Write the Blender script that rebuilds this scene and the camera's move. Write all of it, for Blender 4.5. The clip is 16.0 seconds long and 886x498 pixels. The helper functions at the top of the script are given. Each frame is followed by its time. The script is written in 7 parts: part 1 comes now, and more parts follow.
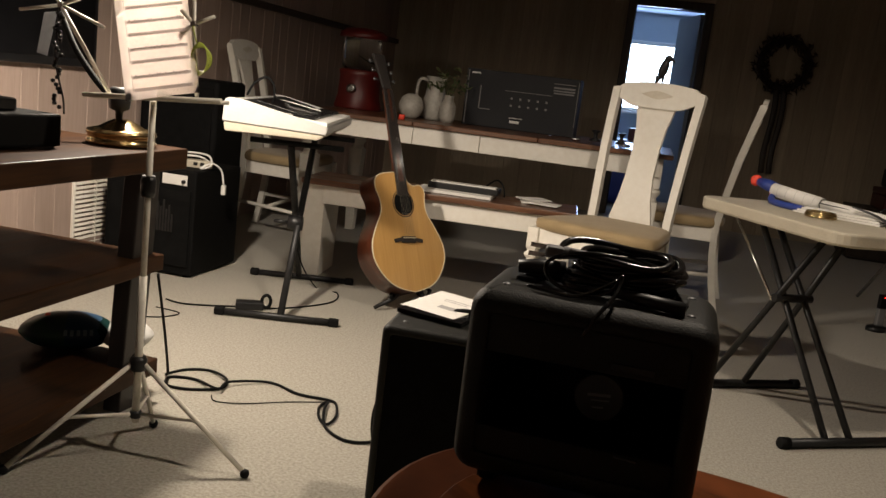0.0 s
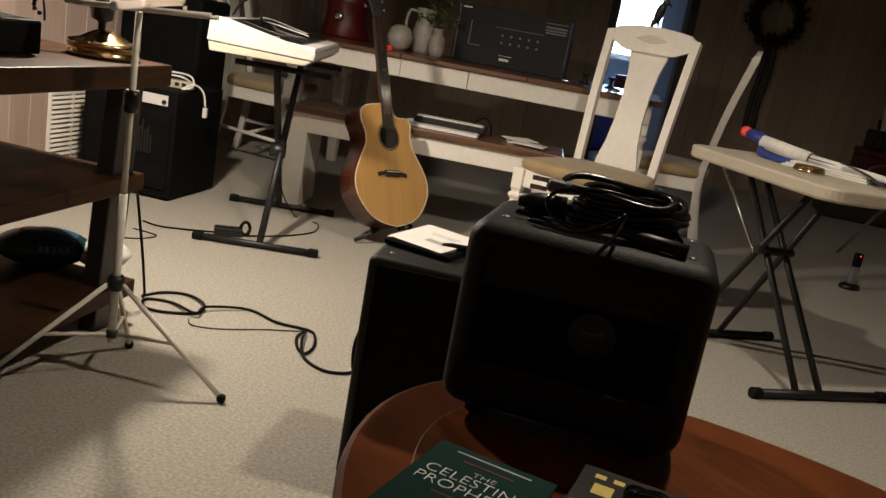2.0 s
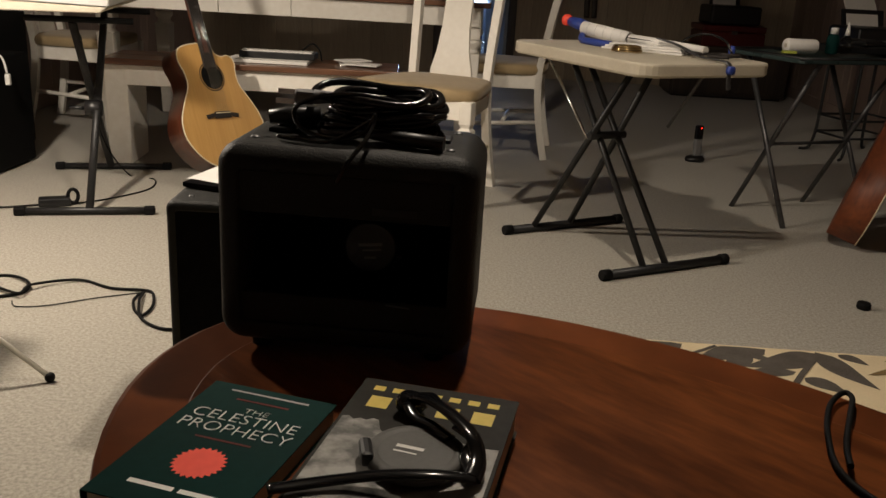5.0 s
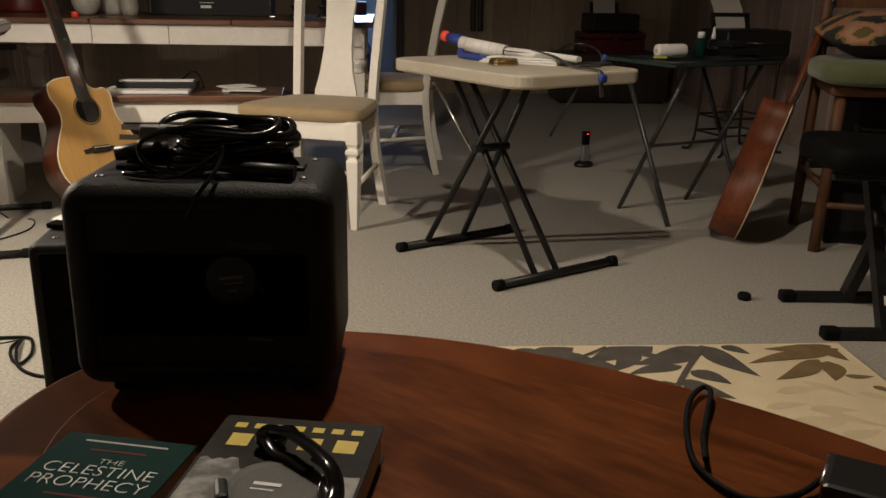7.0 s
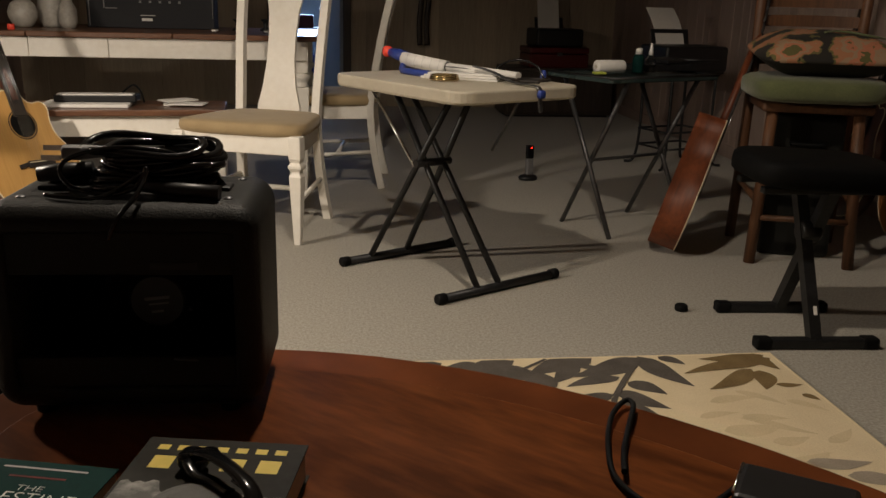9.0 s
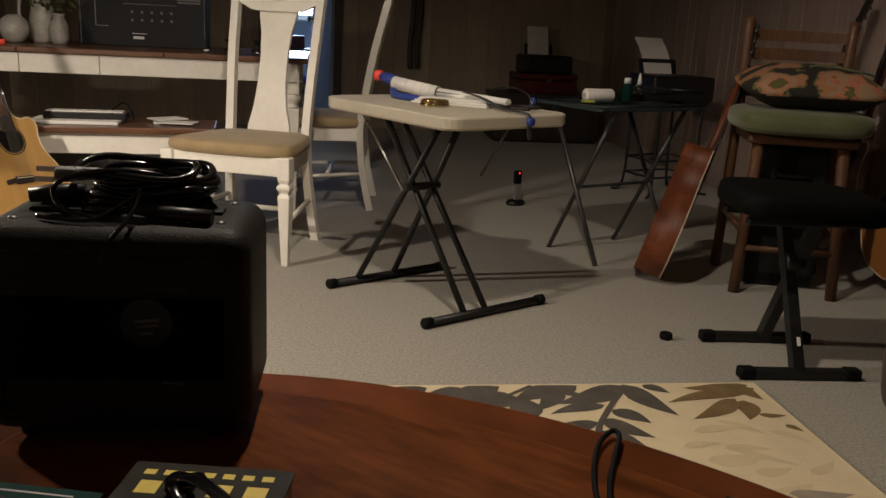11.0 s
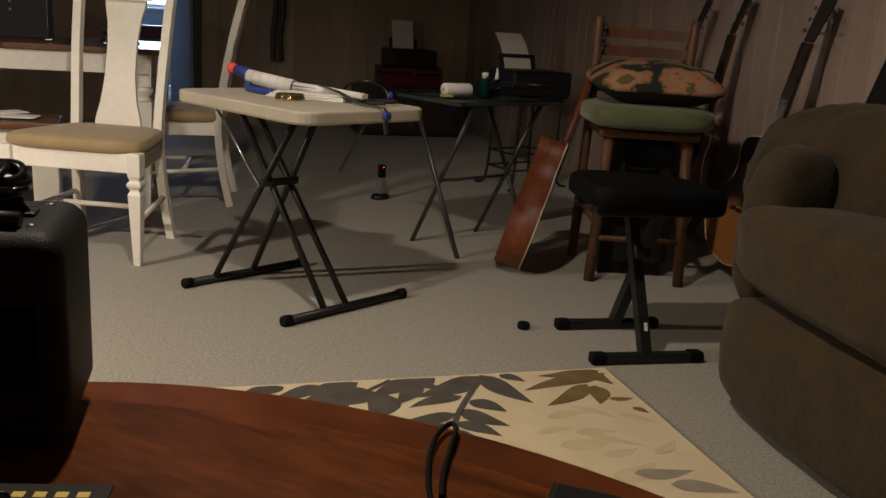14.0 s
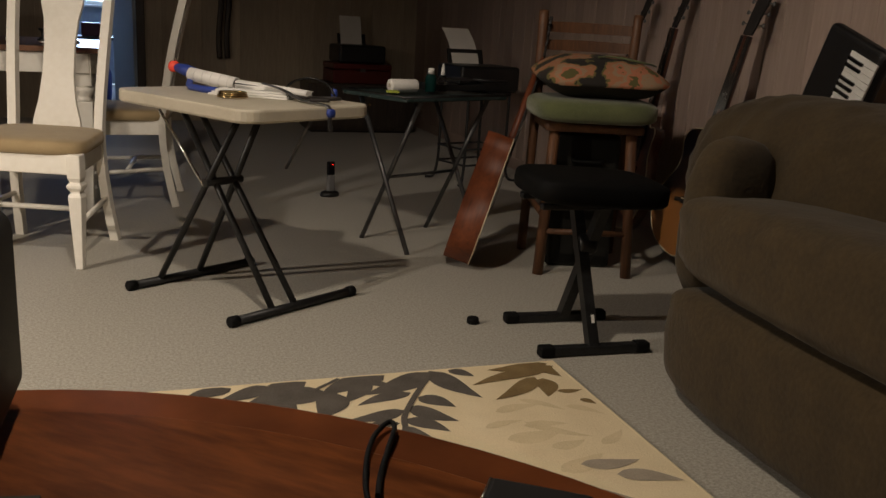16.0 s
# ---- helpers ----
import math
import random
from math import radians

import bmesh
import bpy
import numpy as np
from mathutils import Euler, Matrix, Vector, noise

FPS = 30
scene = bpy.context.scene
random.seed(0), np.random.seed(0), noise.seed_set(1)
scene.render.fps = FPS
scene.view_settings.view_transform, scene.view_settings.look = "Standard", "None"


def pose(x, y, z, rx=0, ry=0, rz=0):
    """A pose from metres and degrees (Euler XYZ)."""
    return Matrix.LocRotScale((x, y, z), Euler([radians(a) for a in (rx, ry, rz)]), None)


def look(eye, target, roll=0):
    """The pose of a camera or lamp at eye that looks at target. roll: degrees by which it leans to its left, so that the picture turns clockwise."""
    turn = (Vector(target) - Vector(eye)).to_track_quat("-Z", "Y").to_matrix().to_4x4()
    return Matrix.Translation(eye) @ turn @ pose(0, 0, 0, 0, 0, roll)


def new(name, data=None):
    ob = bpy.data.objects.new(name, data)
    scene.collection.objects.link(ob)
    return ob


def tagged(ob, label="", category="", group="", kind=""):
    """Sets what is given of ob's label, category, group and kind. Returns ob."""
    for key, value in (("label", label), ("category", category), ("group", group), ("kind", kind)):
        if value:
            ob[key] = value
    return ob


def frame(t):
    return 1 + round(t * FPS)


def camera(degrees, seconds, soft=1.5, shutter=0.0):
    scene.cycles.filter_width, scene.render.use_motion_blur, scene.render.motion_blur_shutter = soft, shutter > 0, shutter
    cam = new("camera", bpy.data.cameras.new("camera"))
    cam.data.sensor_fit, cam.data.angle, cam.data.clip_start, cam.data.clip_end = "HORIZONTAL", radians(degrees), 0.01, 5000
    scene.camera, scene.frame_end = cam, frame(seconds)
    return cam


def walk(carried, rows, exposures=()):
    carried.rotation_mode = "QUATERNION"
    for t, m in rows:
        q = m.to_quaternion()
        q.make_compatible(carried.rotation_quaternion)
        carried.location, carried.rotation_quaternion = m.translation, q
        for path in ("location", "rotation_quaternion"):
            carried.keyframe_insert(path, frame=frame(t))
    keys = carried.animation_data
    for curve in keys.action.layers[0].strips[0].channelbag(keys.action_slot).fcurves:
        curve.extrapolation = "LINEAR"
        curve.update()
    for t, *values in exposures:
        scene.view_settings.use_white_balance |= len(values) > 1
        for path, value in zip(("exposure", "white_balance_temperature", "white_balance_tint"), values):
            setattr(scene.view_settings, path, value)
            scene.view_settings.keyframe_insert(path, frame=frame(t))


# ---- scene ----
cam = camera(54.1, 16.0)
PATH = [
    (0, (4.503, 0.665, 0.97), (4.078, 2.585, 0.604), 6.9),
    (0.5, (4.492, 0.67, 0.969), (4.091, 2.591, 0.585), 7.6),
    (1, (4.489, 0.67, 0.962), (4.103, 2.59, 0.558), 8.4),
    (1.5, (4.473, 0.683, 0.949), (4.109, 2.595, 0.491), 9.4),
    (2, (4.472, 0.685, 0.947), (4.128, 2.592, 0.455), 10.3),
    (2.5, (4.476, 0.696, 0.939), (4.169, 2.598, 0.404), 10.1),
    (3, (4.497, 0.709, 0.942), (4.217, 2.614, 0.403), 8.8),
    (3.5, (4.527, 0.722, 0.94), (4.308, 2.63, 0.379), 6.8),
    (4, (4.558, 0.737, 0.941), (4.394, 2.636, 0.337), 5.7),
    (4.2, (4.571, 0.741, 0.935), (4.423, 2.64, 0.325), 5.1),
    (6.3, (4.664, 0.756, 0.943), (4.73, 2.653, 0.314), 1.3),
    (6.5, (4.667, 0.756, 0.947), (4.755, 2.657, 0.332), 1.1),
    (7, (4.678, 0.754, 0.946), (4.81, 2.664, 0.365), 1.0),
    (7.5, (4.687, 0.748, 0.947), (4.856, 2.655, 0.367), 1.1),
    (8, (4.698, 0.747, 0.949), (4.9, 2.649, 0.366), 1.3),
    (8.5, (4.704, 0.745, 0.949), (4.94, 2.654, 0.403), 1.8),
    (9, (4.707, 0.741, 0.958), (4.95, 2.647, 0.406), 1.5),
    (11.3, (4.7, 0.737, 0.967), (4.987, 2.653, 0.468), 3.2),
    (11.5, (4.702, 0.738, 0.967), (5.004, 2.648, 0.457), 3.3),
    (12, (4.711, 0.737, 0.969), (5.059, 2.636, 0.448), 3.7),
    (12.5, (4.724, 0.731, 0.979), (5.125, 2.623, 0.47), 3.9),
    (13, (4.731, 0.737, 0.972), (5.178, 2.618, 0.461), 3.8),
    (13.5, (4.74, 0.736, 0.971), (5.241, 2.604, 0.463), 3.7),
    (14, (4.752, 0.733, 0.973), (5.309, 2.588, 0.472), 3.8),
    (14.5, (4.759, 0.731, 0.974), (5.366, 2.573, 0.487), 3.8),
    (15, (4.768, 0.729, 0.977), (5.398, 2.561, 0.481), 3.6),
    (15.5, (4.776, 0.729, 0.98), (5.42, 2.554, 0.475), 3.5),
    (16, (4.777, 0.727, 0.977), (5.431, 2.548, 0.472), 3.4),
]
walk(cam, [(t, look(eye, target, roll)) for t, eye, target, roll in PATH])

# ---- light ----
world = bpy.data.worlds.new("world")
scene.world = world
world.use_nodes = True
_bg = world.node_tree.nodes["Background"]
_bg.inputs[0].default_value = (0.30, 0.45, 0.75, 1)
_bg.inputs[1].default_value = 0.05


def lamp(name, kind, energy, color, matrix, size=0.1, size_y=None):
    data = bpy.data.lights.new(name, kind)
    data.energy, data.color = energy, color
    if kind == "AREA":
        data.size = size
        if size_y:
            data.shape, data.size_y = "RECTANGLE", size_y
    else:
        data.shadow_soft_size = size
    ob = new(name, data)
    ob.matrix_world = matrix
    return ob


LAMP_A = (3.05, 2.96, 1.34)
LAMP_B = (4.75, 2.48, 2.26)
WARM = (1.0, 0.86, 0.705)
lamp("desk_bulb", "POINT", 98.0, WARM, pose(*LAMP_A), 0.045)
downlight = lamp("ceiling_bulb", "SPOT", 88.0, WARM, pose(*LAMP_B), 0.05)
downlight.data.spot_size, downlight.data.spot_blend = radians(168), 0.4
lamp("window_daylight", "AREA", 30.0, (0.32, 0.50, 1.0), pose(4.345, 12.36, 1.395, -90, 0, 0), 0.72, 0.84)
scene.view_settings.exposure = 0.0


# ---- materials ----
def mat(name, c1, c2=None, scale=6.0, rough=0.6, metal=0.0, bump=0.15, fine=90.0, stretch=(1, 1, 1), spread=(0.35, 0.65), vary=0.0, coat=0.0, rough2=None, sheen=0.0, deep=0.76):
    m = bpy.data.materials.new(name)
    m.use_nodes = True
    n, l = m.node_tree.nodes, m.node_tree.links
    b = n["Principled BSDF"]
    c2 = c2 or tuple(v * 0.72 for v in c1)
    c1, c2 = tuple(v * deep for v in c1), tuple(v * deep for v in c2)
    tc = n.new("ShaderNodeTexCoord")
    mp = n.new("ShaderNodeMapping")
    mp.inputs["Scale"].default_value = stretch
    l.new(tc.outputs["Object"], mp.inputs["Vector"])
    big = n.new("ShaderNodeTexNoise")
    big.inputs["Scale"].default_value, big.inputs["Detail"].default_value = scale, 6
    l.new(mp.outputs[0], big.inputs["Vector"])
    small = n.new("ShaderNodeTexNoise")
    small.inputs["Scale"].default_value, small.inputs["Detail"].default_value = fine, 4
    l.new(mp.outputs[0], small.inputs["Vector"])
    add = n.new("ShaderNodeMath")
    add.operation = "MULTIPLY_ADD"
    add.inputs[1].default_value = 0.45
    l.new(small.outputs["Fac"], add.inputs[0])
    half = n.new("ShaderNodeMath")
    half.operation = "MULTIPLY"
    half.inputs[1].default_value = 0.55
    l.new(big.outputs["Fac"], half.inputs[0])
    l.new(half.outputs[0], add.inputs[2])
    ramp = n.new("ShaderNodeValToRGB")
    ramp.color_ramp.elements[0].position, ramp.color_ramp.elements[1].position = spread
    ramp.color_ramp.elements[0].color, ramp.color_ramp.elements[1].color = (*c2, 1), (*c1, 1)
    l.new(add.outputs[0], ramp.inputs[0])
    out = ramp.outputs[0]
    if vary:
        oi = n.new("ShaderNodeObjectInfo")
        mr = n.new("ShaderNodeMapRange")
        mr.inputs["To Min"].default_value, mr.inputs["To Max"].default_value = 1 - vary, 1 + vary
        l.new(oi.outputs["Random"], mr.inputs["Value"])
        hs = n.new("ShaderNodeHueSaturation")
        l.new(mr.outputs[0], hs.inputs["Value"])
        l.new(out, hs.inputs["Color"])
        out = hs.outputs[0]
    l.new(out, b.inputs["Base Color"])
    rr = n.new("ShaderNodeMapRange")
    rr.inputs["To Min"].default_value = rough
    rr.inputs["To Max"].default_value = rough2 if rough2 is not None else min(1.0, rough + 0.18)
    l.new(big.outputs["Fac"], rr.inputs["Value"])
    l.new(rr.outputs[0], b.inputs["Roughness"])
    b.inputs["Metallic"].default_value = metal
    b.inputs["Coat Weight"].default_value = coat
    b.inputs["Coat Roughness"].default_value = 0.15
    b.inputs["Sheen Weight"].default_value = sheen
    if bump:
        bp = n.new("ShaderNodeBump")
        bp.inputs["Strength"].default_value, bp.inputs["Distance"].default_value = bump, 0.004
        l.new(add.outputs[0], bp.inputs["Height"])
        l.new(bp.outputs[0], b.inputs["Normal"])
    return m


def wood(name, c1, c2, axis=0, scale=1.0, rough=0.35, coat=0.2, vary=0.0):
    s = [14 * scale, 14 * scale, 14 * scale]
    s[axis] = 1.1 * scale
    return mat(name, c1, c2, scale=1.6, rough=rough, bump=0.06, fine=7.0, stretch=tuple(s), spread=(0.38, 0.62), coat=coat, vary=vary)


def glow(name, color, strength):
    m = bpy.data.materials.new(name)
    m.use_nodes = True
    b = m.node_tree.nodes["Principled BSDF"]
    b.inputs["Base Color"].default_value = (*color, 1)
    b.inputs["Emission Color"].default_value = (*color, 1)
    b.inputs["Emission Strength"].default_value = strength
    return m


def glass(name, color=(0.9, 0.95, 0.95), rough=0.03):
    m = bpy.data.materials.new(name)
    m.use_nodes = True
    b = m.node_tree.nodes["Principled BSDF"]
    b.inputs["Base Color"].default_value = (*color, 1)
    b.inputs["Transmission Weight"].default_value = 1.0
    b.inputs["Roughness"].default_value = rough
    return m


M = {}
M["carpet"] = mat("carpet", (0.56, 0.526, 0.449), (0.33, 0.305, 0.25), scale=120, rough=0.92, bump=0.3, fine=420, spread=(0.40, 0.60), sheen=0.2)
M["paint_white"] = mat("paint_white", (0.87, 0.84, 0.77), (0.80, 0.76, 0.68), scale=5, rough=0.36, bump=0.05, fine=40, deep=1.0)
M["paint_cream"] = mat("paint_cream", (0.78, 0.73, 0.63), (0.70, 0.65, 0.55), scale=30, rough=0.4, bump=0.1, deep=1.0)
M["panel_light"] = mat("panel_light", (0.56, 0.43, 0.37), (0.45, 0.34, 0.285), scale=1.2, rough=0.5, bump=0.12, fine=9, stretch=(9, 9, 0.8), vary=0.1)
M["panel_dark"] = mat("panel_dark", (0.60, 0.50, 0.36), (0.46, 0.37, 0.27), scale=1.2, rough=0.5, bump=0.12, fine=9, stretch=(9, 9, 0.8), vary=0.12)
M["ceiling"] = mat("ceiling_paint", (0.60, 0.54, 0.46), (0.52, 0.46, 0.39), scale=4, rough=0.9, bump=0.3, fine=70)
M["trim_dark"] = wood("trim_dark", (0.075, 0.05, 0.035), (0.035, 0.024, 0.018), 2, rough=0.4)
M["seat_tan"] = mat("seat_tan", (0.50, 0.37, 0.20), (0.40, 0.29, 0.15), scale=14, rough=0.8, bump=0.35, fine=260, sheen=0.2)
M["table_wood"] = wood("table_wood", (0.22, 0.095, 0.045), (0.10, 0.042, 0.022), 0, rough=0.3, coat=0.35)
M["coffee_wood"] = mat("coffee_wood", (0.235, 0.070, 0.019), (0.10, 0.029, 0.009), scale=1.5, rough=0.26, bump=0.04, fine=7, stretch=(2.2, 9, 9), spread=(0.40, 0.64), coat=0.05)
M["coffee_edge"] = mat("coffee_edge", (0.19, 0.055, 0.017), (0.09, 0.026, 0.009), scale=3, rough=0.26, bump=0.04, fine=12, coat=0.06)
M["desk_wood"] = wood("desk_wood", (0.060, 0.026, 0.010), (0.024, 0.011, 0.006), 1, rough=0.42, coat=0.06)
M["desk_leg"] = wood("desk_leg", (0.022, 0.016, 0.013), (0.012, 0.009, 0.008), 2, rough=0.45)
M["black_vinyl"] = mat("black_vinyl", (0.019, 0.0185, 0.016), (0.011, 0.011, 0.0095), scale=18, rough=0.5, bump=0.5, fine=420, rough2=0.6)
M["black_cloth"] = mat("black_cloth", (0.010, 0.010, 0.010), (0.004, 0.004, 0.004), scale=30, rough=0.95, bump=0.5, fine=500)
M["black_plastic"] = mat("black_plastic", (0.014, 0.014, 0.015), (0.008, 0.008, 0.009), scale=20, rough=0.32, bump=0.05, fine=200)
M["black_gloss"] = mat("black_gloss", (0.009, 0.009, 0.010), (0.006, 0.006, 0.007), scale=8, rough=0.12, bump=0.0, rough2=0.22)
M["speaker_black"] = mat("speaker_black", (0.007, 0.007, 0.007), (0.004, 0.004, 0.004), scale=18, rough=0.62, bump=0.3, fine=300)
M["rubber"] = mat("rubber", (0.012, 0.012, 0.012), (0.007, 0.007, 0.007), scale=30, rough=0.55, bump=0.1, fine=160)
M["steel_dark"] = mat("steel_dark", (0.05, 0.05, 0.052), (0.03, 0.03, 0.03), scale=25, rough=0.36, metal=0.6, bump=0.03)
M["steel_grey"] = mat("steel_grey", (0.22, 0.22, 0.23), (0.13, 0.13, 0.13), scale=25, rough=0.36, metal=0.8, bump=0.03)
M["chrome"] = mat("chrome", (0.75, 0.74, 0.72), (0.6, 0.6, 0.58), scale=20, rough=0.16, metal=1.0, bump=0.0, deep=1.0)
M["nickel"] = mat("nickel", (0.76, 0.72, 0.63), (0.64, 0.60, 0.52), scale=30, rough=0.34, metal=0.0, bump=0.02, deep=1.0)
M["brass"] = mat("brass", (0.52, 0.385, 0.20), (0.38, 0.275, 0.13), scale=14, rough=0.1, metal=1.0, bump=0.02, deep=1.0)
M["paper"] = mat("paper", (0.80, 0.78, 0.74), (0.72, 0.70, 0.66), scale=5, rough=0.85, bump=0.05, fine=120, deep=1.0)
M["ink"] = mat("ink", (0.05, 0.05, 0.055), (0.03, 0.03, 0.03), rough=0.8, bump=0)
M["ink_faint"] = mat("ink_faint", (0.60, 0.57, 0.56), (0.52, 0.5, 0.49), rough=0.85, bump=0, deep=1.0)
M["ink_pale"] = mat("ink_pale", (0.52, 0.51, 0.50), (0.44, 0.43, 0.42), rough=0.85, bump=0)
M["plastic_cream"] = mat("plastic_cream", (0.66, 0.60, 0.48), (0.56, 0.50, 0.39), scale=12, rough=0.5, bump=0.25, fine=240)
M["plastic_silver"] = mat("plastic_silver", (0.70, 0.69, 0.66), (0.60, 0.59, 0.57), scale=12, rough=0.36, bump=0.02)
M["plastic_white"] = mat("plastic_white", (0.76, 0.75, 0.72), (0.66, 0.65, 0.62), scale=12, rough=0.35, bump=0.02, deep=1.0)
M["spruce"] = mat("spruce", (0.72, 0.42, 0.14), (0.60, 0.33, 0.10), scale=1.4, rough=0.26, bump=0.03, fine=9, stretch=(30, 8, 1.2), coat=0.5)
M["amber_shaded"] = mat("amber_shaded", (0.42, 0.17, 0.045), (0.30, 0.11, 0.03), scale=1.4, rough=0.3, bump=0.03, fine=9, stretch=(30, 8, 1.2), coat=0.3)
# Dark away from the lower bout: shade on the guitar painted into its top.
_n, _l = M["amber_shaded"].node_tree.nodes, M["amber_shaded"].node_tree.links
_tc = _n.new("ShaderNodeTexCoord")
_mp = _n.new("ShaderNodeMapping")
_mp.inputs["Location"].default_value = (0.3, 0.0, -0.42)
_mp.inputs["Scale"].default_value = (5.0, 0.0, 5.2)
_l.new(_tc.outputs["Object"], _mp.inputs["Vector"])
_g = _n.new("ShaderNodeTexGradient")
_g.gradient_type = "SPHERICAL"
_l.new(_mp.outputs[0], _g.inputs["Vector"])
_rp = _n.new("ShaderNodeValToRGB")
_rp.color_ramp.elements[0].position, _rp.color_ramp.elements[0].color = 0.08, (0.018, 0.007, 0.004, 1)
_rp.color_ramp.elements[1].position, _rp.color_ramp.elements[1].color = 0.42, (0.36, 0.15, 0.04, 1)
_l.new(_g.outputs["Fac"], _rp.inputs[0])
_l.new(_rp.outputs[0], _n["Principled BSDF"].inputs["Base Color"])
M["mahogany"] = mat("mahogany", (0.17, 0.050, 0.022), (0.075, 0.022, 0.012), scale=1.6, rough=0.25, bump=0.03, fine=8, stretch=(10, 10, 1.5), coat=0.6)
M["rib_orange"] = mat("rib_orange", (0.26, 0.066, 0.018), (0.11, 0.027, 0.009), scale=1.6, rough=0.44, bump=0.03, fine=8, stretch=(10, 10, 1.5), coat=0.0)
M["ebony"] = wood("ebony", (0.025, 0.018, 0.015), (0.012, 0.009, 0.008), 2, rough=0.62, coat=0.0)
M["binding"] = mat("binding", (0.72, 0.64, 0.46), (0.62, 0.54, 0.38), rough=0.4, bump=0, deep=1.0)
M["rug_cream"] = mat("rug_cream", (0.86, 0.72, 0.47), (0.74, 0.60, 0.37), scale=7, rough=0.95, bump=0.8, fine=190, sheen=0.2, deep=0.88)
M["rug_grey"] = mat("rug_grey", (0.145, 0.125, 0.105), (0.085, 0.072, 0.060), scale=16, rough=0.95, bump=0.8, fine=190)
M["rug_brown"] = mat("rug_brown", (0.30, 0.205, 0.085), (0.20, 0.13, 0.05), scale=16, rough=0.95, bump=0.8, fine=190)
M["rug_faint"] = mat("rug_faint", (0.90, 0.74, 0.47), (0.74, 0.60, 0.37), scale=12, rough=0.95, bump=0.8, fine=190)
M["rug_mist"] = mat("rug_mist", (0.48, 0.41, 0.32), (0.36, 0.30, 0.23), scale=16, rough=0.95, bump=0.8, fine=190)
M["suede_dark"] = mat("suede_dark", (0.02, 0.015, 0.009), (0.012, 0.009, 0.005), scale=9, rough=0.95, bump=0.5, fine=90)
M["suede"] = mat("suede", (0.068, 0.044, 0.016), (0.040, 0.0255, 0.009), scale=12, rough=0.95, bump=1.0, fine=75, sheen=0.08)
M["stool_wood"] = wood("stool_wood", (0.19, 0.082, 0.034), (0.10, 0.042, 0.018), 2, rough=0.5, coat=0.04)
M["green_cloth"] = mat("green_cloth", (0.17, 0.19, 0.080), (0.11, 0.13, 0.052), scale=12, rough=0.95, bump=0.6, fine=200, sheen=0.3)
M["tapestry"] = mat("tapestry", (0.46, 0.22, 0.11), (0.20, 0.17, 0.07), scale=4.5, rough=0.9, bump=0.4, fine=9, spread=(0.45, 0.53))
_n, _l = M["tapestry"].node_tree.nodes, M["tapestry"].node_tree.links
_r = [q for q in _n if q.bl_idname == "ShaderNodeValToRGB"][0].color_ramp
_r.interpolation = "CONSTANT"
_r.elements[0].position, _r.elements[0].color = 0.0, (0.018, 0.015, 0.012, 1)
_r.elements[1].position, _r.elements[1].color = 0.445, (0.12, 0.105, 0.035, 1)
for _p, _c in ((0.465, (0.34, 0.15, 0.075, 1)), (0.52, (0.30, 0.20, 0.12, 1)), (0.565, (0.40, 0.15, 0.08, 1)), (0.60, (0.10, 0.09, 0.03, 1))):
    _e = _r.elements.new(_p)
    _e.color = _c
M["tapestry_dark"] = mat("tapestry_dark", (0.03, 0.026, 0.02), (0.016, 0.014, 0.012), scale=12, rough=0.9, bump=0.5, fine=200)
M["leaf"] = mat("leaf", (0.10, 0.12, 0.035), (0.05, 0.07, 0.02), scale=20, rough=0.6, bump=0.1)
M["red_plastic"] = mat("red_plastic", (0.143, 0.009, 0.007), (0.098, 0.007, 0.005), scale=10, rough=0.3, bump=0.02)
M["red_bright"] = mat("red_bright", (0.90, 0.085, 0.05), (0.80, 0.065, 0.035), scale=10, rough=0.45, bump=0.02, deep=1.0)
M["blue_plastic"] = mat("blue_plastic", (0.030, 0.060, 0.30), (0.02, 0.04, 0.22), scale=10, rough=0.4, bump=0.02, deep=1.0)
M["book_green"] = mat("book_green", (0.004, 0.036, 0.032), (0.003, 0.026, 0.023), scale=9, rough=0.7, bump=0.03)
M["book_dark"] = mat("book_dark", (0.052, 0.050, 0.044), (0.036, 0.034, 0.030), scale=7, rough=0.4, bump=0.05)
M["book_mist"] = mat("book_mist", (0.42, 0.41, 0.38), (0.10, 0.098, 0.09), scale=14, rough=0.42, bump=0.03, fine=60, spread=(0.4, 0.56))
M["cap_grey"] = mat("cap_grey", (0.095, 0.092, 0.085), (0.07, 0.068, 0.062), scale=30, rough=0.5, bump=0.05, fine=200)
M["yellow_ink"] = mat("yellow_ink", (0.76, 0.60, 0.13), (0.68, 0.52, 0.10), rough=0.45, bump=0, deep=1.0)
M["white_ink"] = mat("white_ink", (0.78, 0.78, 0.75), (0.7, 0.7, 0.67), rough=0.45, bump=0, deep=1.0)
M["pages"] = mat("pages", (0.62, 0.55, 0.42), (0.48, 0.42, 0.31), scale=2, rough=0.9, bump=0.5, fine=10, stretch=(1, 1, 160), deep=1.0)
M["carton"] = mat("carton", (0.012, 0.012, 0.017), (0.008, 0.008, 0.011), scale=6, rough=0.6, bump=0.02)
M["carton_grey"] = mat("carton_grey", (0.27, 0.265, 0.27), (0.20, 0.20, 0.20), rough=0.5, bump=0)
M["ceramic"] = mat("ceramic", (0.62, 0.59, 0.53), (0.45, 0.42, 0.37), scale=24, rough=0.3, bump=0.2, fine=70)
M["green_glass_top"] = mat("green_glass_top", (0.045, 0.075, 0.075), (0.03, 0.05, 0.05), scale=9, rough=0.2, bump=0.0)
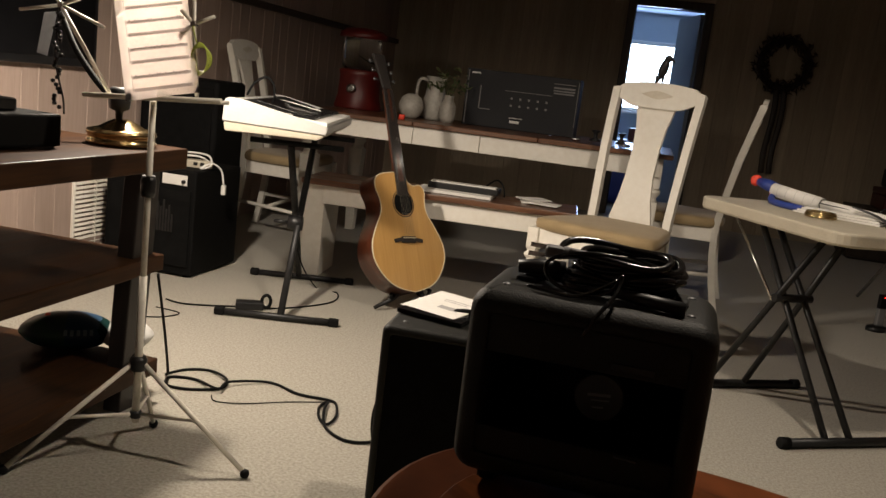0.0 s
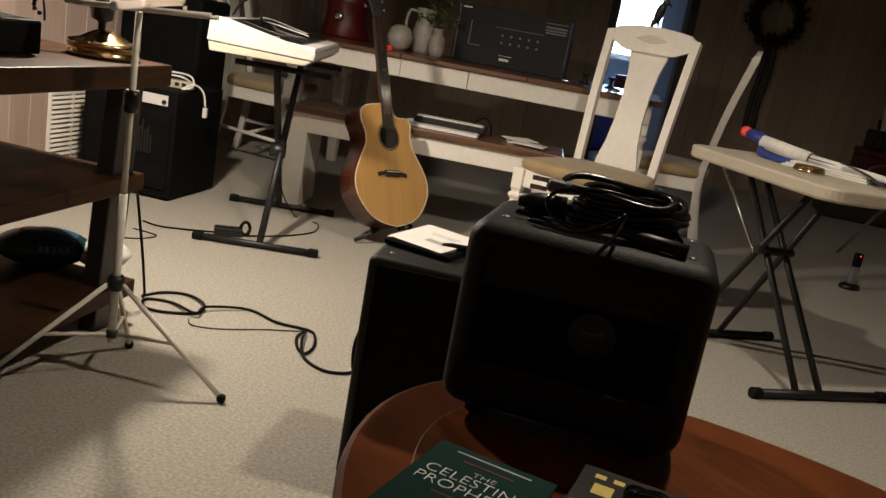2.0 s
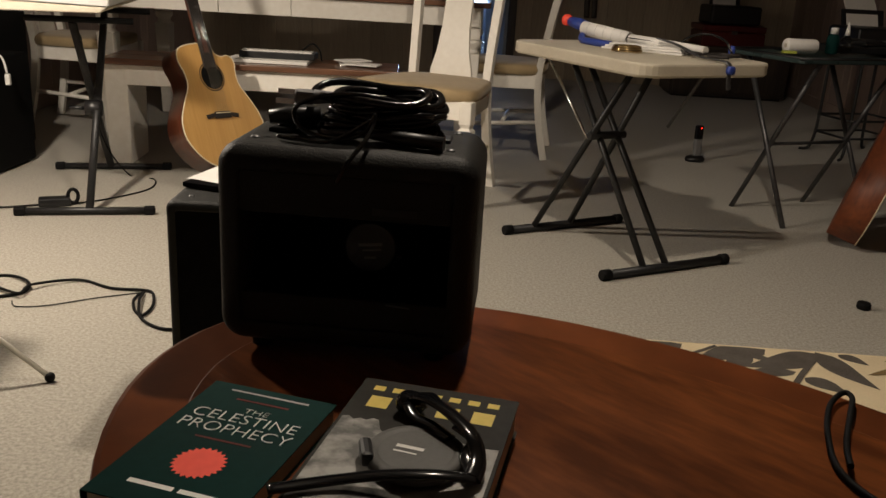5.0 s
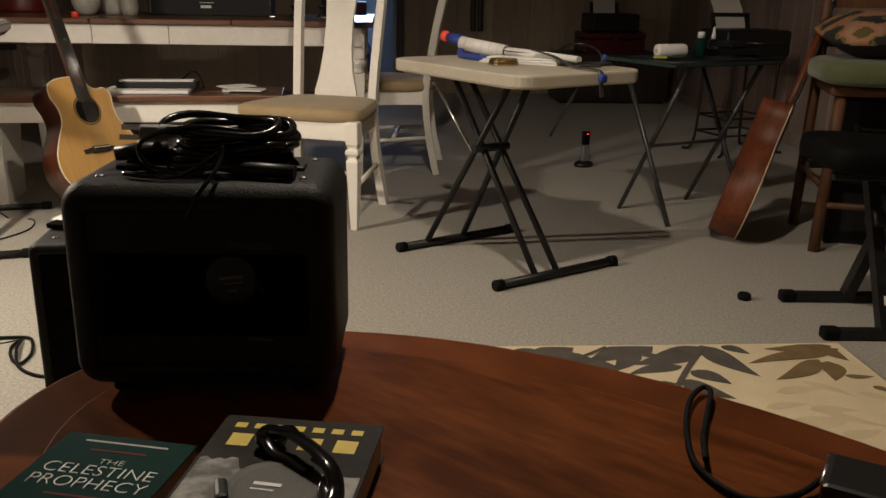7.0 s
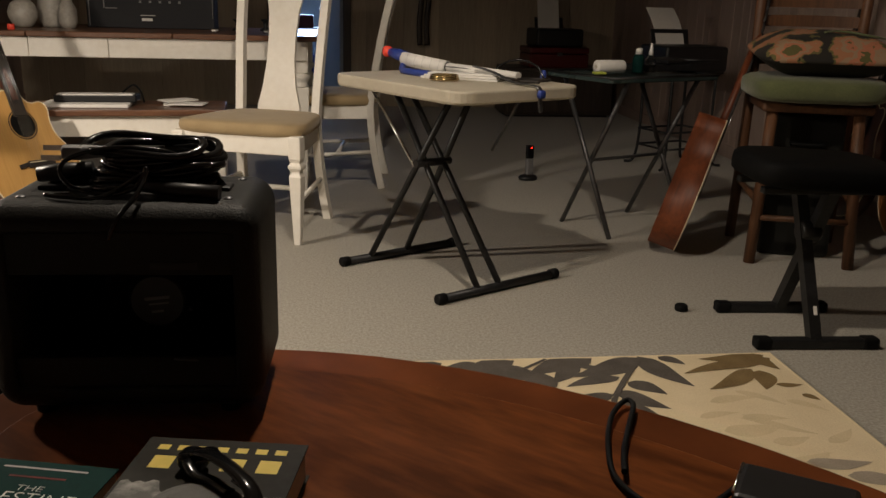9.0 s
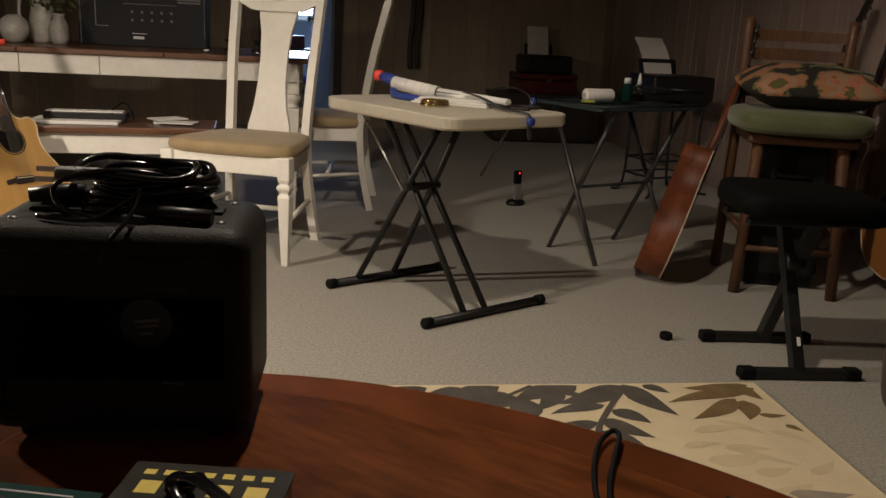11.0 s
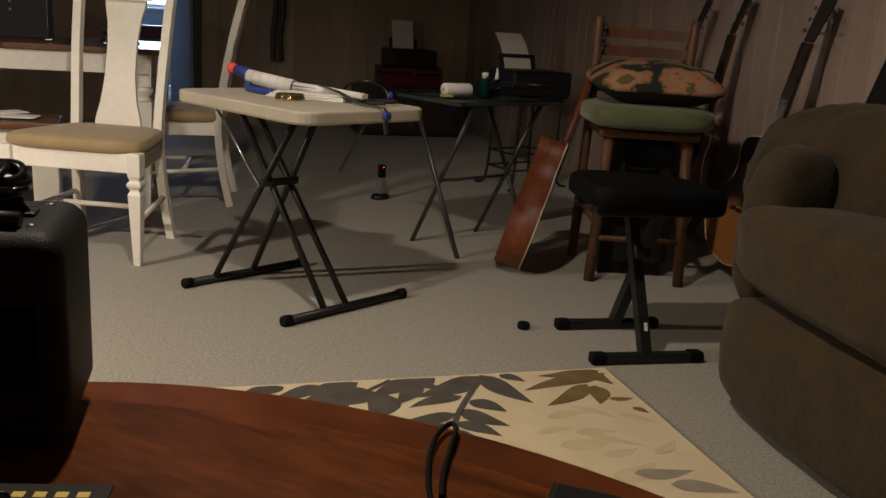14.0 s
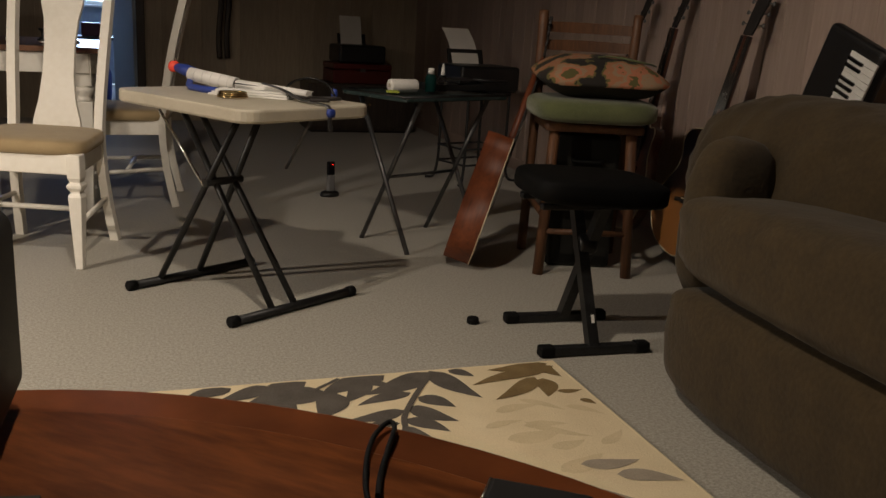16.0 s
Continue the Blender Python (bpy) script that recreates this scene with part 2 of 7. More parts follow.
M["bag_teal"] = mat("bag_teal", (0.02, 0.08, 0.17), (0.012, 0.05, 0.11), scale=9, rough=0.35, bump=0.2, fine=24)
M["bag_letter"] = mat("bag_letter", (0.26, 0.36, 0.40), (0.20, 0.28, 0.32), rough=0.5, bump=0)
M["bag_print"] = mat("bag_print", (0.05, 0.13, 0.08), (0.03, 0.035, 0.10), scale=9, rough=0.28, bump=0.3, fine=24)
M["bag_foil"] = mat("bag_foil", (0.66, 0.65, 0.62), (0.5, 0.49, 0.47), scale=14, rough=0.3, bump=0.4, fine=30, deep=1.0)
M["neon"] = mat("neon", (0.55, 0.62, 0.10), (0.45, 0.52, 0.08), rough=0.5, bump=0)
M["blue_wall"] = mat("blue_wall", (0.66, 0.72, 0.76), (0.58, 0.65, 0.70), scale=3, rough=0.8, bump=0.1)
M["sheet_paper"] = mat("sheet_paper", (0.84, 0.80, 0.76), (0.76, 0.72, 0.68), scale=5, rough=0.85, bump=0.05, fine=120, deep=1.0)
M["ink_note"] = mat("ink_note", (0.46, 0.43, 0.43), (0.40, 0.38, 0.37), rough=0.85, bump=0, deep=1.0)
for _k, _c in (("sheet_paper", (0.90, 0.80, 0.76, 1)), ("ink_faint", (0.58, 0.52, 0.50, 1)), ("ink_note", (0.42, 0.38, 0.37, 1))):
    _n, _l = M[_k].node_tree.nodes, M[_k].node_tree.links
    _t = _n.new("ShaderNodeBsdfTranslucent")
    _t.inputs[0].default_value = _c
    _x = _n.new("ShaderNodeMixShader")
    _x.inputs[0].default_value = 0.45
    _l.new(_n["Principled BSDF"].outputs[0], _x.inputs[1])
    _l.new(_t.outputs[0], _x.inputs[2])
    _l.new(_x.outputs[0], _n["Material Output"].inputs["Surface"])
for _k in ("book_green", "book_dark", "desk_wood", "coffee_wood", "coffee_edge", "speaker_black", "black_cloth", "rubber"):
    M[_k].node_tree.nodes["Principled BSDF"].inputs["Specular IOR Level"].default_value = 0.10
M["black_vinyl"].node_tree.nodes["Principled BSDF"].inputs["Specular IOR Level"].default_value = 0.25
M["glass"] = glass("clear_glass")
M["daylight"] = glow("daylight", (0.72, 0.86, 1.0), 7.0)
M["bulb"] = glow("bulb_glow", (1.0, 0.75, 0.45), 6.0)
M["led"] = glow("led_red", (1.0, 0.02, 0.01), 4.0)


# ---- mesh helpers ----
def bm_new():
    return bmesh.new()


def box(bm, size, at=(0, 0, 0), rot=(0, 0, 0), bevel=0.0, seg=2, taper=None):
    """A box, centred at a place; taper shrinks its lower end."""
    r = bmesh.ops.create_cube(bm, size=1.0)
    vs = r["verts"]
    for v in vs:
        k = 1.0
        if taper and v.co.z < 0:
            k = taper
        v.co = Vector((v.co.x * size[0] * k, v.co.y * size[1] * k, v.co.z * size[2]))
    if bevel:
        es = list({e for v in vs for e in v.link_edges})
        r2 = bmesh.ops.bevel(bm, geom=es, offset=bevel, segments=seg, affect="EDGES", profile=0.5)
        vs = list({v for f in r2["faces"] for v in f.verts} | {v for v in vs if v.is_valid})
    bmesh.ops.transform(bm, matrix=pose(*at, *rot), verts=vs)
    return vs


def sweep(bm, pts, radius, sides=8, closed=False, squash=1.0, phase=0.0):
    """A tube along points; radius a number or one for each point."""
    pts = [Vector(p) for p in pts]
    n = len(pts)
    rings, up = [], None
    for i, p in enumerate(pts):
        a = pts[(i - 1) % n] if (closed or i) else p
        b = pts[(i + 1) % n] if (closed or i < n - 1) else p
        d = (b - a).normalized()
        if up is None:
            up = Vector((0, 0, 1)) if abs(d.z) < 0.9 else Vector((0, 1, 0))
        s = d.cross(up)
        if s.length < 1e-4:
            s = d.orthogonal()
        s.normalize()
        up = s.cross(d).normalized()
        r = radius[i] if isinstance(radius, (list, tuple)) else radius
        rings.append([bm.verts.new(p + r * (math.cos(q) * s + squash * math.sin(q) * up)) for q in (phase + 2 * math.pi * k / sides for k in range(sides))])
    m = n if closed else n - 1
    for i in range(m):
        A, B = rings[i], rings[(i + 1) % n]
        for k in range(sides):
            f = bm.faces.new((A[k], A[(k + 1) % sides], B[(k + 1) % sides], B[k]))
            f.smooth = True
    if not closed:
        bm.faces.new(rings[0][::-1])
        bm.faces.new(rings[-1])


def lathe(bm, prof, at=(0, 0, 0), sides=20, rot=(0, 0, 0), squash=1.0):
    """A turned form from rows of (radius, height)."""
    m = pose(*at, *rot)
    rings = [[bm.verts.new(m @ Vector((r * math.cos(a), squash * r * math.sin(a), z))) for a in (2 * math.pi * k / sides for k in range(sides))] for r, z in prof]
    for A, B in zip(rings, rings[1:]):
        for k in range(sides):
            f = bm.faces.new((A[k], A[(k + 1) % sides], B[(k + 1) % sides], B[k]))
            f.smooth = True
    bm.faces.new(rings[0][::-1])
    bm.faces.new(rings[-1])


def slab(bm, outline, z0, z1, inset=0.0):
    """A flat form of any outline (counterclockwise), with an edge that may be eased."""
    c = Vector((sum(p[0] for p in outline) / len(outline), sum(p[1] for p in outline) / len(outline)))
    rows = [(z0, 0.0), (z1, 0.0)] if not inset else [(z0, inset), (z0 + inset, 0.0), (z1 - inset, 0.0), (z1 - 0.3 * inset, 0.3 * inset), (z1, inset)]
    rings = []
    for z, k in rows:
        ring = []
        for x, y in outline:
            d = Vector((x, y)) - c
            q = c + d * max(0.0, 1 - k / max(d.length, 1e-5))
            ring.append(bm.verts.new((q.x, q.y, z)))
        rings.append(ring)
    n = len(outline)
    for A, B in zip(rings, rings[1:]):
        for k in range(n):
            bm.faces.new((A[k], A[(k + 1) % n], B[(k + 1) % n], B[k]))
    bm.faces.new(rings[0][::-1])
    bm.faces.new(rings[-1])


def cushion(bm, size, at=(0, 0, 0), rot=(0, 0, 0), power=3.2, wrinkle=0.0, nu=28, nv=16, pinch=0.0):
    """A soft, stuffed form (superellipsoid)."""
    m = pose(*at, *rot)
    sg = lambda v, e: math.copysign(abs(v) ** e, v)
    e1, e2 = 2.0 / power, 2.0 / power
    rings = []
    for j in range(1, nv):
        f = -math.pi / 2 + math.pi * j / nv
        ring = []
        for i in range(nu):
            a = 2 * math.pi * i / nu
            x = sg(math.cos(f), e1) * sg(math.cos(a), e2)
            y = sg(math.cos(f), e1) * sg(math.sin(a), e2)
            z = sg(math.sin(f), e1 if not pinch else 1.0)
            if pinch:
                z *= max(0.05, 1 - pinch * max(abs(x), abs(y)) ** 3)
            p = Vector((x * size[0] / 2, y * size[1] / 2, z * size[2] / 2))
            if wrinkle:
                q = m @ p
                p *= 1 + wrinkle * (noise.noise(q * 9) + 0.6 * noise.noise(q * 23))
            ring.append(bm.verts.new(m @ p))
        rings.append(ring)
    for A, B in zip(rings, rings[1:]):
        for k in range(nu):
            f = bm.faces.new((A[k], A[(k + 1) % nu], B[(k + 1) % nu], B[k]))
            f.smooth = True
    for ring, s, flip in ((rings[0], -1, True), (rings[-1], 1, False)):
        c = bm.verts.new(sum((v.co for v in ring), Vector()) / nu)
        for k in range(nu):
            t = (ring[k], ring[(k + 1) % nu], c)
            f = bm.faces.new(t[::-1] if flip else t)
            f.smooth = True


def curve_pts(pts, n=6, closed=False):
    """Points of a smooth line through the given ones."""
    P = [Vector(p) for p in pts]
    out, m = [], len(P)
    for i in range(m if closed else m - 1):
        p0, p1 = P[(i - 1) % m] if (closed or i) else P[i], P[i]
        p2 = P[(i + 1) % m]
        p3 = P[(i + 2) % m] if (closed or i + 2 < m) else p2
        for k in range(n):
            t = k / n
            out.append(0.5 * (2 * p1 + (p2 - p0) * t + (2 * p0 - 5 * p1 + 4 * p2 - p3) * t * t + (3 * p1 - p0 - 3 * p2 + p3) * t ** 3))
    if not closed:
        out.append(P[-1])
    return out


def part(name, bm, material, parent=None, label="", smooth=False):
    me = bpy.data.meshes.new(name)
    bmesh.ops.recalc_face_normals(bm, faces=bm.faces)
    bm.to_mesh(me)
    bm.free()
    me.materials.append(M[material])
    if smooth:
        me.shade_smooth()
    ob = new(name, me)
    if parent is not None:
        ob.parent = parent
    if label:
        ob["label"] = label
    return ob


def thing(name, label, category, at=(0, 0, 0), rot=(0, 0, 0), group="", kind=""):
    ob = new(name)
    ob.empty_display_size = 0.1
    ob.matrix_world = pose(*at, *rot)
    return tagged(ob, label, category, group, kind)


def one(name, bm, material, label, category, group="", kind="", at=(0, 0, 0), rot=(0, 0, 0), smooth=False):
    ob = part(name, bm, material, smooth=smooth)
    ob.matrix_world = pose(*at, *rot)
    return tagged(ob, label, category, group, kind)


def words(text, size, material, parent, matrix, name="lettering", stretch=1.0, depth=0.0004, thin=0.0):
    """Lettering in the built-in font, turned to a mesh."""
    cu = bpy.data.curves.new(name, "FONT")
    cu.body, cu.size, cu.align_x, cu.align_y, cu.extrude = text, size, "CENTER", "CENTER", depth
    cu.offset = -thin
    tmp = new("tmp_text", cu)
    me = bpy.data.meshes.new_from_object(tmp)
    bpy.data.objects.remove(tmp)
    me.name = name
    me.materials.clear()
    me.materials.append(M[material])
    ob = new(name, me)
    ob.parent = parent
    ob.matrix_basis = matrix @ Matrix.Diagonal((stretch, 1, 1, 1))
    return ob


def bars(bm, rows, z=0.0):
    """Flat printed bars: rows of (x, y, width, height)."""
    for x, y, w, h in rows:
        vs = [bm.verts.new((x + a * w / 2, y + b * h / 2, z)) for a, b in ((-1, -1), (1, -1), (1, 1), (-1, 1))]
        bm.faces.new(vs)


# ---- structure ----
WL, WR, WB, WF, CEIL = 2.0, 7.28, 8.8, -1.4, 2.36
DOOR = (4.19, 4.78, 1.875)

b = bm_new()
box(b, (WR - WL + 0.4, WB - WF + 0.4, 0.1), ((WL + WR) / 2, (WB + WF) / 2, -0.05))
one("floor", b, "carpet", "speckled grey-beige low-pile carpet over the whole floor", "floor", kind="structure")
b = bm_new()
box(b, (WR - WL + 0.4, WB - WF + 0.4, 0.1), ((WL + WR) / 2, (WB + WF) / 2, CEIL + 0.05))
one("ceiling", b, "ceiling", "low dull beige ceiling", "ceiling", kind="structure")


def wall(name, size, at, label, material="panel_dark"):
    b = bm_new()
    box(b, size, at)
    return one(name, b, material, label, "wall", kind="structure")


wall_left = wall("wall_west", (0.12, WB - WF, CEIL), (WL - 0.06, (WB + WF) / 2, CEIL / 2), "beige wood-panelled wall with vertical grooves", "panel_light")
wall_right = wall("wall_east", (0.12, WB - WF, CEIL), (WR + 0.06, (WB + WF) / 2, CEIL / 2), "beige wood-panelled wall with vertical grooves", "panel_light")
wall("wall_south", (WR - WL + 0.24, 0.12, CEIL), ((WL + WR) / 2, WF - 0.06, CEIL / 2), "plain panelled wall behind the sitting area", "panel_light")
b = bm_new()
box(b, (DOOR[0] - WL + 0.12, 0.12, CEIL), ((DOOR[0] + WL - 0.12) / 2, WB + 0.06, CEIL / 2))
box(b, (WR + 0.12 - DOOR[1], 0.12, CEIL), ((DOOR[1] + WR + 0.12) / 2, WB + 0.06, CEIL / 2))
box(b, (DOOR[1] - DOOR[0], 0.12, CEIL - DOOR[2]), ((DOOR[0] + DOOR[1]) / 2, WB + 0.06, (CEIL + DOOR[2]) / 2))
wall_back = one("wall_north", b, "panel_dark", "dark brown wood-panelled wall with a doorway", "wall", kind="structure")

# door casing and the open door leaf
b = bm_new()
for x in (DOOR[0] - 0.035, DOOR[1] + 0.035):
    box(b, (0.07, 0.16, DOOR[2] + 0.07), (x, WB + 0.03, (DOOR[2] + 0.07) / 2), bevel=0.006)
box(b, (DOOR[1] - DOOR[0], 0.16, 0.07), ((DOOR[0] + DOOR[1]) / 2, WB + 0.03, DOOR[2] + 0.035), bevel=0.006)
one("trim", b, "trim_dark", "dark wooden casing round the doorway", "door casing", kind="structure")
d = thing("door_1", "pale painted door standing open into the daylit room", "door", (DOOR[1] - 0.01, WB + 0.1, 0), (0, 0, 107), kind="structure")
b = bm_new()
box(b, (0.6, 0.035, 1.85), (0.3, 0, 0.935), bevel=0.004)
part("door_leaf", b, "blue_wall", d)
b = bm_new()
lathe(b, [(0.008, 0), (0.008, 0.03), (0.024, 0.035), (0.026, 0.055), (0.014, 0.065)], (0.54, 0.02, 0.95), 14, (-90, 0, 0))
part("door_handle", b, "brass", d, "round brass knob")

# trim rail and base boards
for nm, x, y0, y1 in (("baseboard_west", WL + 0.008, WF, WB), ("baseboard_east", WR - 0.008, WF, WB)):
    b = bm_new()
    box(b, (0.014, y1 - y0, 0.08), (x, (y0 + y1) / 2, 0.042), bevel=0.003)
    one(nm, b, "panel_light", "beige wooden skirting board", "baseboard", kind="structure")
b = bm_new()
box(b, (0.03, WB - WF, 0.045), (WL + 0.017, (WB + WF) / 2, 1.335), bevel=0.006)
one("trim_rail", b, "trim_dark", "dark wooden rail along the panelled wall", "wall trim", kind="structure")

# the room past the doorway
NX0, NX1, NY1 = 3.0, 6.2, 12.4
b = bm_new()
box(b, (NX1 - NX0, NY1 - WB - 0.12, 0.1), ((NX0 + NX1) / 2, (NY1 + WB + 0.12) / 2, -0.052))
one("floor_far", b, "carpet", "carpet of the daylit room past the door", "floor", kind="structure")
b = bm_new()
box(b, (NX1 - NX0, NY1 - WB - 0.12, 0.1), ((NX0 + NX1) / 2, (NY1 + WB + 0.12) / 2, 2.25))
one("ceiling_far", b, "blue_wall", "pale ceiling of the daylit room", "ceiling", kind="structure")
wall("wall_far_west", (0.1, NY1 - WB - 0.12, 2.3), (NX0 - 0.05, (NY1 + WB + 0.12) / 2, 1.15), "pale bluish wall of the daylit room", "blue_wall")
wall("wall_far_east", (0.1, NY1 - WB - 0.12, 2.3), (NX1 + 0.05, (NY1 + WB + 0.12) / 2, 1.15), "pale bluish wall of the daylit room", "blue_wall")
WX0, WX1, WZ0, WZ1 = 3.95, 4.74, 0.94, 1.85
b = bm_new()
box(b, (WX0 - NX0, 0.1, 2.3), ((WX0 + NX0) / 2, NY1 + 0.05, 1.15))
box(b, (NX1 - WX1, 0.1, 2.3), ((WX1 + NX1) / 2, NY1 + 0.05, 1.15))
box(b, (WX1 - WX0, 0.1, WZ0), ((WX0 + WX1) / 2, NY1 + 0.05, WZ0 / 2))
box(b, (WX1 - WX0, 0.1, 2.3 - WZ1), ((WX0 + WX1) / 2, NY1 + 0.05, (2.3 + WZ1) / 2))
one("wall_far_north", b, "blue_wall", "pale bluish wall with a bright window", "wall", kind="structure")
win = thing("window_1", "bright daylit window in a white frame", "window", ((WX0 + WX1) / 2, NY1 + 0.02, (WZ0 + WZ1) / 2), kind="structure")
b = bm_new()
w, h = WX1 - WX0, WZ1 - WZ0
for s in (-1, 1):
    box(b, (0.05, 0.06, h), (s * (w / 2 - 0.025), 0, 0), bevel=0.005)
    box(b, (w - 0.1, 0.06, 0.05), (0, 0, s * (h / 2 - 0.025)), bevel=0.005)
part("window_frame", b, "paint_white", win)
b = bm_new()
box(b, (w + 0.1, 0.1, 0.03), (0, -0.05, -h / 2 - 0.015), bevel=0.005)
part("window_sill", b, "paint_white", win)
b = bm_new()
box(b, (6.0, 0.02, 3.5), (4.4, NY1 + 0.6, 1.2))
one("backdrop", b, "daylight", "bright overcast daylight outside the window", "daylight", kind="structure")

# ================= things =================
WHITE = "paint_white"


def dining_chair(at, rz, label):
    """Painted chair with a splat back and a tan padded seat; faces -y."""
    c = thing("dining_chair", label, "chair", at, (0, 0, rz), "white dining chairs")
    b = bm_new()
    cushion(b, (0.58, 0.455, 0.065), (0, 0.0, 0.452), power=5, nu=36, nv=12)
    for v in b.verts:
        v.co.x *= 1 - 0.30 * max(0.0, (v.co.y + 0.2) / 0.43)
    part("seat", b, "seat_tan", c, "tan upholstered seat pad")
    b = bm_new()
    box(b, (0.46, 0.022, 0.075), (0, -0.2, 0.395), bevel=0.004)
    part("seat_rail", b, WHITE, c)
    for s in (-1, 1):
        b = bm_new()
        box(b, (0.022, 0.36, 0.075), (s * 0.212, 0.0, 0.395), (0, 0, s * 11), bevel=0.004)
        part("seat_rail", b, WHITE, c)
        # front leg: square block, turned neck, tapered shaft
        b = bm_new()
        box(b, (0.05, 0.05, 0.09), (s * 0.25, -0.2, 0.39), bevel=0.004)
        lathe(b, [(0.032, 0.345), (0.025, 0.333), (0.038, 0.322), (0.038, 0.312), (0.025, 0.298), (0.025, 0.292), (0.035, 0.28)], (s * 0.25, -0.2, 0), 4, (0, 0, 45))
        for f in b.faces:
            f.smooth = False
        box(b, (0.05, 0.05, 0.28), (s * 0.25, -0.2, 0.14), bevel=0.003, taper=0.55)
        part("front_leg", b, WHITE, c)
        # rear leg and back post in one sweep
        b = bm_new()
        pts = curve_pts([(s * 0.203, 0.250, 0.0), (s * 0.188, 0.208, 0.2), (s * 0.178, 0.19, 0.40), (s * 0.178, 0.205, 0.55), (s * 0.188, 0.25, 0.8), (s * 0.197, 0.315, 1.06)], 5)
        sweep(b, pts, 0.0245, 4, phase=math.pi / 4)
        for f in b.faces:
            f.smooth = False
        bmesh.ops.bevel(b, geom=[e for e in b.edges if len(e.link_faces) == 2 and e.calc_face_angle() > 1.0], offset=0.004, segments=1, affect='EDGES')
        part("back_post", b, WHITE, c)
        b = bm_new()
        sweep(b, [(s * 0.243, -0.19, 0.165), (s * 0.188, 0.212, 0.19)], 0.011, 8)
        part("stretcher", b, WHITE, c)
    b = bm_new()
    sweep(b, [(-0.18, 0.02, 0.178), (0.18, 0.02, 0.178)], 0.011, 8)
    part("stretcher", b, WHITE, c)
    # crest rail with a shallow crown
    b = bm_new()
    n = 20
    lo, hi = [], []
    for i in range(n + 1):
        x = -0.205 + 0.41 * i / n
        k = abs(x) / 0.205
        hi.append((x, 1.078 + 0.022 * math.cos(k * math.pi / 2) - (0.012 if k > 0.86 else 0)))
        lo.append((x, 0.985 + (0.045 * max(0, (k - 0.55)) / 0.45)))
    fr = [b.verts.new((x, 0.292 + (z - 1.0) * 0.2, z)) for x, z in lo + hi[::-1]]
    bk = [b.verts.new((x, 0.318 + (z - 1.0) * 0.2, z)) for x, z in lo + hi[::-1]]
    m = len(fr)
    for i in range(n):
        for ring, fl in ((fr, False), (bk, True)):
            q = (ring[i], ring[i + 1], ring[m - 2 - i], ring[m - 1 - i])
            b.faces.new(q[::-1] if fl else q)
    for i in range(m):
        b.faces.new((fr[i], fr[(i + 1) % m], bk[(i + 1) % m], bk[i]))
    crest = part("crest_rail", b, WHITE, c)
    b = bm_new()
    pts = [(-0.075, 0), (-0.03, 0.014), (0, 0.02), (0.03, 0.014), (0.075, 0), (0.03, -0.014), (0, -0.02), (-0.03, -0.014)]
    slab(b, pts[::-1], 0, 0.004, 0.0015)
    orn = part("carved_lozenge", b, "paint_cream", crest, "low carved lozenge ornament")
    orn.matrix_basis = pose(0, 0.297, 1.045, 101, 0, 0)
    # vase-shaped splat
    b = bm_new()
    rows = [(0.0, 0.100), (0.04, 0.096), (0.12, 0.076), (0.22, 0.064), (0.34, 0.062), (0.44, 0.070), (0.50, 0.084), (0.535, 0.088)]
    L, Rr, Lb, Rb = [], [], [], []
    for z, w in rows:
        y = 0.202 + 0.115 * (z / 0.535) ** 1.3
        for lst, sx, dy in ((L, -1, 0), (Rr, 1, 0), (Lb, -1, 0.016), (Rb, 1, 0.016)):
            lst.append(b.verts.new((sx * w, y + dy - 0.01, 0.46 + z)))
    for i in range(len(rows) - 1):
        for q in ((L[i], Rr[i], Rr[i + 1], L[i + 1]), (Rb[i], Lb[i], Lb[i + 1], Rb[i + 1]), (Lb[i], L[i], L[i + 1], Lb[i + 1]), (Rr[i], Rb[i], Rb[i + 1], Rr[i + 1])):
            b.faces.new(q)
    part("splat", b, WHITE, c)
    return c


dining_chair((4.392, 4.405, 0), -20.7, "white painted dining chair with splat back and tan padded seat")
dining_chair((4.715, 5.435, 0), -96, "white dining chair with curved back at the table end")
dining_chair((2.44, 5.45, 0), 93, "white dining chair with a tan seat behind the keyboard")

# dining table
TX0, TX1, TY0, TY1 = 2.62, 4.62, 5.06, 6.02
t = thing("dining_table", "white painted dining table with a dark brown wooden top", "table", ((TX0 + TX1) / 2, (TY0 + TY1) / 2, 0))
tw, td = TX1 - TX0, TY1 - TY0
for i in range(3):
    x0 = -tw / 2 + (0, 0.67, 1.33)[i]
    x1 = -tw / 2 + (0.667, 1.327, tw)[i]
    b = bm_new()
    box(b, (x1 - x0, td, 0.026), ((x0 + x1) / 2, 0, 0.760), bevel=0.005)
    part("top_leaf", b, "table_wood", t)
for y in (-1, 1):
    for i in range(3):
        x0 = -tw / 2 + (0.05, 0.67, 1.03)[i]
        x1 = -tw / 2 + (0.667, 1.027, tw - 0.05)[i]
        b = bm_new()
        box(b, (x1 - x0, 0.022, 0.09), ((x0 + x1) / 2, y * (td / 2 - 0.035), 0.70), bevel=0.003)
        part("apron", b, WHITE, t)
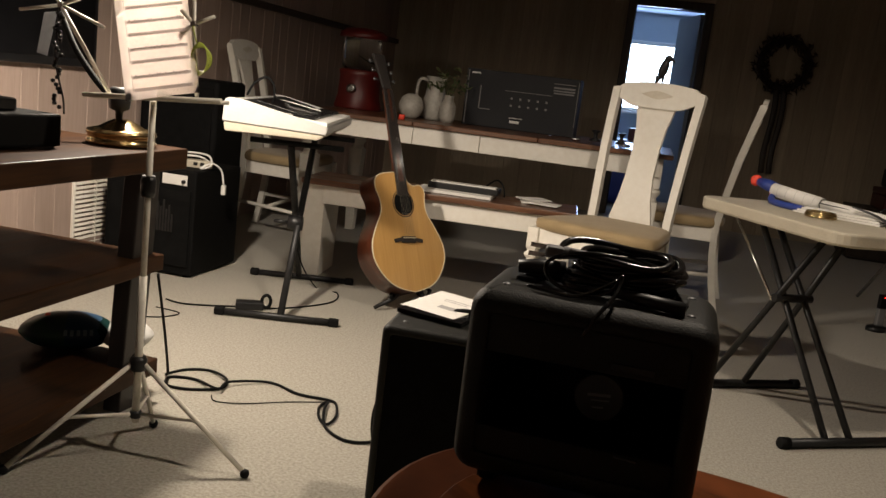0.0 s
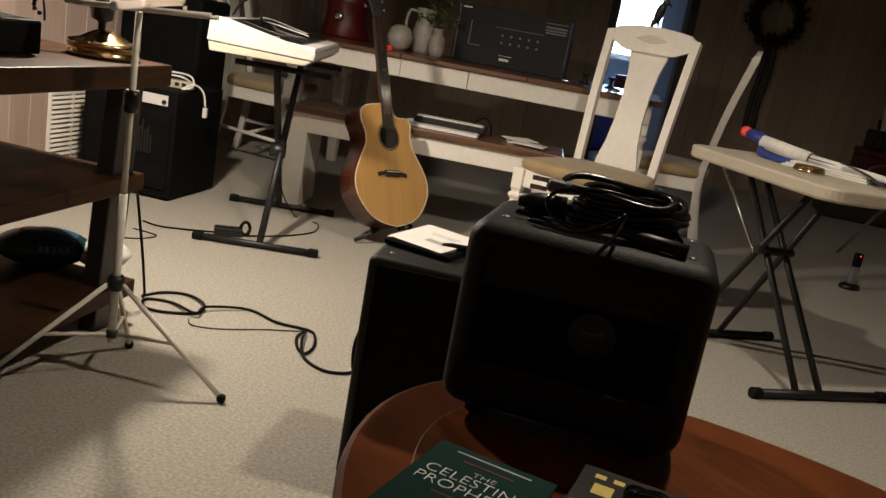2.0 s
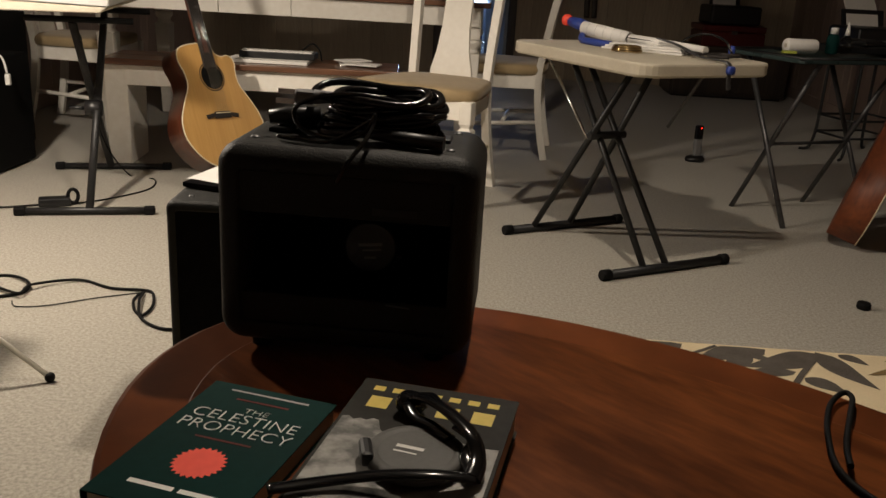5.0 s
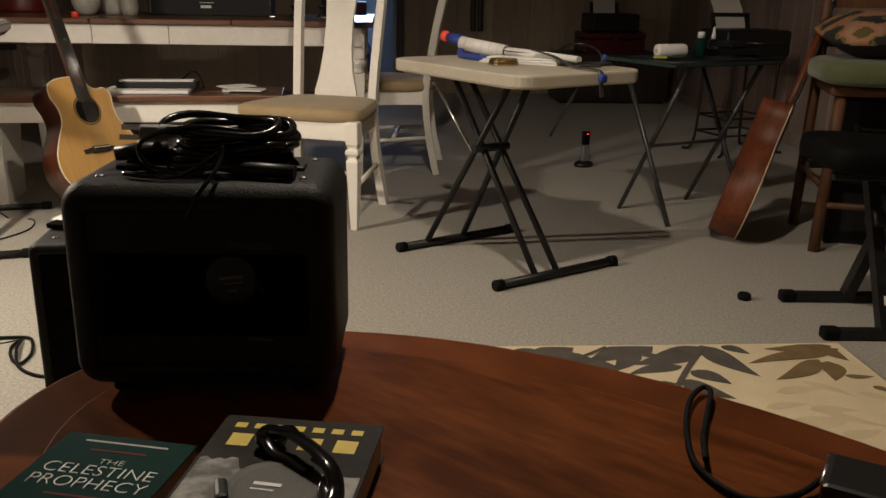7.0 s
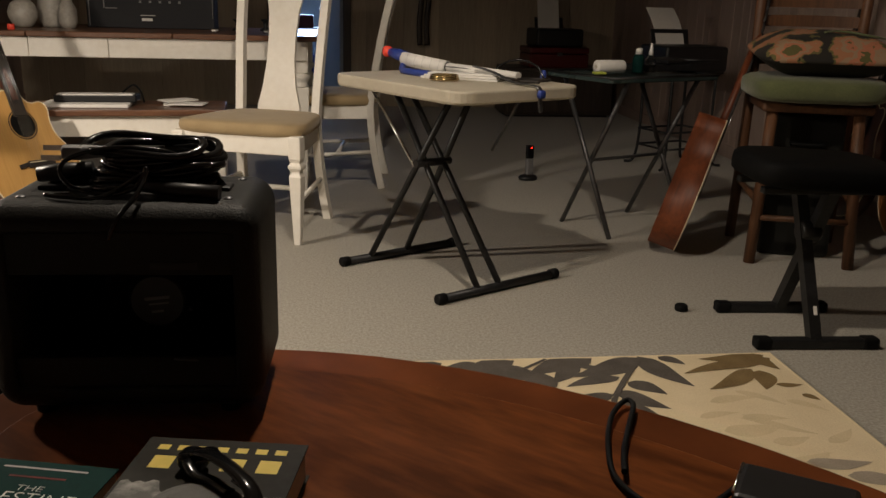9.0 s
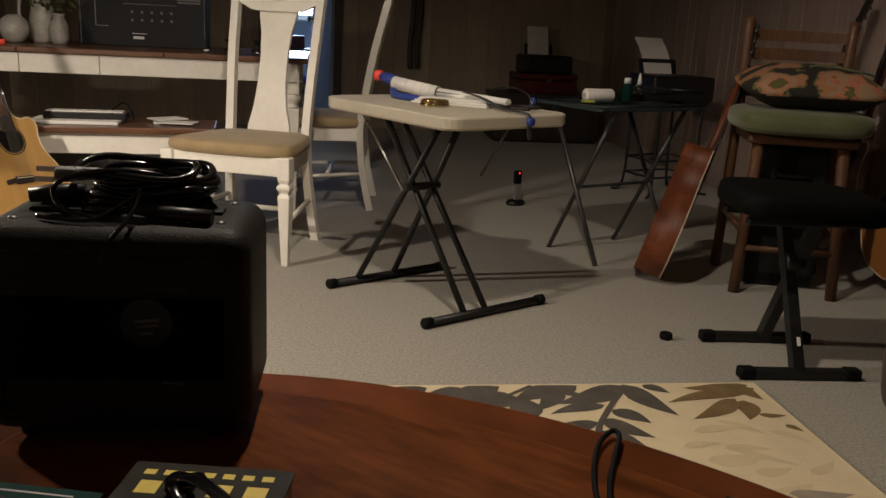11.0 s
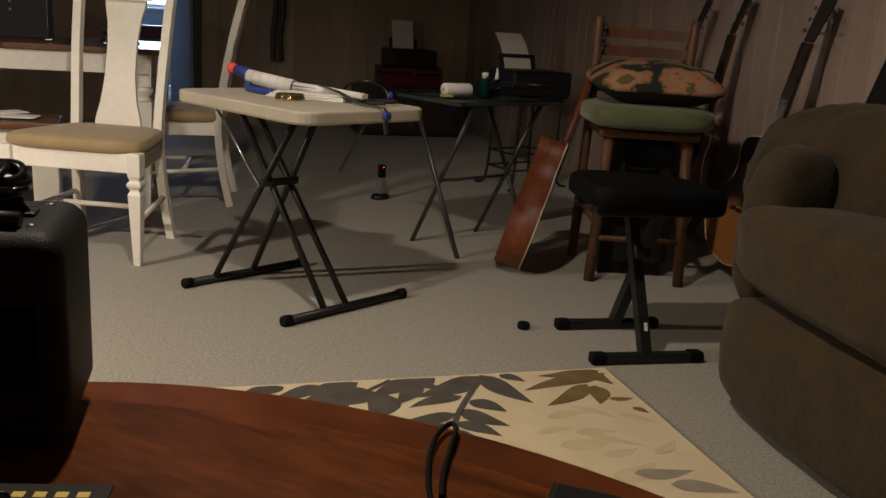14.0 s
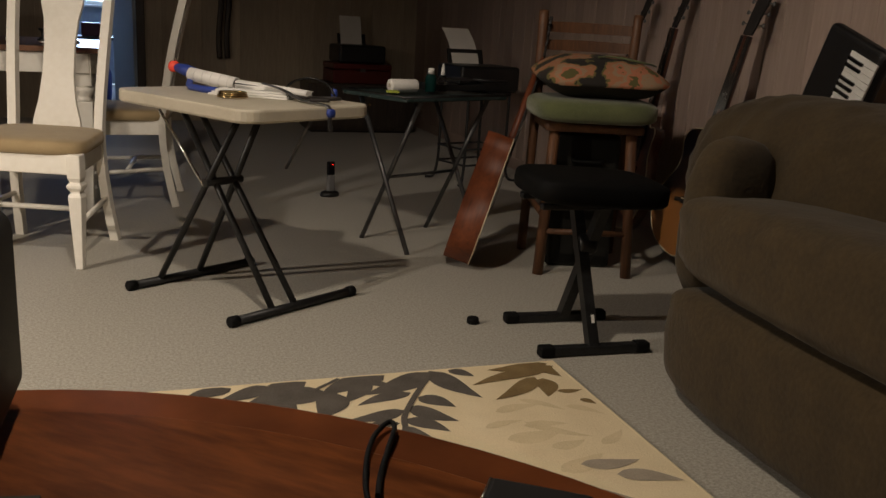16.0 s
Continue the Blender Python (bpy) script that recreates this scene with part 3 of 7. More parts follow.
for x in (-1, 1):
    b = bm_new()
    box(b, (0.022, td - 0.12, 0.09), (x * (tw / 2 - 0.06), 0, 0.70), bevel=0.003)
    part("apron", b, WHITE, t)
    for y in (-1, 1):
        b = bm_new()
        cx, cy = x * (tw / 2 - 0.085), y * (td / 2 - 0.085)
        box(b, (0.085, 0.085, 0.15), (cx, cy, 0.67), bevel=0.004)
        lathe(b, [(0.04, 0.595), (0.05, 0.585), (0.05, 0.57), (0.036, 0.55), (0.036, 0.54), (0.046, 0.525)], (cx, cy, 0), 16)
        box(b, (0.088, 0.088, 0.525), (cx, cy, 0.2625), bevel=0.004, taper=0.6)
        part("leg", b, WHITE, t)

# bench in front of the table
t = thing("dining_bench", "white painted bench with a dark wooden seat", "bench", (3.57, 4.715, 0), (0, 0, 5))
b = bm_new()
for i in range(2):
    box(b, (1.30, 0.172, 0.028), (0, -0.088 + 0.176 * i, 0.462), bevel=0.005)
part("seat", b, "table_wood", t)
for s in (-1, 1):
    b = bm_new()
    box(b, (1.10, 0.022, 0.088), (0, s * 0.135, 0.403), bevel=0.003)
    part("apron", b, WHITE, t)
for s in (-1, 1):
    b = bm_new()
    box(b, (0.105, 0.28, 0.448), (s * 0.59, 0, 0.224), bevel=0.006, taper=0.94)
    part("leg", b, WHITE, t)


def guitar(at, axis_to, face, label, top="spruce", side="mahogany", cutaway=True, electric=False, size=1.0):
    """A guitar; its foot at a place, its head towards another; face: where its top looks."""
    base, head = Vector(at), Vector(axis_to)
    z = (head - base).normalized()
    y = -Vector(face)
    y = (y - y.dot(z) * z).normalized()
    x = y.cross(z)
    m = Matrix(((x.x, y.x, z.x, base.x), (x.y, y.y, z.y, base.y), (x.z, y.z, z.z, base.z), (0, 0, 0, 1)))
    g = thing("guitar", label, "guitar")
    g.matrix_world = m @ Matrix.Scale(size, 4)
    L = 0.50
    out = []
    n = 40
    prof = [(0, 0.0), (0.02, 0.085), (0.06, 0.145), (0.13, 0.19), (0.2, 0.192), (0.27, 0.16), (0.33, 0.125), (0.38, 0.122), (0.43, 0.138), (0.47, 0.13), (0.49, 0.095), (0.5, 0.03)]
    dense = curve_pts([(w, zz, 0) for zz, w in prof], 4)
    right = [(p.x, p.y) for p in dense]
    if cutaway:
        horn = prof[:7] + [(0.38, 0.121), (0.415, 0.128), (0.44, 0.122), (0.452, 0.098), (0.447, 0.07), (0.457, 0.046), (0.48, 0.033), (0.5, 0.03)]
        right = [(p.x, p.y) for p in curve_pts([(w, zz, 0) for zz, w in horn], 4)]
    left = [(-p.x, p.y) for p in dense[::-1]]
    out = [(x_ * 1.0, z_) for x_, z_ in right] + left
    depth = 0.10 if not electric else 0.045
    b = bm_new()
    F = [b.verts.new((x_, -depth / 2, z_)) for x_, z_ in out]
    B = [b.verts.new((x_ * 0.985, depth / 2, z_)) for x_, z_ in out]
    k = len(out)
    for i in range(k):
        f = b.faces.new((F[i], F[(i + 1) % k], B[(i + 1) % k], B[i]))
        f.smooth = True
    b.faces.new(B)
    body = part("body", b, side, g)
    b = bm_new()
    F = [b.verts.new((x_ * 0.985, -depth / 2 - 0.001, z_ * 0.99 + 0.0025)) for x_, z_ in out]
    F2 = [b.verts.new((x_, -depth / 2 + 0.003, z_)) for x_, z_ in out]
    b.faces.new(F)
    for i in range(k):
        b.faces.new((F[i], F[(i + 1) % k], F2[(i + 1) % k], F2[i]))
    part("soundboard", b, top, g)
    b = bm_new()
    sweep(b, [(x_ * 1.004, -depth / 2, z_) for x_, z_ in out], 0.0025, 5, closed=True)
    part("binding", b, "binding", g)
    if not electric:
        b = bm_new()
        lathe(b, [(0.050, 0), (0.050, 0.0016)], (0, -depth / 2 - 0.0012, 0.368), 28, (90, 0, 0))
        part("sound_hole", b, "black_cloth", g, "dark round sound hole")
        b = bm_new()
        ring = [(0.056 * math.cos(a), -depth / 2 - 0.0015, 0.368 + 0.056 * math.sin(a)) for a in (2 * math.pi * i / 30 for i in range(30))]
        sweep(b, ring, 0.0022, 5, closed=True)
        part("rosette", b, "ebony", g)
        b = bm_new()
        box(b, (0.075, 0.009, 0.026), (0, -depth / 2 - 0.005, 0.216), bevel=0.002)
        for s in (-1, 1):
            box(b, (0.045, 0.006, 0.016), (s * 0.055, -depth / 2 - 0.004, 0.214), (0, s * 10, 0), bevel=0.002)
        br = part("bridge", b, "ebony", g)
        b = bm_new()
        box(b, (0.07, 0.004, 0.003), (0, -depth / 2 - 0.011, 0.222))
        part("saddle", b, "binding", br)
        zn = 0.40
    else:
        b = bm_new()
        for zz in (0.17, 0.26):
            box(b, (0.08, 0.01, 0.035), (0, -depth / 2 - 0.005, zz), bevel=0.003)
        part("pickup", b, "black_gloss", g)
        zn = 0.30
    b = bm_new()
    box(b, (0.050, 0.007, 0.86 - zn), (0, -depth / 2 - 0.006, (0.86 + zn) / 2), bevel=0.001, taper=1.12)
    fb = part("fretboard", b, "ebony", g)
    for i in range(1, 19):
        b = bm_new()
        zz = 0.86 - 0.64 * (1 - 2 ** (-i / 12.0))
        box(b, (0.05, 0.0012, 0.0012), (0, -depth / 2 - 0.0098, zz))
        part("fret", b, "steel_dark", fb)
    b = bm_new()
    sweep(b, [(0, -depth / 2 + 0.006, 0.46), (0, -depth / 2 + 0.006, 0.60), (0, -depth / 2 + 0.004, 0.86)], [0.028, 0.023, 0.021], 10, squash=0.7)
    part("neck", b, side, g)
    b = bm_new()
    box(b, (0.064, 0.015, 0.165), (0, -depth / 2 + 0.012, 0.945), (-9, 0, 0), bevel=0.004, taper=0.72)
    hd = part("headstock", b, "ebony", g)
    for s in (-1, 1):
        for j in range(3):
            b = bm_new()
            zz = 0.905 + 0.042 * j
            yy = -depth / 2 + 0.008 + 0.014 * j * 0.5
            sweep(b, [(s * 0.03, yy, zz), (s * 0.046, yy, zz)], 0.0026, 6)
            cushion(b, (0.013, 0.010, 0.017), (s * 0.052, yy, zz), power=2.4, nu=10, nv=6)
            part("tuning_peg", b, "steel_grey", hd)
    for i in range(6):
        b = bm_new()
        xx = -0.019 + 0.0076 * i
        sweep(b, [(xx * 1.25, -depth / 2 - 0.013, 0.221), (xx, -depth / 2 - 0.0125, 0.862)], 0.0006, 4)
        part("string", b, "chrome", g)
    return g


guitar((3.588, 4.20, 0.075), (3.215, 4.50, 1.12), (0.84, -0.52, 0.25), "natural-top acoustic guitar with a cutaway on a floor stand", size=1.06)
# its stand
s = thing("guitar_stand", "black folding floor stand under the acoustic guitar", "guitar stand", (3.60, 4.24, 0))
for q in ((-0.13, -0.12), (0.15, -0.10), (0.0, 0.2)):
    b = bm_new()
    sweep(b, [(q[0], q[1], 0.012), (q[0] * 0.5, q[1] * 0.5, 0.05), (0, 0.03, 0.14)], 0.009, 8)
    part("leg", b, "steel_dark", s)
for q in (-0.07, 0.07):
    b = bm_new()
    sweep(b, [(0, 0.03, 0.12), (q, 0.03, 0.09), (q, -0.075, 0.052), (q, -0.09, 0.075)], 0.008, 8)
    part("arm", b, "rubber", s)

# rug
RX1, RY1 = 5.937, 2.918
rug = thing("area_rug", "cream rug with dark grey and brown leaf branches", "rug", (RX1, RY1, 0))
b = bm_new()
box(b, (1.75, 2.35, 0.009), (-0.875, -1.175, 0.0055), bevel=0.003)
part("woven_ground", b, "rug_cream", rug)
b = bm_new()
sweep(b, [(-1.745, -2.345, 0.007), (-0.004, -2.345, 0.007), (-0.004, -0.004, 0.007), (-1.745, -0.004, 0.007)], 0.0055, 6, closed=True)
part("bound_edge", b, "rug_cream", rug)


def leaf_shape(bm, p, ang, ln, wd, z, curl=0.12):
    n = 9
    c, s_ = math.cos(ang), math.sin(ang)
    top, bot = [], []
    for i in range(n + 1):
        u = i / n
        wv = wd * math.sin(math.pi * u ** 0.72) ** 0.9 * (1 - 0.3 * u) / 2
        bend = curl * ln * math.sin(math.pi * u)
        for lst, sg in ((top, 1), (bot, -1)):
            a, q = u * ln, sg * wv + bend
            lst.append((p[0] + a * c - q * s_, p[1] + a * s_ + q * c))
    pts = top + bot[::-1][1:-1]
    keep = [q for q in pts if -1.74 < q[0] < -0.008 and -2.34 < q[1] < -0.008]
    if len(keep) < 4:
        return
    pts = [(min(max(x, -1.74), -0.008), min(max(y, -2.34), -0.008)) for x, y in pts]
    vs = [bm.verts.new((x, y, z)) for x, y in pts]
    k = len(vs)
    for i in range(1, n):
        a, b2, c2, d2 = i, i + 1, (k - i - 1) % k, (k - i) % k
        if i < n:
            try:
                bm.faces.new((vs[a], vs[b2], vs[c2], vs[d2]) if b2 != c2 else (vs[a], vs[b2], vs[d2]))
            except ValueError:
                pass
    try:
        bm.faces.new((vs[0], vs[1], vs[k - 1]))
    except ValueError:
        pass


LEAF_N = [0]


def leaves(mat_name, rows, z, name):
    """Woven leaves: base, tip and width to length of each, in the rug's own plane."""
    for x0, y0, x1, y1, ratio in rows:
        LEAF_N[0] += 1
        ln = math.hypot(x1 - x0, y1 - y0)
        b = bm_new()
        leaf_shape(b, (x0, y0), math.atan2(y1 - y0, x1 - x0), ln, ln * ratio, z + 0.00004 * (LEAF_N[0] % 24), curl=0.06 * (-1) ** LEAF_N[0])
        part(name, b, mat_name, rug)


def rug_stem(mat_name, pts, r, z):
    b = bm_new()
    path = curve_pts([(x, y, z) for x, y in pts], 5)
    for q0, q1 in zip(path, path[1:]):
        d = (q1 - q0).normalized().cross(Vector((0, 0, 1))) * r
        b.faces.new([b.verts.new(v) for v in (q0 - d, q1 - d, q1 + d, q0 + d)])
    part("leaf_stem", b, mat_name, rug)


leaves("rug_grey", [(-0.39, -0.01, -0.31, -0.21, 0.42), (-0.48, -0.17, -0.40, -0.25, 0.62), (-0.52, -0.22, -0.42, -0.33, 0.5), (-0.55, -0.29, -0.46, -0.38, 0.5), (-0.57, -0.33, -0.51, -0.41, 0.5), (-0.40, -0.015, -0.62, -0.13, 0.40), (-0.49, -0.14, -0.65, -0.19, 0.34), (-0.54, -0.24, -0.70, -0.27, 0.38), (-0.57, -0.31, -0.67, -0.31, 0.42), (-0.34, -0.012, -0.28, -0.07, 0.6)], 0.0106, "leaf")
leaves("rug_grey", [(-0.53, -0.012, -0.74, -0.12, 0.42), (-0.59, -0.03, -0.68, -0.17, 0.42), (-0.71, -0.09, -0.94, -0.14, 0.55), (-0.69, -0.10, -0.76, -0.25, 0.6), (-0.75, -0.015, -0.91, -0.09, 0.44), (-0.86, -0.02, -1.0, -0.10, 0.44), (-0.95, -0.02, -1.08, -0.07, 0.5), (-0.80, -0.15, -0.98, -0.26, 0.45), (-0.62, -0.012, -0.50, -0.10, 0.3)], 0.0106, "leaf")
rug_stem("rug_grey", [(-0.62, -0.56), (-0.57, -0.37), (-0.55, -0.28), (-0.49, -0.17), (-0.42, -0.06), (-0.39, -0.012)], 0.008, 0.0118)
rug_stem("rug_grey", [(-1.0, -0.2), (-0.91, -0.13), (-0.79, -0.11), (-0.72, -0.06), (-0.66, -0.012)], 0.006, 0.0119)
leaves("rug_brown", [(-0.03, -0.02, -0.23, -0.035, 0.36), (-0.06, -0.07, -0.31, -0.13, 0.24), (-0.11, -0.11, -0.28, -0.23, 0.32), (-0.11, -0.13, -0.23, -0.22, 0.42), (-0.09, -0.12, -0.13, -0.24, 0.55), (-0.06, -0.02, -0.03, -0.12, 0.55), (-0.02, -0.04, -0.19, -0.075, 0.30), (-0.09, -0.21, -0.015, -0.215, 0.4), (-0.05, -0.27, -0.02, -0.31, 0.6)], 0.0106, "brown_leaf")
leaves("rug_faint", [(-0.34, -0.45, -0.18, -0.43, 0.42), (-0.27, -0.39, -0.15, -0.40, 0.35), (-0.28, -0.62, -0.14, -0.56, 0.42), (-0.31, -0.30, -0.17, -0.28, 0.3), (-0.26, -0.37, -0.12, -0.48, 0.22), (-0.11, -0.30, -0.03, -0.37, 0.32), (-0.25, -0.51, -0.15, -0.49, 0.45), (-0.37, -0.38, -0.26, -0.36, 0.3), (-0.12, -0.52, -0.03, -0.46, 0.35), (-0.22, -0.24, -0.12, -0.33, 0.25)], 0.0104, "faint_leaf")
leaves("rug_mist", [(-0.22, -0.60, -0.07, -0.61, 0.36), (-0.16, -0.66, -0.02, -0.72, 0.40), (-0.28, -0.70, -0.14, -0.80, 0.4)], 0.0104, "pale_leaf")
leaves("rug_grey", [(-0.20, -0.88, -0.03, -0.84, 0.4), (-0.34, -0.86, -0.22, -1.0, 0.4), (-0.7, -0.45, -0.9, -0.5, 0.45), (-0.72, -0.6, -0.9, -0.72, 0.45), (-0.95, -0.4, -1.15, -0.42, 0.45), (-1.2, -0.2, -1.36, -0.12, 0.45)], 0.0104, "leaf")

# oval coffee table
CTH = 0.470
c = thing("coffee_table", "oval reddish-brown wooden coffee table with a bordered top", "coffee table", (4.838, 1.36, 0), (0, 0, -42))


def oval(a, b_, n=72):
    return [(a * math.cos(2 * math.pi * i / n), b_ * math.sin(2 * math.pi * i / n)) for i in range(n)]


b = bm_new()
slab(b, oval(0.714, 0.427), CTH - 0.034, CTH - 0.002, 0.010)
part("top_rim", b, "coffee_edge", c)
b = bm_new()
slab(b, oval(0.63, 0.345), CTH - 0.01, CTH, 0.0025)
part("top_field", b, "coffee_wood", c, "veneered centre field with streaky grain")
b = bm_new()
o = oval(0.60, 0.33)
slab(b, o, CTH - 0.10, CTH - 0.034)
part("apron", b, "coffee_edge", c)
for sx in (-1, 1):
    for sy in (-1, 1):
        b = bm_new()
        sweep(b, curve_pts([(sx * 0.40, sy * 0.20, CTH - 0.05), (sx * 0.44, sy * 0.225, 0.3), (sx * 0.41, sy * 0.21, 0.14), (sx * 0.47, sy * 0.245, 0.012)], 5), [0.034] * 5 + [0.03] * 5 + [0.02] * 5 + [0.024], 10)
        part("leg", b, "coffee_edge", c)


# amplifiers
def round_rect(hx, hz, r, n=6):
    """Outline of a rectangle with round corners, counterclockwise."""
    out = []
    for cx, cz, a0 in ((hx - r, -hz + r, -90), (hx - r, hz - r, 0), (-hx + r, hz - r, 90), (-hx + r, -hz + r, 180)):
        out += [(cx + r * math.cos(radians(a0 + 90 * k / n)), cz + r * math.sin(radians(a0 + 90 * k / n))) for k in range(n + 1)]
    return out


def moulded_shell(bm, w, d, h, z0, r, ease, th):
    """An open-ended cabinet shell with soft corners, hollow along its depth."""
    rows = [(-d / 2 + ease * (1 - math.cos(radians(22.5 * k))), ease * (1 - math.sin(radians(22.5 * k)))) for k in range(5)]
    rows += [(-y, i) for y, i in rows[::-1]]
    rings = []
    for y, ins in rows:
        rings.append([bm.verts.new((x, y, z0 + h / 2 + z)) for x, z in round_rect(w / 2 - ins, h / 2 - ins, max(0.006, r - ins))])
    inner = []
    for y in (d / 2 - 0.002, -d / 2 + 0.002):
        inner.append([bm.verts.new((x, y, z0 + h / 2 + z)) for x, z in round_rect(w / 2 - ease - th, h / 2 - ease - th, 0.008)])
    rings += inner
    n = len(rings[0])
    for A, B in zip(rings, rings[1:] + rings[:1]):
        for k in range(n):
            f = bm.faces.new((A[k], A[(k + 1) % n], B[(k + 1) % n], B[k]))
            f.smooth = True


def combo_amp(name, label, at, rz, w, d, h, open_back=True, r=0.03, ease=0.026):
    a = thing(name, label, "amplifier", at, (0, 0, rz))
    th, lift = 0.004, 0.014
    iw, ih = w - 2 * (ease + th), h - 2 * (ease + th)
    mid = lift + h / 2
    b = bm_new()
    moulded_shell(b, w, d, h, lift, r, ease, th)
    part("cabinet_shell", b, "black_vinyl", a, "black vinyl-covered shell with rounded corners")
    b = bm_new()
    box(b, (iw + 0.004, 0.012, ih + 0.004), (0, d / 2 - 0.03, mid))
    part("front_baffle", b, "black_cloth", a)
    if open_back:
        b = bm_new()
        box(b, (iw + 0.002, 0.010, ih * 0.27), (0, -d / 2 + 0.010, mid + ih * 0.365), bevel=0.002)
        up = part("upper_back_panel", b, "black_vinyl", a)
        b = bm_new()
        box(b, (0.052, 0.002, 0.008), (w * 0.19, -d / 2 + 0.0045, mid + ih * 0.29))
        part("rating_label", b, "ink", up, "small grey rating label")
        b = bm_new()
        box(b, (iw + 0.002, 0.010, ih * 0.2), (0, -d / 2 + 0.010, mid - ih * 0.4), bevel=0.002)
        lo = part("lower_back_panel", b, "black_vinyl", a)
        b = bm_new()
        sweep(b, [(w * 0.17, -d / 2 + 0.0045, mid - ih * 0.315), (w * 0.26, -d / 2 + 0.0045, mid - ih * 0.325)], 0.0012, 5)
        part("metal_strip", b, "steel_grey", lo)
        sx, sz = 0.02, mid - 0.012
        b = bm_new()
        lathe(b, [(0.085, 0.06), (0.083, 0.05), (0.05, 0.03), (0.036, 0.022), (0.036, -0.02), (0.031, -0.026)], (sx, d / 2 - 0.10, sz), 28, (-90, 0, 0))
        sp = part("speaker", b, "black_plastic", a, "dark round speaker magnet in the open back")
        # four added steel bolts that stand in for glints on the speaker frame
        for k in range(4):
            q = radians(45 + 90 * k)
            b = bm_new()
            lathe(b, [(0.0045, 0), (0.0038, -0.004), (0.0018, -0.0055)], (sx + 0.043 * math.cos(q), d / 2 - 0.082, sz + 0.036 * math.sin(q)), 10, (-90, 0, 0))
            part("frame_bolt", b, "steel_grey", sp, "small steel bolt added for a glint on the speaker")
        for q in (-0.012, 0.008):
            b = bm_new()
            sweep(b, curve_pts([(sx + q, d / 2 - 0.09, sz + 0.03), (sx + q * 1.4, d / 2 - 0.125, sz + 0.052), (sx + q * 0.7, d / 2 - 0.135, sz + 0.075)], 5), 0.0022, 6)
            part("speaker_wire", b, "black_gloss", sp)
        for k, (bx, bz, bw, bh) in enumerate(((0.0, 0.004, 0.030, 0.004), (0.002, -0.003, 0.024, 0.0022), (0.0, -0.013, 0.015, 0.003))):
            b = bm_new()
            box(b, (bw, 0.0006, bh), (sx + bx, d / 2 - 0.1265, sz + bz), (0, -6, 0))
            part("label_bar", b, "carton_grey", sp, "worn printed label line")
    else:
        b = bm_new()
        box(b, (iw + 0.004, 0.012, ih + 0.004), (0, -d / 2 + 0.010, mid), bevel=0.002)
        part("grille", b, "black_cloth", a)
    for sx in (-1, 1):
        for sy in (-1, 1):
            b = bm_new()
            lathe(b, [(0.012, 0), (0.014, lift + 0.002)], (sx * (w / 2 - 0.045), sy * (d / 2 - 0.04), 0), 12)
            part("rubber_foot", b, "rubber", a)
            b = bm_new()
            lathe(b, [(0.006, 0), (0.005, 0.0015), (0.002, 0.003)], (sx * (w / 2 - 0.038), sy * (d / 2 - 0.045), lift + h - 0.0004), 10)
            part("screw", b, "steel_grey", a)
    b = bm_new()
    sweep(b, curve_pts([(-0.09, 0, lift + h), (-0.075, 0, lift + h + 0.012), (0.075, 0, lift + h + 0.012), (0.09, 0, lift + h)], 4), 0.011, 8, squash=0.5)
    hd = part("strap_handle", b, "rubber", a)
    for s_ in (-1, 1):
        b = bm_new()
        box(b, (0.03, 0.032, 0.006), (s_ * 0.097, 0, lift + h + 0.002), bevel=0.002)
        lathe(b, [(0.005, 0), (0.003, 0.003)], (s_ * 0.1, 0, lift + h + 0.005), 8)
        part("handle_end", b, "black_plastic", hd)
    return a


AMP, AMP_H = (4.470, 1.802), 0.247
combo_amp("guitar_amplifier", "small black open-backed combo amplifier on the coffee table", (AMP[0], AMP[1], CTH), -2.5, 0.308, 0.20, AMP_H)
combo_amp("guitar_amplifier", "larger black amplifier standing on the carpet", (4.255, 2.40, 0), 3, 0.43, 0.27, 0.485, open_back=False, r=0.016, ease=0.014)

# ---- lamps that light the place ----
l = thing("ceiling_downlight", "recessed warm ceiling downlight with a metal ring", "ceiling lamp", (LAMP_B[0], LAMP_B[1], CEIL))
b = bm_new()
ring = [(0.085 * math.cos(a), 0.085 * math.sin(a), -0.006) for a in (2 * math.pi * i / 28 for i in range(28))]
sweep(b, ring, 0.012, 8, closed=True)
part("ring", b, "nickel", l)
b = bm_new()
lathe(b, [(0.07, 0.0), (0.07, -0.006), (0.03, -0.012)], (0, 0, 0), 24)
part("diffuser", b, "bulb", l)

DZ = 0.722  # top of the desk
l = thing("desk_lamp", "desk lamp with stacked brass base and dark metal shade", "desk lamp", (3.17, 2.68, DZ))
b = bm_new()
lathe(b, [(0.086, 0.0), (0.088, 0.011), (0.084, 0.014), (0.084, 0.025), (0.088, 0.028), (0.086, 0.038), (0.072, 0.042), (0.060, 0.044), (0.04, 0.056), (0.02, 0.066)], (0, 0, 0), 32)
part("base", b, "brass", l, "polished stepped brass base")
b = bm_new()
lathe(b, [(0.009, 0.066), (0.010, 0.085), (0.026, 0.092), (0.029, 0.11), (0.027, 0.13), (0.030, 0.137), (0.022, 0.147)], (-0.01, 0, 0), 7)
part("collar", b, "black_plastic", l)
b = bm_new()
sweep(b, curve_pts([(-0.012, 0, 0.10), (-0.09, 0, 0.165), (-0.17, 0, 0.27), (-0.26, 0.04, 0.45), (-0.24, 0.17, 0.66), (-0.125, 0.275, 0.735)], 6), 0.0085, 8)
part("stem", b, "rubber", l)
b = bm_new()
ax, ay, az = LAMP_A[0] - 3.17, LAMP_A[1] - 2.68, LAMP_A[2] - DZ
n = 28
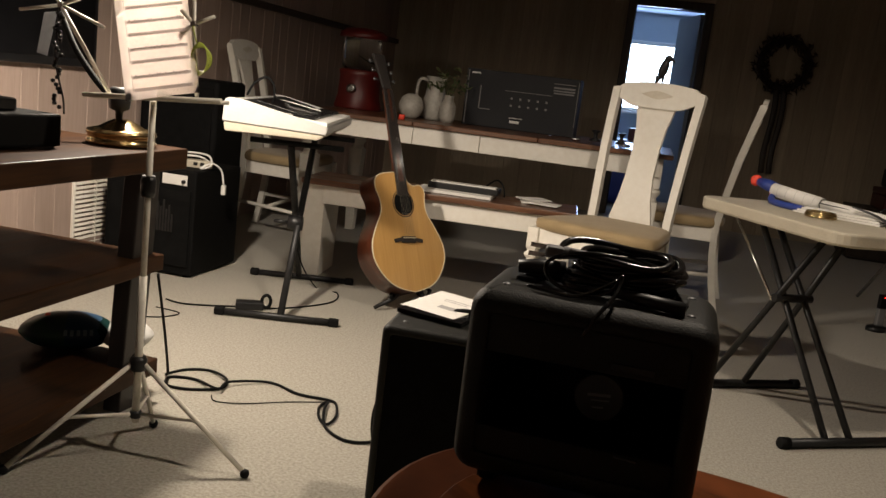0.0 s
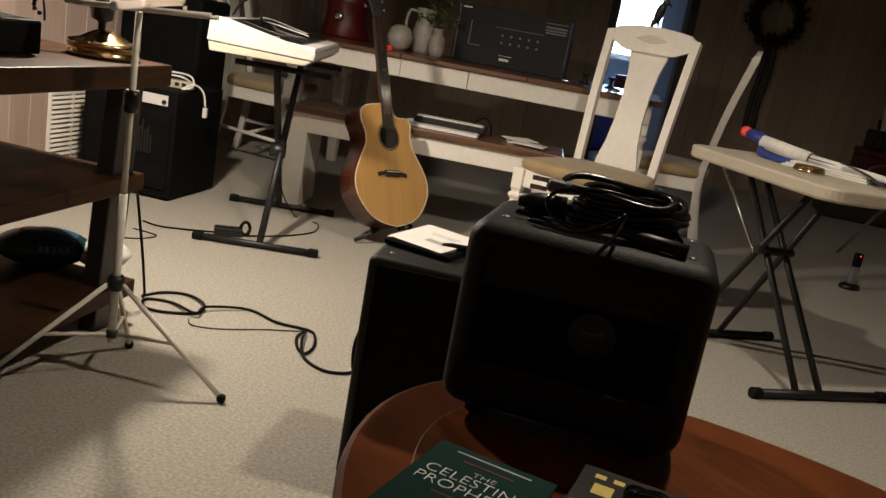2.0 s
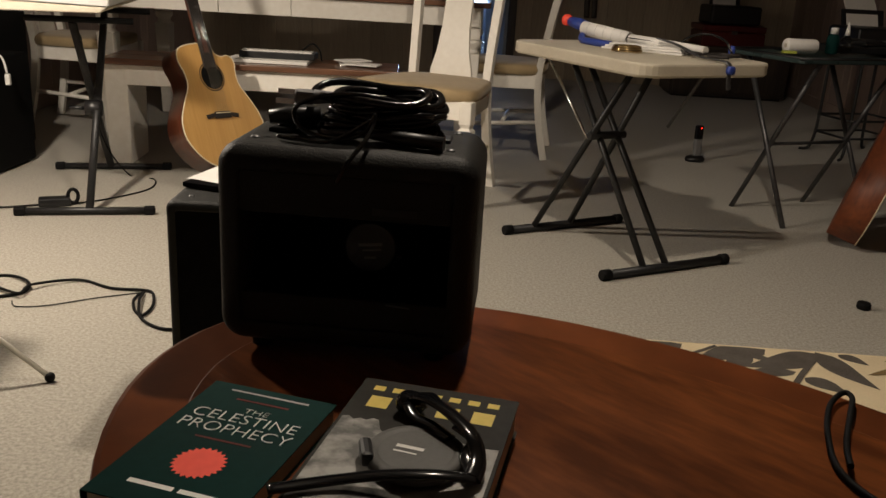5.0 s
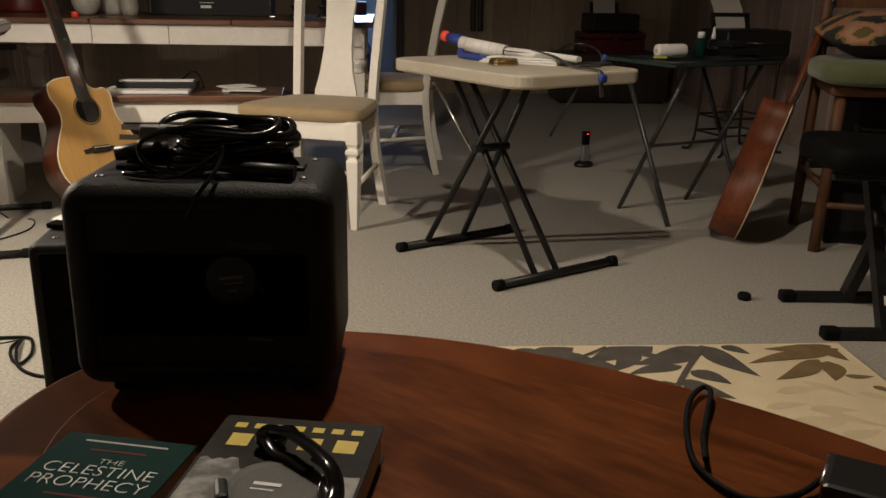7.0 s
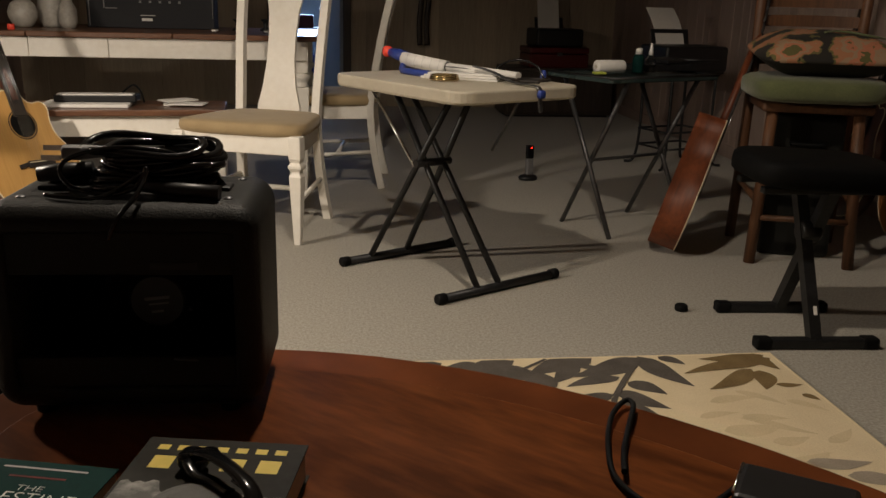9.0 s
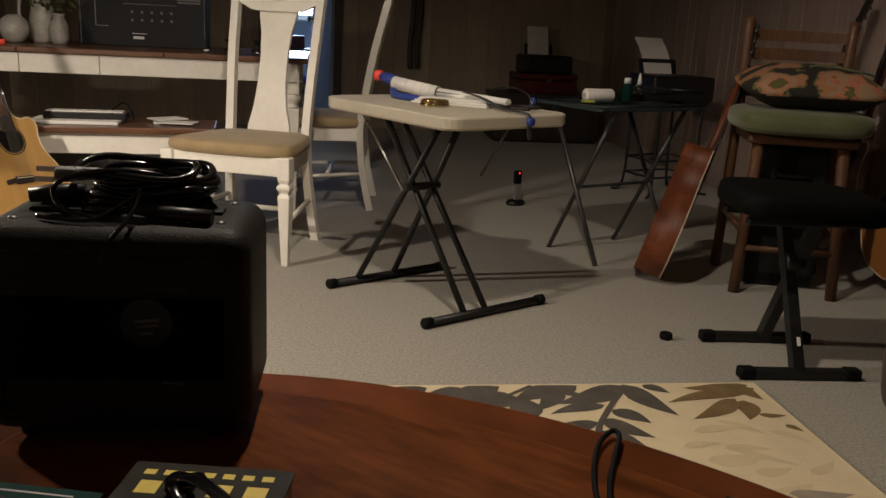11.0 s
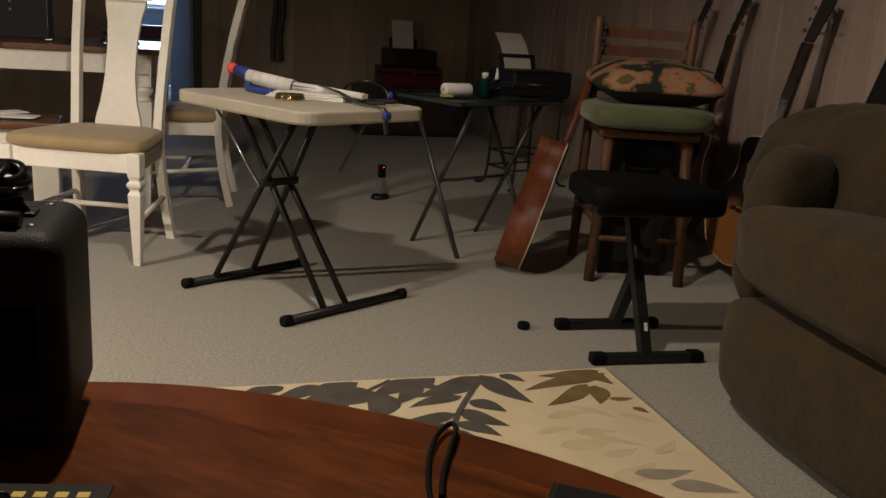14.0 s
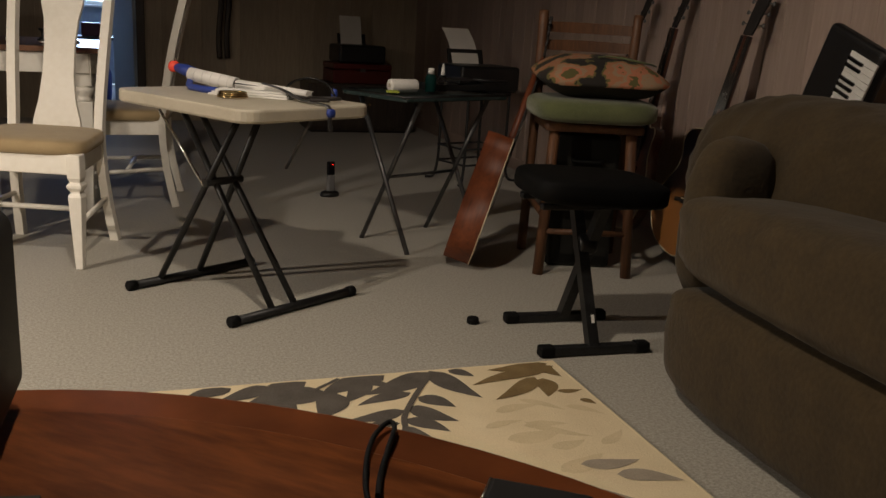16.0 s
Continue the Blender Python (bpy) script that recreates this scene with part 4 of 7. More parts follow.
prof = [(0.14, -0.03), (0.13, 0.0), (0.09, 0.06), (0.04, 0.10), (0.018, 0.11)]
for (r0, z0), (r1, z1) in zip(prof, prof[1:]):
    for k in range(n):
        a0, a1 = 2 * math.pi * k / n, 2 * math.pi * (k + 1) / n
        b.faces.new([b.verts.new((ax + r * math.cos(a), ay + r * math.sin(a), az + z)) for r, z, a in ((r0, z0, a0), (r0, z0, a1), (r1, z1, a1), (r1, z1, a0))])
lathe(b, [(0.018, az + 0.11), (0.018, az + 0.12), (0.01, az + 0.125)], (ax, ay, 0), n)
bmesh.ops.remove_doubles(b, verts=b.verts, dist=0.0004)
part("shade", b, "steel_dark", l)

# ---- sofa ----
CX, CY = 6.09, 2.71
c = thing("sofa", "brown suede reclining sofa with plump padded cushions", "sofa", (CX, CY, 0))
b = bm_new()
cushion(b, (0.34, 2.4, 0.33), (0.185, -1.2, 0.18), power=6, wrinkle=0.012, nu=90, nv=36)
part("footrest_panel", b, "suede", c)
b = bm_new()
cushion(b, (0.42, 2.46, 0.275), (0.205, -1.205, 0.462), (0, 4, 0), power=4.2, wrinkle=0.02, nu=110, nv=40)
part("front_roll", b, "suede", c)
b = bm_new()
cushion(b, (0.52, 2.34, 0.24), (0.55, -1.24, 0.395), power=5, wrinkle=0.015, nu=80, nv=30)
part("seat_cushion", b, "suede", c)
CREASE = (Vector((0.30, 0.12, 0.72)), Vector((0.44, -0.03, 0.56)))
for q in (-0.02, -1.27):
    b = bm_new()
    cushion(b, (0.54, 1.22, 0.53), (0.61, q - 0.03, 0.56), (0, 10, 0), power=2.7, wrinkle=0.026, nu=140, nv=80)
    if q > -1:
        # gathered folds that run out from the seam beside the arm
        d0 = (CREASE[1] - CREASE[0]).normalized()
        for v in b.verts:
            rel = v.co - CREASE[0]
            u = rel.dot(d0)
            off = (rel - u * d0).length
            k = math.exp(-(off / 0.16) ** 2) * min(1.0, off / 0.03)
            v.co += Vector((-0.6, -0.5, 0.6)) * 0.007 * k * math.sin(95 * u + 5 * noise.noise(v.co * 7))
    part("back_cushion", b, "suede", c)
b = bm_new()
cushion(b, (0.50, 0.30, 0.64), (0.62, 0.13, 0.325), (0, 3, 0), power=3.4, wrinkle=0.02, nu=70, nv=40)
part("arm", b, "suede", c)
b = bm_new()
cushion(b, (0.27, 0.17, 0.46), (0.255, 0.02, 0.48), (0, 3, 4), power=3.0, wrinkle=0.04, nu=56, nv=36)
part("arm_front", b, "suede", c, "padded rounded front of the arm")
b = bm_new()
box(b, (0.8, 2.2, 0.1), (0.55, -1.2, 0.07), bevel=0.01)
part("frame", b, "black_cloth", c)

# ---- folding table with things on it ----
def bar_leg(parent, p, q, r, material="steel_dark", name="leg"):
    b = bm_new()
    sweep(b, [p, q], r, 10)
    return part(name, b, material, parent)


FT = thing("folding_table", "cream plastic folding table with crossed dark steel legs", "folding table", (5.108, 3.75, 0), (0, 0, 30.5))
FZ = 0.697
hw, hd = 0.265, 0.374
outl = []
for cx, cy, a0 in ((hw - 0.07, -hd + 0.07, -90), (hw - 0.07, hd - 0.07, 0), (-hw + 0.07, hd - 0.07, 90), (-hw + 0.07, -hd + 0.07, 180)):
    for k in range(7):
        a = radians(a0 + 15 * k)
        outl.append((cx + 0.07 * math.cos(a), cy + 0.07 * math.sin(a)))
b = bm_new()
slab(b, outl, FZ - 0.042, FZ, 0.007)
part("tabletop", b, "plastic_cream", FT)
for y, ox in ((-0.268, 0.022), (0.262, -0.022)):
    b = bm_new()
    sweep(b, [(ox - 0.26, y, 0.016), (ox + 0.26, y, 0.016)], 0.0155, 12)
    fb = part("foot_bar", b, "steel_dark", FT)
    for s in (-1, 1):
        b = bm_new()
        lathe(b, [(0.0185, 0), (0.019, 0.03), (0.015, 0.034)], (ox + s * 0.238, y, 0.017), 12, (0, s * 90, 0))
        part("rubber_cap", b, "rubber", fb)
for s0, s1, y0, y1 in ((-0.075, -0.12, -0.268, 0.19), (0.02, -0.055, -0.268, 0.19), (-0.165, -0.10, 0.262, -0.14), (0.0, -0.02, 0.262, -0.14)):
    bar_leg(FT, (s0, y0, 0.02), (s1, y1, FZ - 0.03), 0.0115)
bar_leg(FT, (-0.145, 0.008, 0.412), (0.005, 0.008, 0.412), 0.014, name="pivot_bar")
bar_leg(FT, (-0.14, 0.30, FZ - 0.05), (-0.14, 0.02, 0.40), 0.005, "chrome", "brace")
bar_leg(FT, (0.24, 0.24, FZ - 0.05), (0.24, -0.26, FZ - 0.05), 0.009, name="rail")
bar_leg(FT, (0.245, -0.1, FZ - 0.05), (0.245, 0.06, 0.42), 0.006, "steel_grey", "brace")


def on_ft(x, y, z=0.0, rz=0.0):
    p = pose(5.108, 3.75, 0, 0, 0, 30.5) @ Vector((x, y, FZ + z))
    return (p.x, p.y, p.z), (0, 0, 31 + rz)


def local(base, pts):
    return [Vector(q) - Vector(base) for q in pts]


base = (5.03, 3.94, FZ)
pr = thing("paper_roll", "rolled white paper printed with a grid", "paper roll", base)
b = bm_new()
sweep(b, local(base, [(4.957, 4.0, FZ + 0.050), (5.105, 3.876, FZ + 0.0265)]), [0.024, 0.0255], 20)
part("roll", b, "paper", pr)
ax_r = (Vector((5.105, 3.876, FZ + 0.0265)) - Vector((4.957, 4.0, FZ + 0.050))).normalized()
for i in range(5):
    b = bm_new()
    c0 = Vector((4.957, 4.0, FZ + 0.050)) + ax_r * (0.03 + 0.035 * i) - Vector(base)
    side_v = ax_r.cross(Vector((0, 0, 1))).normalized()
    up_v = side_v.cross(ax_r).normalized()
    sweep(b, [c0 + 0.0252 * (math.cos(a) * side_v + math.sin(a) * up_v) for a in (radians(-40 + 15 * k) for k in range(13))], 0.0004, 4)
    part("printed_line", b, "ink_pale", pr)
# shade in the gaps between the turns, drawn as an ink-coloured spiral
b = bm_new()
spiral = []
for k in range(26):
    a, rr = 0.5 * k, 0.022 - 0.0006 * k
    spiral.append(Vector((5.106, 3.875, FZ + 0.0265)) - Vector(base) + rr * (math.cos(a) * side_v + math.sin(a) * up_v))
sweep(b, spiral, 0.0011, 5)
part("rolled_edge", b, "ink", pr, "dark spiral drawn for the shade between the roll's turns")
base = (5.20, 3.77, FZ)
p2 = thing("paper_roll", "flattened roll of white paper with a black edge line", "paper roll", base)
b = bm_new()
sweep(b, local(base, [(5.11, 3.868, FZ + 0.030), (5.20, 3.775, FZ + 0.026), (5.318, 3.65, FZ + 0.0205)]), [0.021, 0.020, 0.017], 14, squash=0.75)
part("roll", b, "paper", p2)
b = bm_new()
sweep(b, local(base, [(5.095, 3.855, FZ + 0.034), (5.18, 3.772, FZ + 0.031), (5.26, 3.69, FZ + 0.027)]), 0.0022, 6)
part("edge_line", b, "ink", p2)
b = bm_new()
sweep(b, curve_pts(local(base, [(5.10, 3.85, FZ + 0.010), (5.16, 3.78, FZ + 0.007), (5.22, 3.70, FZ + 0.006)]), 4), 0.013, 8, squash=0.4)
part("dark_fold", b, "ink", p2)
p, r = on_ft(0.08, -0.24, 0.0, 0)
sp = thing("strap", "grey fabric strap with a blue buckle over the table edge", "strap", p, r)
b = bm_new()
sweep(b, curve_pts([(-0.02, 0.20, 0.045), (0.0, 0.12, 0.03), (-0.02, 0.0, 0.008), (-0.03, -0.10, 0.007), (-0.03, -0.142, -0.002), (-0.03, -0.146, -0.05), (-0.025, -0.147, -0.075)], 6), 0.011, 8, squash=0.3)
part("webbing", b, "steel_grey", sp)
b = bm_new()
cushion(b, (0.03, 0.022, 0.028), (-0.03, -0.15, -0.018), power=3, nu=14, nv=8)
part("buckle", b, "blue_plastic", sp)
base = (4.95, 4.05, FZ)
w = thing("toy_wand", "blue plastic wand with a round red tip", "toy wand", base)
b = bm_new()
sweep(b, local(base, [(4.912, 4.09, FZ + 0.066), (4.945, 4.055, FZ + 0.059), (4.985, 4.012, FZ + 0.046)]), [0.015, 0.022, 0.022], 12)
part("shaft", b, "blue_plastic", w)
b = bm_new()
cushion(b, (0.042, 0.042, 0.042), tuple(Vector((4.905, 4.098, FZ + 0.068)) - Vector(base)), power=2.3, nu=16, nv=10)
part("tip", b, "red_bright", w, "round red tip")
b = bm_new()
sweep(b, curve_pts(local(base, [(4.965, 4.02, FZ + 0.04), (4.95, 3.95, FZ + 0.014), (4.975, 3.86, FZ + 0.0125), (5.03, 3.78, FZ + 0.0125)]), 5), 0.012, 8)
part("grip", b, "blue_plastic", w)
p, r = on_ft(0.03, -0.02, 0.0, -58)
for i in range(3):
    b = bm_new()
    box(b, (0.28 - 0.02 * i, 0.075, 0.006), (0.0, 0.01 * i - 0.01, 0.0035 + 0.007 * i), (0, 0, 4 * i - 3), bevel=0.001)
    one("magazine", b, "paper", "loose white printed magazine lying on the folding table", "magazine", at=p, rot=r)
p, r = on_ft(-0.07, -0.045, 0.0, 20)
b = bm_new()
for k in range(3):
    ring = [((0.048 - 0.002 * k) * math.cos(a), (0.048 - 0.002 * k) * math.sin(a), 0.006 + 0.006 * k) for a in (2 * math.pi * i / 28 for i in range(28))]
    sweep(b, ring, 0.0035, 6, closed=True)
one("bracelet", b, "brass", "stack of shiny gold bangles on the folding table", "bracelet", at=p, rot=r)
p, r = on_ft(0.13, -0.20, 0.0, -40)
hs = thing("headset", "tangled blue and black headset hanging over the table edge", "headset", p, r)
b = bm_new()
sweep(b, curve_pts([(-0.09, 0.1, 0.012), (-0.06, 0.11, 0.05), (0.0, 0.10, 0.068), (0.06, 0.09, 0.05), (0.085, 0.07, 0.012)], 6), 0.0042, 8)
part("headband", b, "black_gloss", hs)
for s in (-0.09, 0.085):
    b = bm_new()
    cushion(b, (0.022, 0.036, 0.036), (s, 0.09, 0.019), power=2.6, nu=14, nv=10)
    part("ear_pad", b, "blue_plastic", hs)
b = bm_new()
sweep(b, curve_pts([(-0.08, 0.08, 0.012), (-0.03, 0.0, 0.010), (0.05, 0.03, 0.010), (0.10, -0.02, 0.012), (0.0, -0.07, 0.010), (0.06, -0.10, 0.012)], 7), 0.0055, 7)
part("cord", b, "ebony", hs)
p, r = on_ft(0.2, 0.1, 0.0, 15)
b = bm_new()
box(b, (0.13, 0.19, 0.002), (0, 0, 0.0022), bevel=0.0005)
box(b, (0.12, 0.18, 0.002), (0.03, -0.05, 0.0046), (0, 0, 25), bevel=0.0005)
one("loose_sheet", b, "paper", "loose white sheets on the folding table", "paper", at=p, rot=r)

# ---- tray table behind ----
T2 = thing("tray_table", "dark green metal tray table on crossed legs", "tray table", (5.98, 4.42, 0), (0, 0, 25))
b = bm_new()
slab(b, [(0.30, -0.21), (0.31, -0.19), (0.31, 0.19), (0.30, 0.21), (-0.30, 0.21), (-0.31, 0.19), (-0.31, -0.19), (-0.30, -0.21)], 0.655, 0.672, 0.004)
part("tray", b, "green_glass_top", T2)
b = bm_new()
sweep(b, [(0.305, -0.205, 0.674), (0.305, 0.205, 0.674), (-0.305, 0.205, 0.674), (-0.305, -0.205, 0.674)], 0.007, 8, closed=True)
part("rim", b, "steel_dark", T2)
for s in (-1, 1):
    bar_leg(T2, (s * 0.22, -0.17, 0.0), (s * 0.22, 0.19, 0.66), 0.0105, "steel_grey")
    bar_leg(T2, (s * 0.20, 0.17, 0.0), (s * 0.20, -0.19, 0.66), 0.0105, "steel_grey")
bar_leg(T2, (-0.22, 0.0, 0.31), (0.22, 0.0, 0.31), 0.007, "steel_grey", "cross_bar")


def on_t2(x, y, z=0.0):
    p = pose(5.98, 4.42, 0, 0, 0, 25) @ Vector((x, y, 0.683 + z))
    return (p.x, p.y, p.z)


tr = thing("tissue_roll", "white paper towel roll lying on the tray table", "paper roll", on_t2(-0.19, -0.06, 0.0265), (0, 0, 15))
b = bm_new()
lathe(b, [(0.009, -0.065), (0.025, -0.065), (0.027, -0.06), (0.027, 0.06), (0.025, 0.065), (0.009, 0.065)], (0, 0, 0), 22, (0, 90, 0))
part("roll", b, "paper", tr)
b = bm_new()
lathe(b, [(0.0085, -0.066), (0.0085, 0.066)], (0, 0, 0), 14, (0, 90, 0))
part("core", b, "plastic_cream", tr)
bt = thing("bottle", "small dark green bottle with a white cap", "bottle", on_t2(-0.05, -0.08))
b = bm_new()
lathe(b, [(0.022, 0), (0.024, 0.004), (0.024, 0.06), (0.018, 0.072), (0.013, 0.076)], sides=18)
part("body", b, "book_green", bt)
b = bm_new()
lathe(b, [(0.015, 0.0765), (0.015, 0.098), (0.013, 0.101)], sides=16)
part("cap", b, "plastic_white", bt)
bt = thing("bottle", "small clear bottle with a pointed nozzle", "bottle", on_t2(0.045, -0.055))
b = bm_new()
lathe(b, [(0.02, 0), (0.021, 0.05), (0.014, 0.065), (0.009, 0.07)], sides=16)
part("body", b, "glass", bt)
b = bm_new()
lathe(b, [(0.010, 0.0705), (0.009, 0.085), (0.003, 0.12)], sides=12)
part("nozzle", b, "plastic_white", bt)
b = bm_new()
box(b, (0.30, 0.10, 0.03), (0, 0, 0.016), bevel=0.006)
box(b, (0.16, 0.14, 0.02), (0.06, 0.03, 0.042), (0, 0, 20), bevel=0.005)
sweep(b, [(0.10, -0.02, 0.05), (0.26, -0.06, 0.045)], 0.007, 8)
one("tool_case", b, "black_plastic", "flat black case with a handle on the tray table", "case", at=on_t2(0.13, -0.02), rot=(0, 0, 10))
b = bm_new()
box(b, (0.05, 0.03, 0.01), (0, 0, 0.006), bevel=0.002)
one("sponge", b, "neon", "small bright green sponge at the tray's edge", "sponge", at=on_t2(-0.28, -0.1))

# ---- cordless handset standing on the floor ----
hsx = thing("cordless_handset", "slim silver and black handset standing in a cradle on the carpet", "handset", (5.775, 5.44, 0), (0, 0, 25))
b = bm_new()
lathe(b, [(0.055, 0), (0.058, 0.012), (0.05, 0.024), (0.03, 0.03)], sides=20, squash=0.8)
part("cradle", b, "black_plastic", hsx)
b = bm_new()
box(b, (0.042, 0.028, 0.09), (0.006, 0, 0.072), (-6, 4, 0), bevel=0.006)
part("handset_body", b, "carton_grey", hsx)
b = bm_new()
box(b, (0.042, 0.028, 0.075), (0.012, 0.009, 0.154), (-6, 4, 0), bevel=0.006)
ht = part("handset_top", b, "black_gloss", hsx)
b = bm_new()
cushion(b, (0.007, 0.006, 0.007), (0.012, -0.007, 0.178), power=2, nu=10, nv=6)
part("led", b, "led", ht, "glowing red charging light")

# ---- keyboard bench ----
KB = thing("keyboard_bench", "black padded keyboard bench on a folding cross frame", "bench", (6.12, 3.12, 0), (0, 0, -3))
b = bm_new()
cushion(b, (0.455, 0.31, 0.085), (0.0, 0, 0.503), (2, 3, 0), power=5, wrinkle=0.01, nu=44, nv=14)
part("seat", b, "speaker_black", KB)
for y in (-0.155, 0.155):
    b = bm_new()
    box(b, (0.36, 0.036, 0.03), (-0.01, y, 0.017), bevel=0.006)
    fb = part("foot_bar", b, "steel_dark", KB)
    for s in (-1, 1):
        b = bm_new()
        box(b, (0.05, 0.042, 0.035), (-0.01 + s * 0.162, y, 0.0185), bevel=0.008)
        part("rubber_cap", b, "rubber", fb)
for s in (-1, 1):
    b = bm_new()
    sweep(b, [(s * 0.016, s * 0.155, 0.02), (s * 0.016, -s * 0.075, 0.455)], 0.024, 4, phase=math.pi / 4)
    for f in b.faces:
        f.smooth = False
    part("leg", b, "steel_dark", KB)
b = bm_new()
lathe(b, [(0.03, -0.03), (0.035, -0.02), (0.035, 0.02), (0.03, 0.03)], (0, 0, 0.315), 18, (0, 90, 0))
part("pivot_disc", b, "black_plastic", KB)
b = bm_new()
box(b, (0.010, 0.003, 0.026), (-0.016, -0.137, 0.11), (-27, 0, 0))
part("sticker", b, "paper", KB, "small white sticker")
b = bm_new()
box(b, (0.40, 0.03, 0.02), (0, 0.085, 0.458), bevel=0.004)
box(b, (0.40, 0.03, 0.02), (0, -0.085, 0.458), bevel=0.004)
part("seat_frame", b, "steel_dark", KB)
b = bm_new()
lathe(b, [(0.018, 0), (0.021, 0.004), (0.021, 0.017), (0.018, 0.021)], sides=16)
one("plastic_plug", b, "rubber", "small black cap lying on the carpet", "plug", at=(5.823, 3.30, 0.0005))

# ---- ladder-back stool with cushions ----
ST = thing("bar_stool", "reddish wooden ladder-back stool with round legs", "stool", (6.537, 3.952, 0), (0, 0, -17))
for sx, sy in ((-1, -1), (1, -1)):
    bar_leg(ST, (sx * 0.182, -0.19, 0), (sx * 0.155, -0.14, 0.59), 0.022, "stool_wood")
for sx in (-1, 1):
    b = bm_new()
    sweep(b, curve_pts([(sx * 0.20, 0.22, 0), (sx * 0.195, 0.17, 0.58), (0.012 + sx * 0.20, 0.20, 0.87), (0.022 + sx * 0.205, 0.235, 1.05)], 5), 0.021, 12)
    part("back_post", b, "stool_wood", ST)
b = bm_new()
box(b, (0.40, 0.38, 0.035), (0, 0.01, 0.602), bevel=0.012)
part("seat", b, "stool_wood", ST)
for z in (0.76, 0.835, 0.91, 0.985):
    b = bm_new()
    n = 10
    lo, hi = [], []
    for i in range(n + 1):
        x = 0.017 - 0.20 + 0.40 * i / n
        y = 0.205 + (z - 0.87) * 0.163 + 0.03 * (1 - ((x - 0.017) / 0.20) ** 2)
        lo.append([b.verts.new((x, y + q, z - 0.021)) for q in (-0.007, 0.007)])
        hi.append([b.verts.new((x, y + 0.004 + q, z + 0.021 + 0.004 * math.sin(math.pi * i / n))) for q in (-0.007, 0.007)])
    for i in range(n):
        for q in ((lo[i][0], lo[i + 1][0], hi[i + 1][0], hi[i][0]), (lo[i + 1][1], lo[i][1], hi[i][1], hi[i + 1][1]), (hi[i][0], hi[i + 1][0], hi[i + 1][1], hi[i][1]), (lo[i][1], lo[i + 1][1], lo[i + 1][0], lo[i][0])):
            b.faces.new(q)
    for i in (0, n):
        b.faces.new((lo[i][0], hi[i][0], hi[i][1], lo[i][1]))
    part("back_slat", b, "stool_wood", ST)
for z, y in ((0.18, -0.18), (0.34, -0.165)):
    bar_leg(ST, (-0.175, y, z), (0.175, y, z), 0.012, "stool_wood", "stretcher")
for sx in (-1, 1):
    bar_leg(ST, (sx * 0.175, -0.175, 0.24), (sx * 0.198, 0.195, 0.26), 0.012, "stool_wood", "stretcher")
b = bm_new()
cushion(b, (0.50, 0.44, 0.10), (0, 0, 0.050), power=4.2, wrinkle=0.012, nu=44, nv=14)
one("seat_cushion", b, "green_cloth", "flat mossy green cushion on the stool", "cushion", at=(6.525, 3.915, 0.62), rot=(0, 0, -14))
pl = thing("throw_pillow", "dark floral tapestry pillow lying on a green cushion", "pillow", (6.545, 3.91, 0.718), (0, 0, -16))
for nm, mt, keep in (("underside", "tapestry_dark", -1), ("patterned_top", "tapestry", 1)):
    b = bm_new()
    cushion(b, (0.53, 0.44, 0.16), (0, 0, 0.083), power=4.2, wrinkle=0.014, nu=56, nv=22, pinch=0.7)
    gone_f = [f for f in b.faces if (f.calc_center_median().z - 0.075) * keep < 0]
    bmesh.ops.delete(b, geom=gone_f, context="FACES")
    bmesh.ops.rotate(b, verts=b.verts, cent=(0, 0, 0.075), matrix=Matrix.Rotation(radians(6), 3, "X"))
    part(nm, b, mt, pl)
b = bm_new()
vine = []
for i in range(15):
    u = i / 14
    vx, vy = -0.02 + 0.24 * u, -0.06 + 0.03 * math.sin(7 * u)
    k = max(abs(vx) / 0.285, abs(vy) / 0.23)
    vine.append((vx, vy, 0.097 + 0.070 * max(0.0, 1 - k ** 3.2) ** (1 / 3.2) * max(0.05, 1 - 0.6 * k ** 3) + 0.105 * vy))
sweep(b, vine, 0.0045, 6)
part("vine", b, "green_cloth", pl, "pale green woven vine")

# guitar leaning on the stool, and the ones along the wall
guitar((6.00, 3.97, 0.03), (6.43, 4.25, 0.98), (0.90, -0.43, -0.3), "acoustic guitar with a shiny reddish body leaning on the stool", side="rib_orange", cutaway=False, size=1.1)
guitar((6.985, 3.825, 0.05), (7.215, 3.775, 1.10), (-1.0, -0.1, 0.2), "orange-brown acoustic guitar with painted-on shade propped against the panelled wall", top="amber_shaded", side="mahogany", cutaway=False, size=1.11)
guitar((7.0, 4.345, 0.05), (7.19, 4.32, 1.10), (-1.0, 0.25, 0.2), "dark bass guitar propped against the panelled wall", top="mahogany", side="mahogany", cutaway=True, electric=True, size=1.13)
guitar((7.02, 4.64, 0.05), (7.2, 4.60, 1.10), (-1.0, 0.25, 0.2), "dark acoustic guitar propped against the wall behind the stool", top="mahogany", cutaway=False, size=1.10)
# dark case behind the stool
b = bm_new()
box(b, (0.275, 0.15, 0.565), (0, 0, 0.2845), bevel=0.02, seg=3)
IC = one("instrument_case", b, "black_vinyl", "black instrument case standing under the stool", "case", at=(6.545, 3.965, 0.0), rot=(0, 0, -17))
b = bm_new()
sweep(b, curve_pts([(-0.06, -0.076, 0.46), (-0.05, -0.095, 0.455), (0.05, -0.095, 0.455), (0.06, -0.076, 0.46)], 4), 0.008, 7)
part("handle", b, "rubber", IC)
for q in (-0.1, 0.1):
    b = bm_new()
    box(b, (0.03, 0.012, 0.04), (q * 0.8, -0.079, 0.40), bevel=0.003)
    part("latch", b, "steel_grey", IC)

